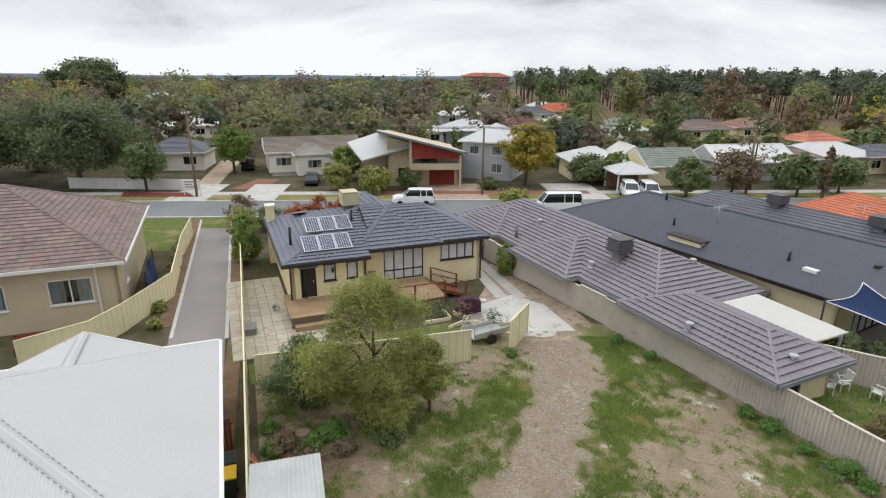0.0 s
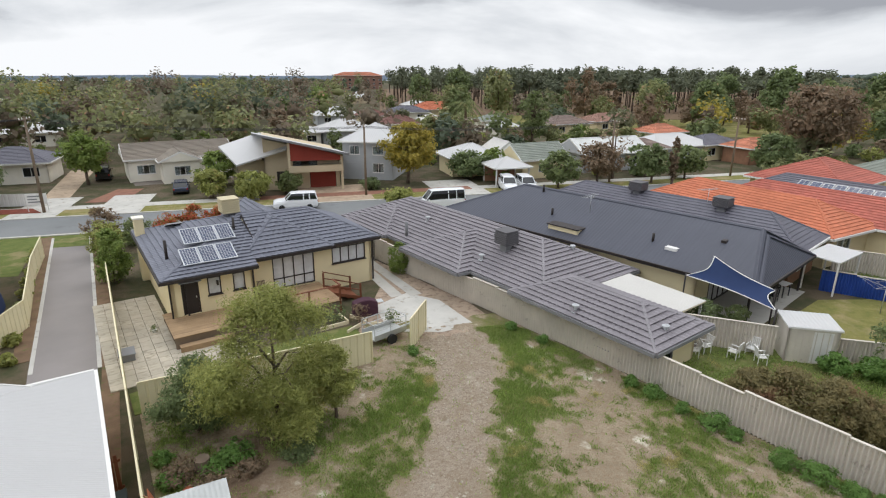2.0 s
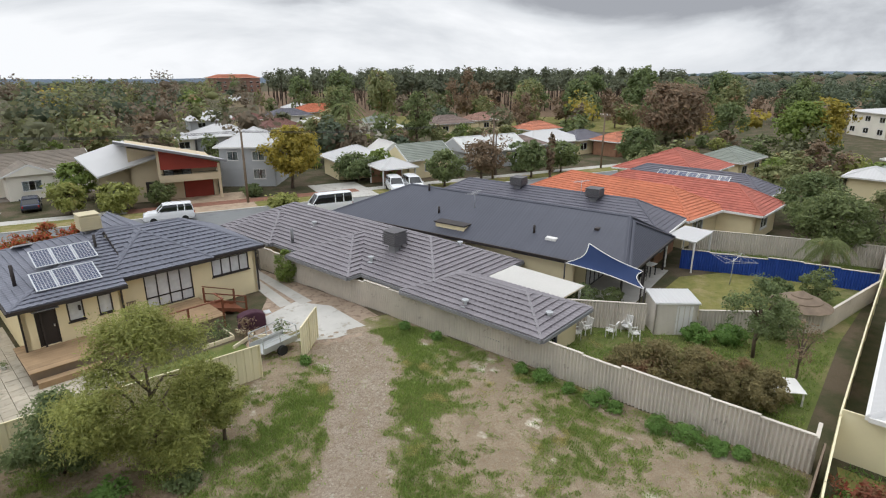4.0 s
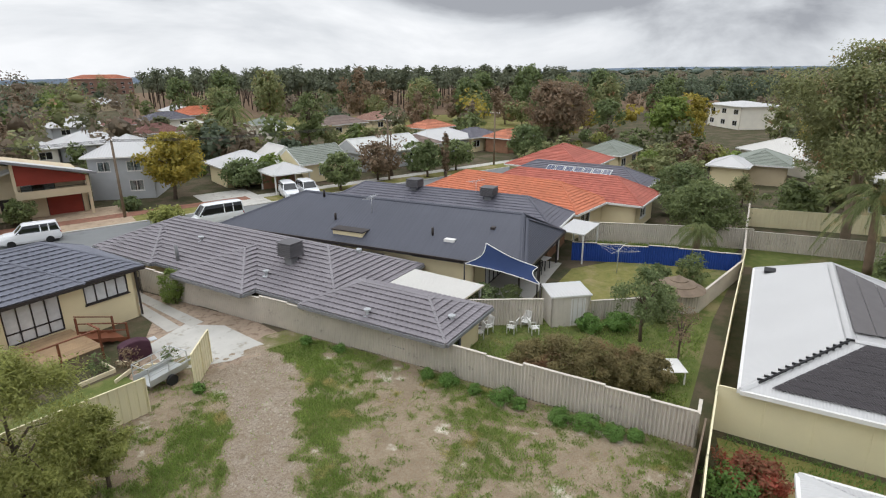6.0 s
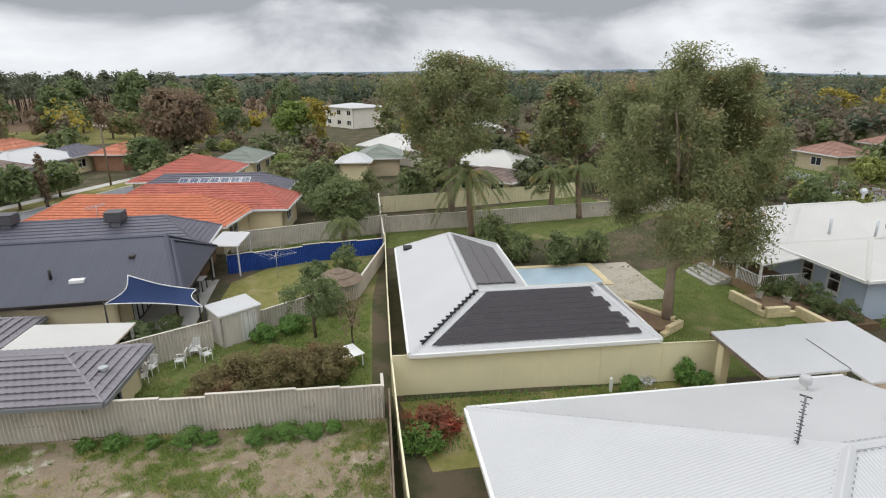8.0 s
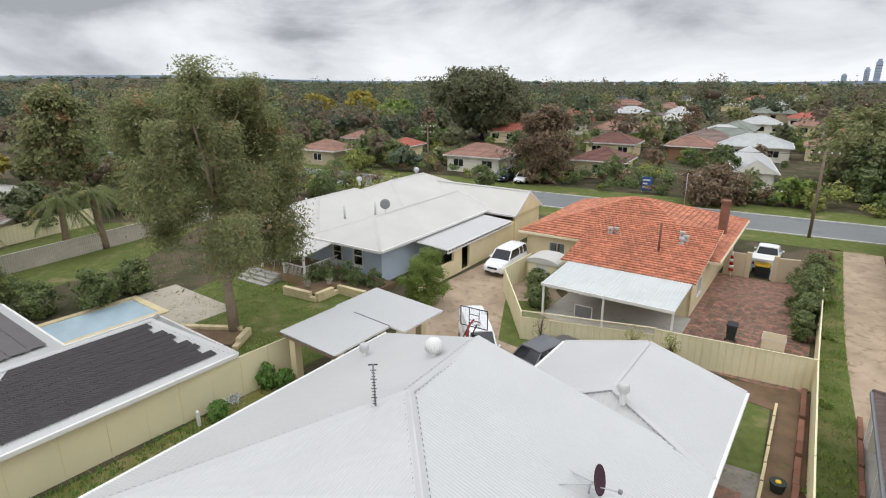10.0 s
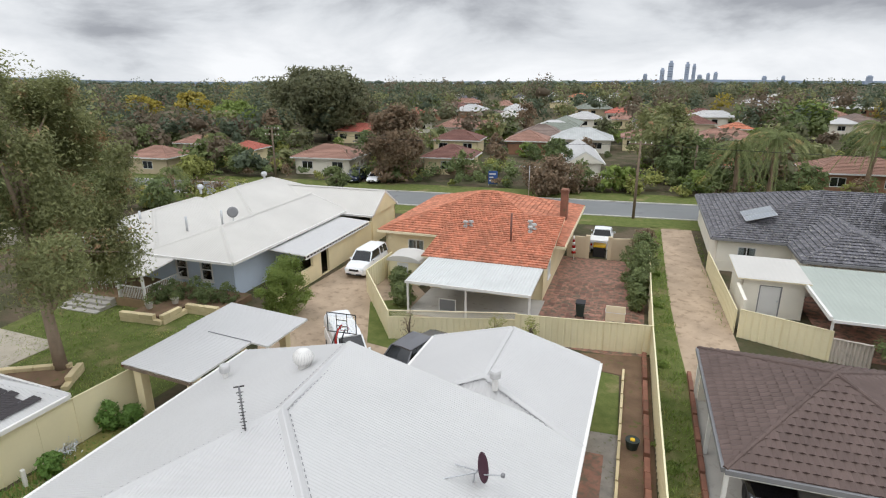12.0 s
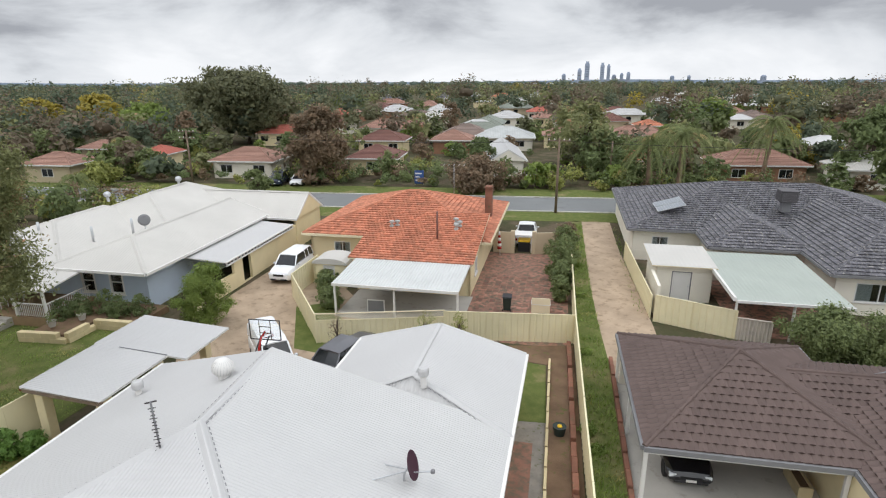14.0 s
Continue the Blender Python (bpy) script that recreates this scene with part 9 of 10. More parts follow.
# ---- poles and wires ----
def power_pole(x, y, h, rot, label, arms=1):
    p = thing("power_pole", x, y, rot, label, "pole", group="power poles")
    tube("pole", p, M["wood"], [(0, 0, -0.1), (0, 0, h)], [0.16, 0.11], 10)
    for k in range(arms):
        z = h - 0.35 - 0.9 * k
        boxes("crossarm", p, M["wood"], (-1.2, 1.2, -0.06, 0.06, z, z + 0.12))
        for u in (-1.1, -0.5, 0.5, 1.1):
            turned("insulator", p, M["white_paint"], [(0.05, 0), (0.07, 0.06), (0.04, 0.1), (0.06, 0.14), (0.02, 0.18)], (u, 0, z + 0.12), 8)
    return p


power_pole(-29.0, 64.6, 9.8, 90, "grey wooden power pole with crossarm")
power_pole(4.7, 67.2, 8.4, 90, "grey wooden power pole with crossarm")
power_pole(38.0, 69.4, 8.4, 90, "grey wooden power pole with crossarm")
power_pole(58.0, 70.6, 8.4, 90, "grey wooden power pole with crossarm")
power_pole(30.6, -54.6, 8.4, 30, "tall wooden power pole beside the lane mouth", 1)
power_pole(79.0, -36.8, 8.0, 30, "wooden power pole with stacked crossarms", 2)
power_pole(33.4, -75.2, 6.0, 30, "slim grey pole beside the rear street", 0)


def wire(name, a, b, sag, label, r=0.02):
    a, b = Vector(a), Vector(b)
    pts = [a.lerp(b, i / 12) - Vector((0, 0, sag * 4 * (i / 12) * (1 - i / 12))) for i in range(13)]
    o = thing(name, a.x, a.y, 0, label, "cable", group="overhead cables")
    tube("cable", o, M["black_plastic"], [p - Vector((a.x, a.y, 0)) for p in pts], [r] * 13, 4)


for dz in (-1.0, 0.0, 1.0):
    wire("overhead_cable", (-29.0, 64.6 + dz, 9.5), (4.7, 67.2 + dz, 8.1), 0.6, "thin black overhead cable along the front street")
    wire("overhead_cable", (4.7, 67.2 + dz, 8.1), (38.0, 69.4 + dz, 8.1), 0.6, "thin black overhead cable along the front street")
    wire("overhead_cable", (-29.0, 64.6 + dz, 9.5), (-70.0, 62.0 + dz, 9.5), 0.6, "thin black overhead cable along the front street")
wire("overhead_cable", (30.6, -54.6, 8.1), (79.0, -36.8, 7.7), 0.7, "thin black overhead cable along the rear street")
wire("overhead_cable", (30.6, -54.6, 8.1), (-20.0, -86.0, 8.1), 0.7, "thin black overhead cable along the rear street")


# ---- fittings on the white roof ----
def roof_aerial():
    x, y = local(*W0, 8.3, -6.35)
    a = thing("tv_aerial", x, y, -63, "tall television aerial with stacked rods on white roof", "aerial", 4.22)
    tube("mast", a, M["grey_trim"], [(0.25, -0.1, 0), (0, 0, 0.4), (-0.05, 0, 2.1)], [0.035, 0.03, 0.03], 8)
    for k in range(13):
        z = 0.5 + k * 0.115
        w = 0.05 + 0.03 * (k % 3 == 0)
        bar("rod", a, M["dark_trim"], (-0.05 + 0.8 * w, -w, z), (-0.05 - 0.8 * w, w, z + 0.02 * (k % 2)), 0.025, 0.018)
    bar("rod", a, M["dark_trim"], (0.05, -0.12, 2.08), (-0.15, 0.12, 2.08), 0.035)
    boxes("foot", a, M["alu"], (0.1, 0.4, -0.2, 0.0, -0.06, 0.0))


def satellite_dish(x, y, z, rot, label, r=0.4):
    d = thing("satellite_dish", x, y, rot, label, "satellite dish", z)
    rings, seg = 5, 24
    verts, faces = [(0, 0, 0)], []
    for i in range(1, rings + 1):
        for k in range(seg):
            a, q = 2 * math.pi * k / seg, r * i / rings
            verts.append((q * math.cos(a), 1.15 * q * math.sin(a), 0.55 * q * q))
    for k in range(seg):
        faces.append((0, 1 + k, 1 + (k + 1) % seg))
        for i in range(rings - 1):
            b = 1 + i * seg
            faces.append((b + k, b + seg + k, b + seg + (k + 1) % seg, b + (k + 1) % seg))
    ob = link_mesh("reflector", verts, faces, M["maroon"], d, "faded purple-brown reflector", smooth=True)
    ob.matrix_basis = pose(0, 0, 0.75, 74, 0, 0)
    so = ob.modifiers.new("thick", "SOLIDIFY")
    so.thickness = 0.02
    tube("mount", d, M["alu"], [(0, 0.25, -0.1), (0, 0.2, 0.45), (0, 0.05, 0.75)], [0.03, 0.03, 0.03], 8)
    bar("feed_arm", d, M["alu"], (0, 0, 0.5), (0.1, -0.62, 0.55), 0.03)
    boxes("feed_horn", d, M["grey_trim"], (0.04, 0.16, -0.72, -0.6, 0.5, 0.62), bevel=0.02)
    bar("stay", d, M["alu"], (0, 0.1, 0.6), (0.75, 1.75, 0.1), 0.03)
    bar("stay", d, M["alu"], (0, 0.1, 0.55), (-0.75, 1.95, 0.2), 0.03)
    return d


roof_aerial()
satellite_dish(*local(*W0, 10.1, -13.4), 3.2, -62, "faded satellite dish with stays on white roof")


def roof_cowl(u, v, z, s, label):
    x, y = local(*W0, u, v)
    c = thing("roof_cowl", x, y, 0, label, "roof vent", z)
    turned("throat", c, M["white_paint"], [(0.2 * s, -0.25), (0.2 * s, 0.2), (0.16 * s, 0.24)], sides=16)
    ball = [(0.17 * s, 0.18), (0.28 * s, 0.24), (0.345 * s, 0.36), (0.36 * s, 0.46), (0.33 * s, 0.6), (0.24 * s, 0.71), (0.1 * s, 0.77), (0.01, 0.78)]
    if s > 0.9:
        turned("head", c, M["white_roof"], [(r * 0.93, z) for r, z in ball], sides=20)
        for k in range(22):
            verts = []
            for j, (r, z) in enumerate(ball[:-1]):
                a = 2 * math.pi * k / 22 + 0.06 * j
                for b in (0.0, 0.25):
                    verts.append((r * math.cos(a + b), r * math.sin(a + b), z))
            link_mesh("vane", verts, [(2 * j, 2 * j + 1, 2 * j + 3, 2 * j + 2) for j in range(len(ball) - 2)], M["white_paint"], c, smooth=True)
        turned("cap", c, M["white_paint"], [(0.2 * s, 0.745), (0.12 * s, 0.785), (0.01, 0.8)], sides=16)
    else:
        turned("head", c, M["white_roof"], [(0.17 * s, 0.3), (0.36 * s, 0.3), (0.37 * s, 0.52), (0.3 * s, 0.6), (0.02, 0.62)], sides=18)


roof_cowl(12.5, -5.65, 4.55, 1.1, "round white turbine vent on white roof")
roof_cowl(12.85, -1.45, 3.1, 0.6, "small white pipe cowl on white roof")
roof_cowl(15.0, -12.5, 3.85, 0.6, "small white pipe cowl on white roof")


# ---- shade sail, clothes hoist and garden things on the right ----
def shade_sail():
    s = thing("shade_sail", *K0, "navy shade sail stretched beside the charcoal roof", "shade sail")
    c = [Vector(p) for p in ((0.29, 3.7, 4.1), (-0.73, 4.79, 2.85), (-1.19, -0.44, 2.4), (0.07, 0.12, 3.05))]
    n = 12
    verts, faces = [], []
    for i in range(n + 1):
        for j in range(n + 1):
            u, v = i / n, j / n
            p = (c[0] * (1 - u) + c[1] * u) * (1 - v) + (c[3] * (1 - u) + c[2] * u) * v
            m = (c[0] + c[1] + c[2] + c[3]) / 4
            pull = 0.20 * (1 - 4 * (u - 0.5) ** 2) * (abs(2 * v - 1) ** 3) + 0.20 * (1 - 4 * (v - 0.5) ** 2) * (abs(2 * u - 1) ** 3)
            p = p.lerp(m, pull)
            p.z -= 0.25 * (1 - (2 * u - 1) ** 2) * (1 - (2 * v - 1) ** 2)
            verts.append(p)
    for i in range(n):
        for j in range(n):
            a = i * (n + 1) + j
            faces.append((a, a + 1, a + n + 2, a + n + 1))
    link_mesh("cloth", verts, faces, M["sail"], s, smooth=True)
    for line in ([verts[i] for i in range(n + 1)], [verts[i * (n + 1)] for i in range(n + 1)], [verts[i * (n + 1) + n] for i in range(n + 1)], [verts[n * (n + 1) + i] for i in range(n + 1)]):
        tube("edge_cord", s, M["white_paint"], line, [0.03] * len(line), 5)
    for p in (c[1], c[2], c[3]):
        tube("post", s, M["dark_trim"], [(p.x, p.y, 0), (p.x, p.y, p.z + 0.1)], [0.05, 0.05], 8)


shade_sail()


def clothes_hoist(x, y):
    h = thing("clothes_hoist", x, y, 20, "rotary clothes hoist on the lawn", "clothes hoist")
    tube("mast", h, M["alu"], [(0, 0, 0), (0, 0, 2.0)], [0.03, 0.03], 8)
    for k in range(4):
        a = math.pi / 2 * k
        bar("arm", h, M["alu"], (0, 0, 1.75), (1.6 * math.cos(a), 1.6 * math.sin(a), 2.0), 0.03)
        for q in (0.6, 1.1, 1.55):
            b = a + math.pi / 2
            bar("line", h, M["alu"], (q * math.cos(a), q * math.sin(a), 1.97), (q * math.cos(b), q * math.sin(b), 1.97), 0.012)


clothes_hoist(33.6, 26.0)


def garden_shed():
    s = thing("garden_shed", 22.7, 22.0, -25, "small pale steel garden shed with white roof", "shed")
    walls(s, rect(0, 2.4, 0, 1.8), 0, 1.95, "grey_fence", {0: [(1.2, 2.1, 0.05, 1.8, "door")]}, boards=0.0)
    skillion(s, -0.08, 2.48, -0.08, 1.88, 2.0, 2.12, "white_roof", tile=(0.2, 0.015), name="roof_panel")
    for k in range(8):
        boxes("rib", s, M["grey_fence"], (0.1 + k * 0.3, 0.14 + k * 0.3, -0.02, 0.0, 0.0, 1.95))


garden_shed()


def tin_shed():
    s = thing("tin_shed", -5.75, 13.4, 16, "low tin shed with streaked zinc roof in the lot corner", "shed")
    walls(s, rect(0.1, 2.2, 0.1, 2.1), 0, 1.8, "zinc")
    skillion(s, 0, 2.3, 0, 2.2, 1.82, 1.95, "zinc", tile=(0.15, 0.012), gutter="zinc", name="roof_panel")


tin_shed()


def garden_chair(x, y, rot, label, z=0.0, mat="white_paint"):
    c = thing("garden_chair", x, y, rot, label, "chair", z, group="garden chairs")
    for u in (-0.24, 0.24):
        boxes("leg", c, M[mat], (u - 0.02, u + 0.02, -0.24, -0.2, 0, 0.62), bevel=0.005)
        boxes("leg", c, M[mat], (u - 0.02, u + 0.02, 0.2, 0.24, 0, 0.42), bevel=0.005)
        boxes("armrest", c, M[mat], (u - 0.03, u + 0.03, -0.24, 0.26, 0.6, 0.64), bevel=0.01)
        bar("arm_post", c, M[mat], (u, 0.22, 0.42), (u, 0.22, 0.6), 0.035)
    for k in range(6):
        boxes("seat_slat", c, M[mat], (-0.25, 0.25, -0.23 + k * 0.08, -0.17 + k * 0.08, 0.4, 0.43))
    for k in range(6):
        u = -0.22 + k * 0.085
        bar("back_slat", c, M[mat], (u, -0.22, 0.43), (u, -0.34, 0.95), 0.05, 0.02)
    bar("back_rail", c, M[mat], (-0.26, -0.34, 0.95), (0.26, -0.34, 0.95), 0.05)
    return c


for x, y, r in ((20.3, 22.8, 30), (21.5, 22.9, 120), (21.3, 22.0, 250), (18.3, 23.4, 70), (19.2, 23.7, 95)):
    garden_chair(x, y, r, "white slatted garden chair on the lawn")


def white_table(x, y, rot, label):
    t = thing("garden_table", x, y, rot, label, "table")
    boxes("tabletop", t, M["white_paint"], (-0.9, 0.9, -0.7, 0.7, 0.7, 0.74), bevel=0.01)
    for u in (-0.8, 0.8):
        for v in (-0.6, 0.6):
            boxes("leg", t, M["white_paint"], (u - 0.03, u + 0.03, v - 0.03, v + 0.03, 0, 0.7))


white_table(23.2, 14.6, -35, "worn white table among garden shrubs")


def parasol(x, y, r, z, label):
    p = thing("parasol", x, y, 0, label, "umbrella")
    n = 16
    verts, faces = [(0, 0, z)], []
    for i, (q, dz) in enumerate(((0.33, 0.28), (0.34, 0.34), (0.66, 0.52), (0.67, 0.58), (1.0, 0.86))):
        for k in range(n):
            a = 2 * math.pi * k / n
            verts.append((r * q * math.cos(a), r * q * math.sin(a), z - dz))
    for k in range(n):
        faces.append((0, 1 + k, 1 + (k + 1) % n))
        for i in range(4):
            b = 1 + i * n
            faces.append((b + k, b + n + k, b + n + (k + 1) % n, b + (k + 1) % n))
    link_mesh("canopy", verts, faces, M["wood"], p)
    tube("pole", p, M["wood"], [(0, 0, 0), (0, 0, z)], [0.03, 0.03], 8)


parasol(31.6, 19.6, 1.7, 2.2, "brown thatched garden umbrella")


# ---- bins, barrow and boards beside the lot ----
def wheelie_bin(x, y, rot, lid, label):
    b = thing("wheelie_bin", x, y, rot, label, "bin", group="bins")
    verts = [(-0.22, -0.26, 0.08), (0.22, -0.26, 0.08), (0.22, 0.2, 0.08), (-0.22, 0.2, 0.08), (-0.29, -0.36, 1.0), (0.29, -0.36, 1.0), (0.29, 0.32, 1.0), (-0.29, 0.32, 1.0)]
    link_mesh("body", verts, [(0, 3, 2, 1), (0, 1, 5, 4), (1, 2, 6, 5), (2, 3, 7, 6), (3, 0, 4, 7), (4, 5, 6, 7)], M["bin_green"], b)
    boxes("lid", b, M[lid], (-0.31, 0.31, -0.38, 0.38, 1.0, 1.07), bevel=0.02)
    for s in (-1, 1):
        w = turned("wheel", b, M["tyre"], [(0.02, -0.03), (0.1, -0.03), (0.1, 0.03), (0.02, 0.03)], sides=12)
        w.matrix_basis = pose(s * 0.27, 0.26, 0.1, 0, 90, 0)
    bar("handle", b, M["bin_green"], (-0.25, 0.4, 0.98), (0.25, 0.4, 0.98), 0.04)


wheelie_bin(-7.45, 16.2, 20, "yellow_lid", "dark wheelie bin with yellow lid beside the white roof")
wheelie_bin(-7.75, 17.0, 20, "bin_green", "dark wheelie bin beside the white roof")
wheelie_bin(*local(*O0, 2.6, -1.2), 30, "black_plastic", "black wheelie bin in the brick courtyard")


def wheelbarrow(x, y):
    w = thing("wheelbarrow", x, y, 60, "upturned wheelbarrow with rusty tray", "wheelbarrow")
    verts = [(-0.2, -0.25, 0.35), (0.3, -0.25, 0.35), (0.3, 0.25, 0.35), (-0.2, 0.25, 0.35), (-0.4, -0.34, 0.75), (0.5, -0.34, 0.7), (0.5, 0.34, 0.7), (-0.4, 0.34, 0.75)]
    link_mesh("tray", verts, [(0, 3, 2, 1), (0, 1, 5, 4), (1, 2, 6, 5), (2, 3, 7, 6), (3, 0, 4, 7)], M["terracotta"], w)
    wh = turned("wheel", w, M["tyre"], [(0.05, -0.04), (0.2, -0.04), (0.2, 0.04), (0.05, 0.04)], sides=14)
    wh.matrix_basis = pose(0.62, 0, 0.2, 90, 0, 0)
    for s in (-1, 1):
        bar("handle", w, M["pale_wood"], (0.6, s * 0.1, 0.2), (-1.0, s * 0.3, 0.6), 0.04)
        bar("leg", w, M["alu"], (-0.25, s * 0.25, 0.4), (-0.3, s * 0.25, 0.0), 0.03)


wheelbarrow(-5.7, 17.0)


def board(x, y, rot, tilt, w, h, mat, label):
    b = thing("board", x, y, rot, label, "board", group="leaning boards")
    ob = boxes("panel", b, M[mat], (-w / 2, w / 2, -0.015, 0.015, 0, h))
    ob.matrix_basis = pose(0, 0, 0.01, -tilt, 0, 0)


board(-6.35, 16.9, 110, 18, 0.6, 1.3, "terracotta", "orange-brown board leaning on the cream fence")
board(-6.1, 16.6, 100, 30, 0.5, 0.8, "pale_wood", "pale plywood sheet lying by the fence")
board(-5.95, 17.3, 130, 40, 0.1, 1.9, "pale_wood", "long pale timber plank leaning by the fence")


def timber_gate():
    g = thing("timber_gate", -8.5, 18.3, 20, "dark red-brown slatted side gate", "gate")
    for k in range(7):
        boxes("slat", g, M["rail"], (-0.6 + k * 0.15, -0.48 + k * 0.15, -0.02, 0.02, 0.05, 1.7))
    for z in (0.3, 1.4):
        boxes("rail", g, M["rail"], (-0.62, 0.5, 0.02, 0.06, z, z + 0.1))


timber_gate()


def tree_stump(x, y):
    s = thing("tree_stump", x, y, 0, "pale sawn tree stump in the weeds", "stump")
    turned("stump", s, M["wood"], [(0.36, 0.0), (0.3, 0.2), (0.28, 0.5)], sides=14)


tree_stump(-5.6, 19.3)


# ---- back garden of the cream house ----
def barbecue(x, y, rot, label):
    b = thing("covered_barbecue", x, y, rot, label, "barbecue")
    bm = box_bm([(-0.75, 0.75, -0.35, 0.35, 0.0, 0.85)], bevel=0.06)
    bmesh.ops.subdivide_edges(bm, edges=bm.edges[:], cuts=3, use_grid_fill=True)
    for v in bm.verts:
        v.co += Vector((noise.noise(v.co * 3.1), noise.noise(v.co * 2.7 + Vector((5, 0, 0))), 0)) * 0.06
        if v.co.z > 0.8:
            v.co.z += 0.25 * (1 - (v.co.x / 0.8) ** 2)
    part("cover", bm, M["maroon"], b)
    boxes("side_shelf", b, M["alu"], (0.78, 1.15, -0.25, 0.25, 0.8, 0.84), bevel=0.01)


barbecue(*local(*A0, 10.6, -3.6), 10, "barbecue under a maroon cloth cover on the concrete")


def cage_trailer(x, y, rot):
    t = thing("cage_trailer", x, y, rot, "low galvanised trailer with open wire cage", "trailer")
    boxes("bed", t, M["zinc"], (-1.1, 1.1, -0.6, 0.6, 0.42, 0.48), (-1.1, 1.1, -0.62, -0.58, 0.48, 0.75), (-1.1, 1.1, 0.58, 0.62, 0.48, 0.75))
    for u in (-1.08, 0, 1.08):
        for v in (-0.6, 0.6):
            bar("stanchion", t, M["alu"], (u, v, 0.48), (u, v, 1.35), 0.035)
    for v in (-0.6, 0.6):
        for z in (1.0, 1.35):
            bar("cage_rail", t, M["alu"], (-1.1, v, z), (1.1, v, z), 0.03)
    for u in (-1.08, 1.08):
        bar("cage_rail", t, M["alu"], (u, -0.6, 1.35), (u, 0.6, 1.35), 0.03)
    bar("drawbar", t, M["zinc"], (1.1, 0, 0.42), (2.1, 0, 0.4), 0.08)
    for s in (-1, 1):
        w = turned("wheel", t, M["tyre"], [(0.08, -0.09), (0.28, -0.09), (0.28, 0.09), (0.08, 0.09)], sides=16)
        w.matrix_basis = pose(0, s * 0.72, 0.28, 90, 0, 0)


cage_trailer(2.4, 28.7, 30)
garden_chair(*local(*A0, 5.75, 0.9), 200, "brown folding chair on the deck", 0.76, "wood")


def hot_water_unit():
    u = thing("outdoor_bench", -11.0, 29.1, 20, "low grey outdoor bench on the paving", "bench")
    boxes("seat", u, M["grey_trim"], (-0.4, 0.4, -0.5, 0.5, 0.4, 0.46), bevel=0.01)
    for v in (-0.42, 0.42):
        boxes("leg", u, M["grey_trim"], (-0.35, 0.35, v - 0.04, v + 0.04, 0, 0.4))


hot_water_unit()


def pot(x, y, z, s, mat, label, leaf=None, seed=1):
    p = thing("plant_pot", x, y, 0, label, "pot", z, group="pots")
    turned("pot", p, M[mat], [(0.16 * s, 0), (0.22 * s, 0.3 * s), (0.25 * s, 0.34 * s), (0.22 * s, 0.36 * s), (0.18 * s, 0.3 * s)], sides=14)
    if leaf:
        rng = np.random.RandomState(seed)
        d = rng.normal(size=(160, 3)) * 0.16 * s + [0, 0, 0.5 * s]
        V, F = leaf_quads(rng, d, 0.12 * s)
        me = mesh_np("foliage", V, F)
        me.materials.append(M[leaf])
        new("foliage", me).parent = p


pot(*local(*A0, -0.6, 0.8), 0.03, 0.6, "white_paint", "small white pot beside the deck", "leaf_dark", 3)
for k, (u, v) in enumerate(((-3.0, 2.6), (-4.2, 3.6))):
    pot(*local(*U0, u, v), 0.6, 1.1, "concrete", "pale pot on the retaining wall", "leaf_mid", 5 + k)

# planter beds edged in pale timber, with bare shrubs
for k, (u, v) in enumerate(((8.3, -4.2), (9.4, -5.0), (10.6, -6.6))):
    x, y = local(*A0, u, v)
    e = thing("planter_edging", x, y, 22 + 25 * k, "pale timber edging round a planted bed", "edging")
    boxes("edge_board", e, M["cream_paint"], (-0.9, 0.9, -0.04, 0.04, 0.0, 0.22))
    boxes("edge_board", e, M["cream_paint"], (0.86, 0.94, 0.04, 1.3, 0.0, 0.22))
    shrub(x + 0.2, y + 0.6, 1.3, 0.7, "leaf_dark" if k != 1 else "leaf_brown", "sparse shrub in the edged bed", 180 + k, per=60, clumps=9, size=0.12)
x, y = local(*A0, 4.0, -5.2)
sheet("turf_patch", [local(*A0, -2.6, -7.6), local(*A0, 9.2, -7.4), local(*A0, 9.2, -4.6), local(*A0, 2.6, -4.4), local(*A0, -2.6, -5.6)], 0.045, "lawn", "small clipped lawn behind the deck", "lawn", 0.04)


def metal_gate():
    g = thing("side_gate", 3.05, 43.0, 100, "tall dark steel side gate", "gate")
    for k in range(9):
        boxes("bar", g, M["dark_trim"], (-0.9 + k * 0.22, -0.87 + k * 0.22, -0.015, 0.015, 0.1, 1.7))
    for z in (0.1, 1.66):
        boxes("rail", g, M["dark_trim"], (-0.95, 0.95, -0.02, 0.02, z, z + 0.05))


metal_gate()


# ---- garden of the blue house ----
def retaining_wall(pts, h, label):
    r = thing("retaining_wall", pts[0][0], pts[0][1], 0, label, "wall", group="limestone walls")
    for (x0, y0), (x1, y1) in zip(pts, pts[1:]):
        L = math.hypot(x1 - x0, y1 - y0)
        n = max(1, round(L / 0.95))
        rows = max(1, round(h / 0.32))
        ang = math.degrees(math.atan2(y1 - y0, x1 - x0))
        for j in range(rows):
            for i in range(n):
                o = 0.5 if j % 2 else 0
                s0, s1 = max(0, (i - o) / n), min(1, (i + 1 - o) / n)
                if s1 - s0 < 0.02:
                    continue
                bm = box_bm([(s0 * L + 0.008, s1 * L - 0.008, -0.17 + random.uniform(-0.01, 0.01), 0.17, j * h / rows + 0.006, (j + 1) * h / rows - 0.002)], bevel=0.015)
                bm.transform(pose(x0 - pts[0][0], y0 - pts[0][1], 0, 0, 0, ang))
                part("block", bm, M["limestone"], r)


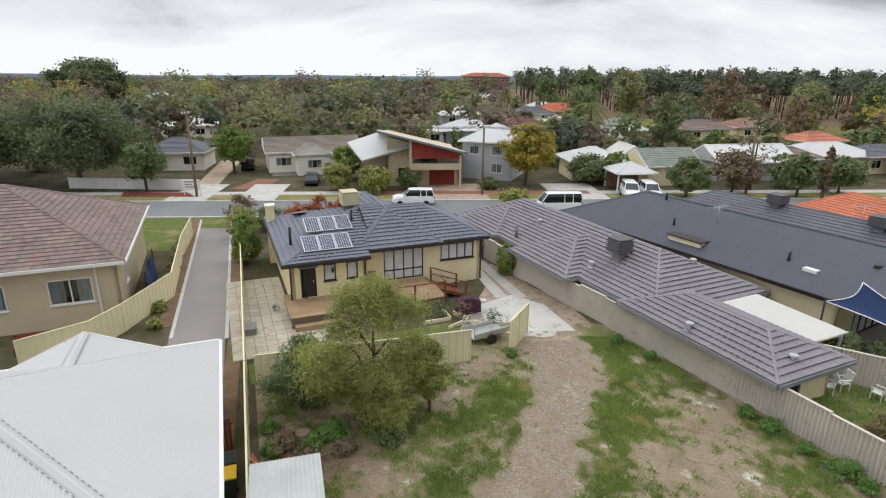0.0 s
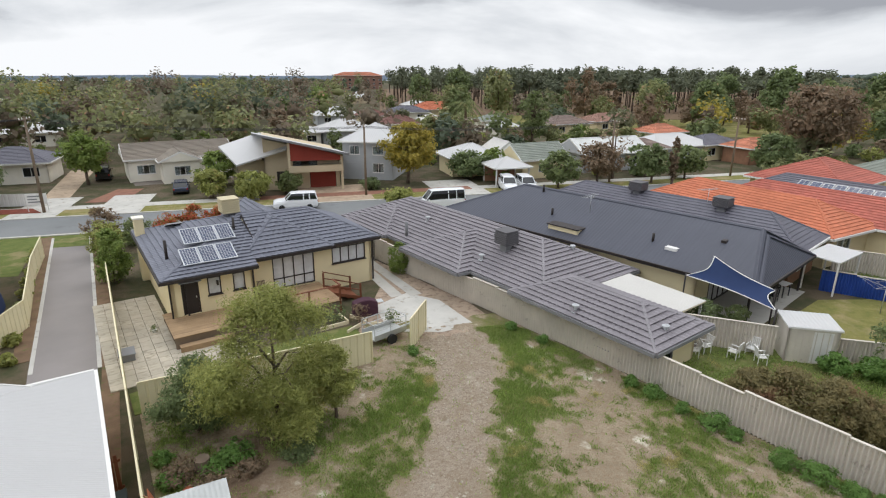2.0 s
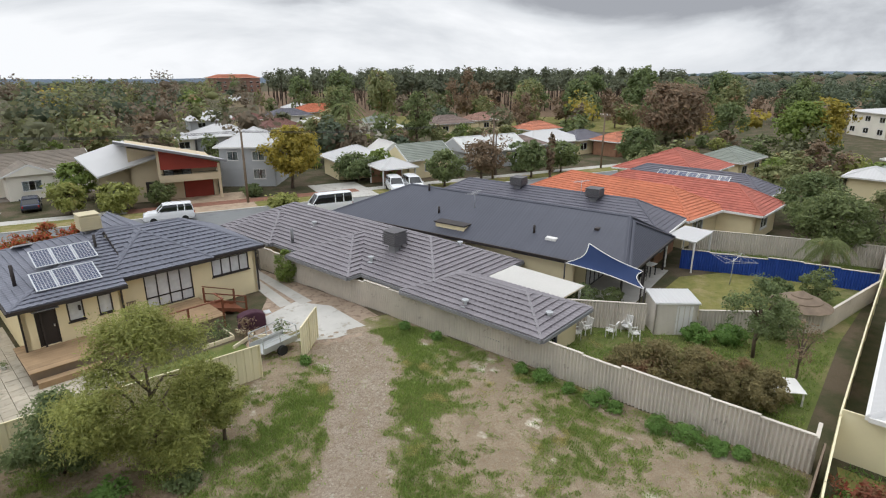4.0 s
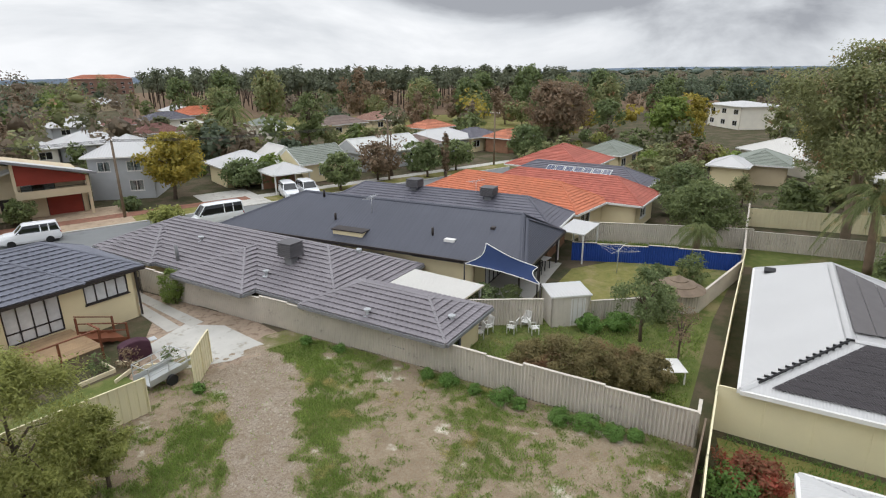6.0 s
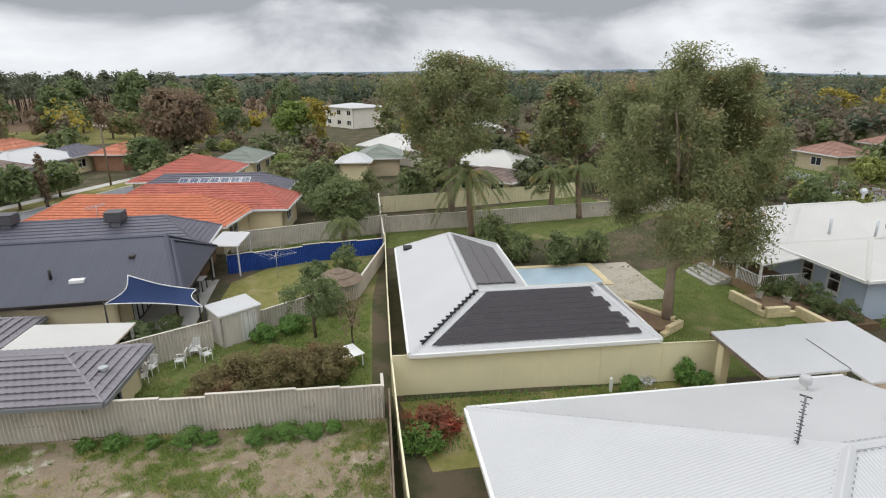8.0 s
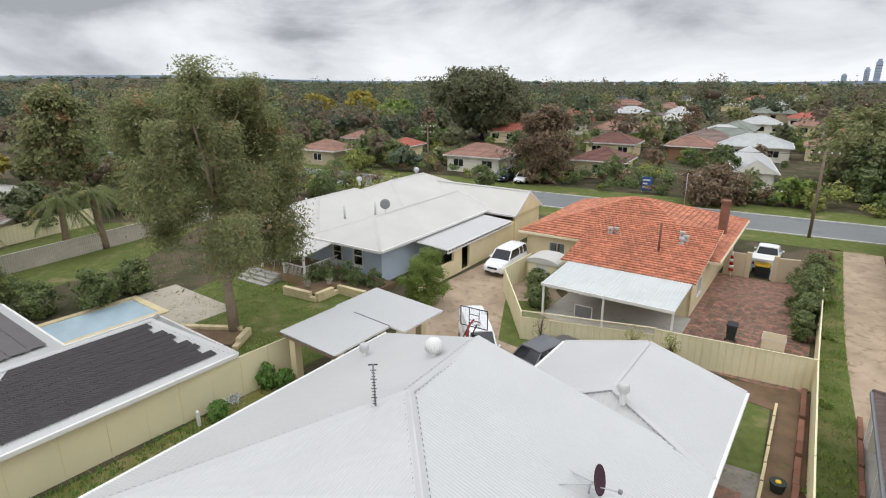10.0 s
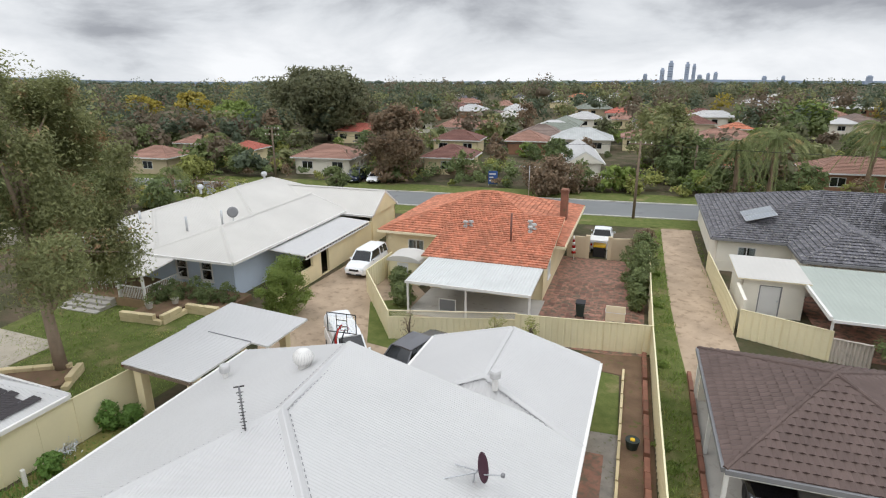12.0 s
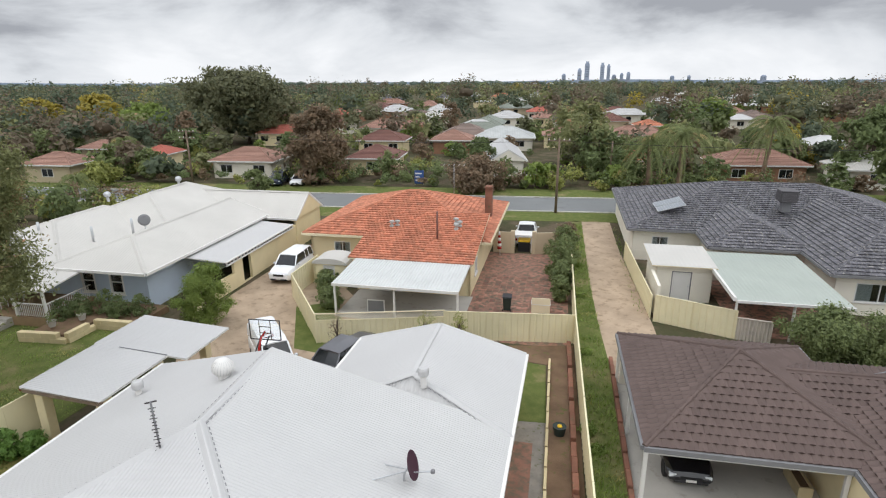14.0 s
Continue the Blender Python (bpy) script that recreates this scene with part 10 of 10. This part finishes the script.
UL = lambda u, v: local(*U0, u, v)
retaining_wall([UL(-5.2, 5.0), UL(-5.0, 1.9), UL(-2.9, 1.8), UL(-2.8, -1.2)], 0.65, "cream limestone block retaining wall below the roses")
retaining_wall([(36.2, 1.2), (33.8, -2.6), (32.0, -1.5)], 0.5, "cream limestone block wall round the gum tree")
sheet("tree_bed", [(36.0, 1.1), (33.8, -2.4), (32.2, -1.4), (34.2, 2.0)], 0.3, "soil", "raised bed of soil round the gum", "garden bed", 0.3)
sheet("rose_bed", [UL(-4.9, 4.6), UL(-4.8, 2.1), UL(-2.8, 2.0), UL(-2.6, -1.0), UL(0.3, -1.0), UL(0.3, 4.6)], 0.45, "soil", "raised soil bed with roses", "garden bed", 0.45)


def basketball_hoop(x, y, rot):
    b = thing("basketball_hoop", x, y, rot, "portable basketball hoop with clear backboard", "basketball hoop")
    boxes("base", b, M["black_plastic"], (-0.4, 0.4, 0.15, 0.95, 0, 0.18), bevel=0.05)
    tube("pole", b, M["tail_lens"], [(0, 0.5, 0.15), (0, 0.4, 2.9), (0, 0.1, 3.3), (0, -0.3, 3.4)], [0.06, 0.06, 0.05, 0.05], 8)
    for s in (-0.2, 0.2):
        bar("brace", b, M["black_plastic"], (s, 0.4, 2.7), (s, -0.3, 3.2), 0.05)
    boxes("backboard_frame", b, M["black_plastic"], (-0.78, 0.78, -0.36, -0.32, 2.96, 3.0), (-0.78, 0.78, -0.36, -0.32, 3.98, 4.02), (-0.79, -0.75, -0.36, -0.32, 3.0, 3.98), (0.75, 0.79, -0.36, -0.32, 3.0, 3.98), (-0.3, -0.265, -0.36, -0.34, 3.0, 3.98), (0.265, 0.3, -0.36, -0.34, 3.0, 3.98), (-0.265, 0.265, -0.36, -0.34, 3.62, 3.66), (-0.265, 0.265, -0.36, -0.34, 3.3, 3.34))
    boxes("backboard", b, M["acrylic"], (-0.74, 0.74, -0.335, -0.33, 3.0, 3.98))
    n = 16
    pts = [(0.22 * math.cos(2 * math.pi * k / n), -0.62 + 0.22 * math.sin(2 * math.pi * k / n), 3.05) for k in range(n + 1)]
    tube("rim", b, M["tail_lens"], pts, [0.015] * (n + 1), 5)


basketball_hoop(22.62, -11.9, 31.4)


# ---- courtyard, signs and others ----
def sign_board(x, y, rot, w, h, z, mat, label):
    s = thing("sign_board", x, y, rot, label, "sign", group="signs")
    boxes("panel", s, M[mat], (-w / 2, w / 2, -0.03, 0.03, z, z + h), bevel=0.01)
    for u in (-w / 2 + 0.06, w / 2 - 0.06):
        boxes("post", s, M["white_paint"], (u - 0.04, u + 0.04, 0.03, 0.1, 0, z + h))
    for k, (f0, f1) in enumerate(((0.1, 0.8), (0.1, 0.55), (0.1, 0.7))):
        zz = z + h * (0.72 - 0.25 * k)
        boxes("text_bar", s, M["white_paint" if mat != "white_paint" else "grey_trim"], (-w / 2 + w * f0, -w / 2 + w * f1, -0.04, -0.03, zz, zz + h * 0.1))


sign_board(-29.8, 65.3, 10, 1.9, 1.2, 0.7, "white_paint", "white real-estate sign with printed panel at the kerb")
sign_board(54.2, -57.6, -140, 1.3, 1.9, 0.2, "blue_sign", "blue real-estate sign board on the verge")


def storage_chest(x, y, rot):
    c = thing("storage_chest", x, y, rot, "pale outdoor storage chest with raised back", "chest")
    boxes("box", c, M["cream_paint"], (-0.6, 0.6, -0.35, 0.35, 0, 0.6), bevel=0.02)
    boxes("lid", c, M["white_paint"], (-0.63, 0.63, -0.38, 0.38, 0.6, 0.66), bevel=0.02)
    boxes("back_panel", c, M["cream_paint"], (-0.6, 0.6, 0.33, 0.38, 0.66, 1.1))


storage_chest(*local(*O0, 4.8, -1.0), 30)


def small_shed():
    s = thing("garden_shed", *local(*O0, -12.0, 0.6), -152, "cream garden shed with arched roof behind the fence", "shed")
    walls(s, rect(0, 2.6, 0, 2.0), 0, 1.8, "cream_fence", {0: [(0.8, 1.7, 0.05, 1.7, "door")]})
    verts, faces = [], []
    n = 8
    for v in (-0.1, 2.1):
        for i in range(n + 1):
            a = math.pi * i / n
            verts.append((1.3 - 1.4 * math.cos(a), v, 1.8 + 0.45 * math.sin(a)))
    for i in range(n):
        faces.append((i, i + 1, n + 2 + i, n + 1 + i))
    faces += [tuple(range(n + 1)), tuple(range(2 * n + 1, n, -1))]
    link_mesh("arched_roof", verts, faces, M["cream_roof"], s)


small_shed()


def lattice():
    l = thing("lattice_screen", *local(*O0, -7.9, -8.2), -152 + 15.4, "cream diagonal lattice screen above the low fence", "lattice")
    for k in range(46):
        u = k * 0.16
        bar("lath", l, M["cream_paint"], (u, 0.0, 1.47), (u + 0.36, 0.0, 1.85), 0.03, 0.01)
        bar("lath", l, M["cream_paint"], (u + 0.36, 0.012, 1.47), (u, 0.012, 1.85), 0.03, 0.01)
    bar("top_rail", l, M["cream_paint"], (0, 0, 1.87), (7.6, 0, 1.87), 0.06, 0.05)


lattice()


def planter_trough(x, y, rot):
    t = thing("planter_trough", x, y, rot, "cream stone planter trough in the carport", "planter")
    boxes("trough", t, M["limestone"], (-0.7, 0.7, -0.25, -0.18, 0, 0.5), (-0.7, 0.7, 0.18, 0.25, 0, 0.5), (-0.7, -0.63, -0.18, 0.18, 0, 0.5), (0.63, 0.7, -0.18, 0.18, 0, 0.5))
    boxes("soil", t, M["soil"], (-0.63, 0.63, -0.18, 0.18, 0.0, 0.42))


planter_trough(*local(*Q0, 6.1, 2.2), -61)


def timber_sleepers():
    s = thing("edging", 0, 0, 0, "weathered brick and timber edging along the fence", "edging")
    for k in range(14):
        x, y = local(*O0, 6.62 + 0.02 * k, -6.2 - k * 1.05)
        bm = box_bm([(-0.12, 0.12, -0.48, 0.48, 0, 0.35 + 0.06 * (k % 3))], bevel=0.02)
        bm.transform(pose(x, y, 0, 0, 0, -152))
        part("sleeper", bm, M["red_brick"], s)
    for k in range(14):
        x, y = local(*O0, 8.86, -7.5 - k * 1.05)
        bm = box_bm([(-0.1, 0.1, -0.48, 0.48, 0, 0.28 + 0.05 * (k % 2))], bevel=0.02)
        bm.transform(pose(x, y, 0, 0, 0, -152))
        part("sleeper", bm, M["red_brick"], s)
    for k in range(10):
        x, y = local(*O0, 5.6 + 0.015 * k, -8.4 - k * 1.3)
        bm = box_bm([(-0.06, 0.06, -0.6, 0.6, 0, 0.22)], bevel=0.01)
        bm.transform(pose(x, y, 0, 0, 0, -152))
        part("sleeper", bm, M["limestone"], s)


timber_sleepers()


def lawn_roller():
    p = thing("white_post", 25.0, 1.0, 15, "short white post standing in the grass strip", "post")
    boxes("post", p, M["white_paint"], (-0.09, 0.09, -0.07, 0.07, 0, 0.75), bevel=0.02)
    b = thing("wire_bundle", 26.4, -0.6, 0, "grey bundle of crumpled wire mesh", "wire bundle")
    rng = np.random.RandomState(4)
    d = rng.normal(size=(420, 3)) * [0.3, 0.26, 0.12] + [0, 0, 0.24]
    V, F = leaf_quads(rng, d, 0.16, 0.2)
    me = mesh_np("mesh_coil", V, F)
    me.materials.append(M["alu"])
    coil = new("mesh_coil", me)
    coil.parent = b
    tagged(coil, kind="stuff")


lawn_roller()


# ---- things in the courtyard and on the verandah ----
def folded_parasol(x, y):
    p = thing("folded_parasol", x, y, 0, "folded red and white striped parasol against the wall", "parasol")
    tube("pole", p, M["white_paint"], [(0, 0, 0), (0.1, 0, 2.2)], [0.03, 0.02], 8)
    for k in range(6):
        z0, z1 = 0.6 + k * 0.25, 0.85 + k * 0.25
        tube("cloth_band", p, M["tail_lens" if k % 2 == 0 else "white_paint"], [(0.03 + 0.045 * z0, 0, z0), (0.03 + 0.045 * z1, 0, z1)], [0.2 - 0.02 * k, 0.18 - 0.02 * k], 10)


folded_parasol(*local(*O0, 0.8, 10.6))


def load_box():
    x, y = local(*O0, 2.75, 12.6)
    b = thing("tool_crate", x, y, -62, "black and yellow crates in the courtyard opening", "crate")
    boxes("crate", b, M["black_plastic"], (-0.6, 0.6, -0.5, 0.5, 0, 0.9), bevel=0.03)
    boxes("lid", b, M["yellow_lid"], (-0.62, 0.62, -0.52, 0.52, 0.9, 1.05), bevel=0.02)
    boxes("canopy", b, M["white_paint"], (-0.75, 0.75, -0.7, 0.9, 1.5, 1.58), bevel=0.02)
    for u in (-0.7, 0.7):
        for v in (-0.65, 0.85):
            boxes("post", b, M["white_paint"], (u - 0.04, u + 0.04, v - 0.04, v + 0.04, 0, 1.5))


load_box()


def verandah_table():
    x, y = local(*U0, -1.6, 9.6)
    t = thing("verandah_table", x, y, -61, "white timber table on the verandah", "table", 0.65)
    boxes("tabletop", t, M["white_paint"], (-0.5, 0.5, -0.9, 0.9, 0.72, 0.76), bevel=0.01)
    for u in (-0.42, 0.42):
        for v in (-0.8, 0.8):
            boxes("leg", t, M["white_paint"], (u - 0.04, u + 0.04, v - 0.04, v + 0.04, 0, 0.72))


verandah_table()
for k, (u, v, r) in enumerate(((-2.4, 9.2, 20), (-2.4, 10.2, 40), (-0.8, 9.6, 200))):
    garden_chair(*local(*U0, u, v), r, "white slatted chair on the verandah", 0.65)


def screen_frame():
    x, y = local(*O0, -5.9, -3.2)
    s = thing("screen_frame", x, y, -150, "pale framed screen leaning under the patio roof", "screen")
    f = boxes("frame", s, M["white_paint"], (-0.6, 0.6, -0.03, 0.03, 0, 0.06), (-0.6, 0.6, -0.03, 0.03, 0.84, 0.9), (-0.6, -0.54, -0.03, 0.03, 0.06, 0.84), (0.54, 0.6, -0.03, 0.03, 0.06, 0.84))
    boxes("panel", s, M["grey_trim"], (-0.54, 0.54, -0.01, 0.01, 0.06, 0.84))


screen_frame()


def compost_bin():
    t = thing("garden_tub", 10.2, -18.3, 0, "dark garden tub with yellow lining", "tub")
    turned("tub", t, M["bin_green"], [(0.22, 0), (0.3, 0.4), (0.3, 0.44), (0.24, 0.42)], sides=14)
    turned("lining", t, M["yellow_lid"], [(0.05, 0.38), (0.12, 0.4), (0.1, 0.46), (0.03, 0.48)], sides=12)


compost_bin()


def lidded_tank(x, y):
    t = thing("rain_tub", x, y, 30, "pale rectangular tub beside the fence corner", "tub")
    boxes("tub", t, M["white_wall"], (-0.7, 0.7, -0.5, 0.5, 0, 0.7), bevel=0.04)


lidded_tank(-18.6, 25.2)


def patio_table(x, y, rot, label, z=0.06):
    t = thing("patio_table", x, y, rot, label, "table", z)
    boxes("tabletop", t, M["white_paint"], (-0.5, 0.5, -0.4, 0.4, 0.86, 0.9), bevel=0.01)
    for u in (-0.4, 0.4):
        for v in (-0.3, 0.3):
            boxes("leg", t, M["black_plastic"], (u - 0.03, u + 0.03, v - 0.03, v + 0.03, 0, 0.86))


patio_table(*local(*K0, 8.0, 1.9), 20, "tall white patio table with dark legs", 0.06)
for k, (u, v) in enumerate(((7.2, 2.3), (8.2, 2.9), (6.4, 1.9))):
    garden_chair(*local(*K0, u, v), 60 * k, "black slatted patio chair under the dark roof", 0.06, "black_plastic")

# ---- grass and stones of the lot ----
def lot_grass():
    rng = np.random.RandomState(77)
    n = 760000
    y = 2 + 27 * rng.rand(n)
    x = -12 + 32 * rng.rand(n)
    left = -5.4 - 0.357 * (y - 14.2)
    right = np.interp(y, [2.0, 10.45, 15.6, 22.6, 32.6], [3.2, 19.4, 16.8, 13.55, 8.4])
    g, p, m = lot_cover(x, y)
    keep = (x > left) & (x < right) & (rng.rand(n) < 0.9 * np.clip(g - 0.03, 0, 1)) & ((p < 0.5) | (rng.rand(n) < 0.25)) & ~((x < 1.4) & (y > 23.4 + 0.285 * (x + 8.7)))
    x, y, g = x[keep], y[keep], g[keep]
    n = len(x)
    h = (0.03 + 0.11 * rng.rand(n)) * (0.4 + 0.7 * g)
    a = rng.rand(n) * 2 * np.pi
    w = 0.012 + 0.024 * rng.rand(n)
    lean = rng.normal(size=(n, 2)) * 0.05
    V = np.stack([np.stack([x - np.cos(a) * w, y - np.sin(a) * w, np.zeros(n)], -1), np.stack([x + np.cos(a) * w, y + np.sin(a) * w, np.zeros(n)], -1), np.stack([x + lean[:, 0], y + lean[:, 1], h + 0.03], -1)], 1).reshape(-1, 3)
    me = mesh_np("grass", V, np.arange(3 * n).reshape(-1, 3))
    me.materials.append(M["grass"])
    tagged(new("lot_grass", me), "short green grass tufts over sandy ground", "grass", kind="stuff")
    # clods and stones on the track
    n = 14000
    y = 9 + 20 * rng.rand(n)
    x = -2 + 12 * rng.rand(n)
    g, p, m = lot_cover(x, y)
    keep = rng.rand(n) < 0.35 * p
    x, y = x[keep], y[keep]
    verts, faces = [], []
    for i in range(len(x)):
        s = 0.014 + 0.06 * rng.rand() ** 3
        k = len(verts)
        for dx, dy, dz in ((1, 0, 0), (0, 1, 0), (-1, 0, 0), (0, -1, 0), (0.2, 0.1, 0.8)):
            verts.append((x[i] + dx * s * rng.uniform(0.6, 1.3), y[i] + dy * s * rng.uniform(0.6, 1.3), 0.01 + dz * s))
        faces += [(k, k + 1, k + 4), (k + 1, k + 2, k + 4), (k + 2, k + 3, k + 4), (k + 3, k, k + 4)]
    ob = link_mesh("track_stones", verts, faces, M["paver"])
    tagged(ob, "loose clods and stones on the gravel track", "stones", kind="stuff")


lot_grass()


def yard_grass(name, label, outline, count, tall, leaf, seed):
    """Blades scattered over a yard given by its outline in plan."""
    rng = np.random.RandomState(seed)
    P = np.array(outline)
    x = rng.uniform(P[:, 0].min(), P[:, 0].max(), count)
    y = rng.uniform(P[:, 1].min(), P[:, 1].max(), count)
    inside = np.zeros(count, bool)
    for (x0, y0), (x1, y1) in zip(outline, outline[1:] + outline[:1]):
        hit = ((y0 > y) != (y1 > y)) & (x < (x1 - x0) * (y - y0) / (y1 - y0 + 1e-9) + x0)
        inside ^= hit
    g = smooth_noise(x, y, 1.1, seed) * 0.6 + smooth_noise(x, y, 0.35, seed + 1) * 0.4
    keep = inside & (rng.rand(count) < np.clip((g - 0.2) / 0.4, 0.1, 1))
    x, y, g = x[keep], y[keep], g[keep]
    n = len(x)
    h = tall * (0.3 + 0.7 * rng.rand(n)) * (0.4 + g)
    a = rng.rand(n) * 2 * np.pi
    w = 0.012 + 0.03 * rng.rand(n)
    lean = rng.normal(size=(n, 2)) * 0.4 * tall
    V = np.stack([np.stack([x - np.cos(a) * w, y - np.sin(a) * w, np.zeros(n)], -1), np.stack([x + np.cos(a) * w, y + np.sin(a) * w, np.zeros(n)], -1), np.stack([x + lean[:, 0], y + lean[:, 1], h + 0.03], -1)], 1).reshape(-1, 3)
    me = mesh_np(name, V, np.arange(3 * n).reshape(-1, 3))
    me.materials.append(M[leaf])
    tagged(new(name, me), label, "grass", kind="stuff")


yard_grass("yard_grass", "uneven green grass of the back garden", [(13.9, 23.0), (19.6, 11.4), (31.2, 17.0), (27.0, 19.0), (24.0, 22.0), (18.2, 24.2)], 26000, 0.16, "grass", 101)
yard_grass("strip_grass", "rough weedy grass beside the tall fence", [(17.4, 8.2), (21.2, 10.5), (27.7, -3.6), (24.4, -4.8)], 16000, 0.22, "weed", 103)
yard_grass("lane_grass", "rough grass along the gravel lane", [local(*O0, u, v) for u, v in ((7.3, -20), (8.7, -20), (8.7, -8), (8.3, 3), (8.0, 22), (7.2, 22), (7.1, 3))], 70000, 0.26, "grass", 105)
yard_grass("lane_grass", "rough grass along the gravel lane", [local(*O0, u, v) for u, v in ((10.9, 0), (11.5, 0), (11.4, 22), (11.0, 22))], 6000, 0.2, "grass", 107)
yard_grass("lawn_grass", "uneven lawn grass before the verandah", [(27.4, -2.4), (39, 3.8), (47, -6), (36.5, -11), (30.5, -9.4)], 26000, 0.1, "grass", 109)
yard_grass("lawn_grass", "overgrown grass behind the blue fence", [(33.8, 30.4), (41.5, 22.6), (47.3, 24), (38.5, 33.0)], 14000, 0.3, "grass", 111)


# ---- pavers, each a piece of its own ----
def pave(bed_name, label, origin, cells, size, mat, z, thick=0.05, gap=0.006):
    bed = thing(bed_name, *origin, label, "paving", kind="structure")
    w, d = size
    me = bpy.data.meshes.new("paver")
    bm = box_bm([(gap, w - gap, gap, d - gap, -thick, 0)])
    for e in bm.verts:
        if e.co.z > -0.01:
            e.co.x += 0.006 if e.co.x < w / 2 else -0.006
            e.co.y += 0.006 if e.co.y < d / 2 else -0.006
    bm.to_mesh(me)
    bm.free()
    me.materials.append(M[mat])
    for u, v in cells:
        p = new("paver", me)
        p.parent = bed
        p.matrix_basis = pose(u, v, z + random.uniform(-0.004, 0.004), random.uniform(-0.4, 0.4), random.uniform(-0.4, 0.4), 0)


cells = [(-3.9 + 0.6 * i, -5.0 + 0.6 * j) for i in range(7) for j in range(20) if -3.9 + 0.6 * i > -3.9 + 0.02 * j] + [(0.3 + 0.6 * i, -5.0 + 0.6 * j) for i in range(5) for j in range(4)]
pave("paved_yard", "worn square limestone pavers beside the house", A0, cells, (0.6, 0.6), "paver", 0.06)
cells = [(0.3 + 0.46 * i, -4.6 + 0.46 * j) for i in range(13) for j in range(22)]
pave("brick_courtyard", "red brick pavers with mossy joints", O0, cells, (0.45, 0.45), "brick_paver", 0.04, gap=0.02)
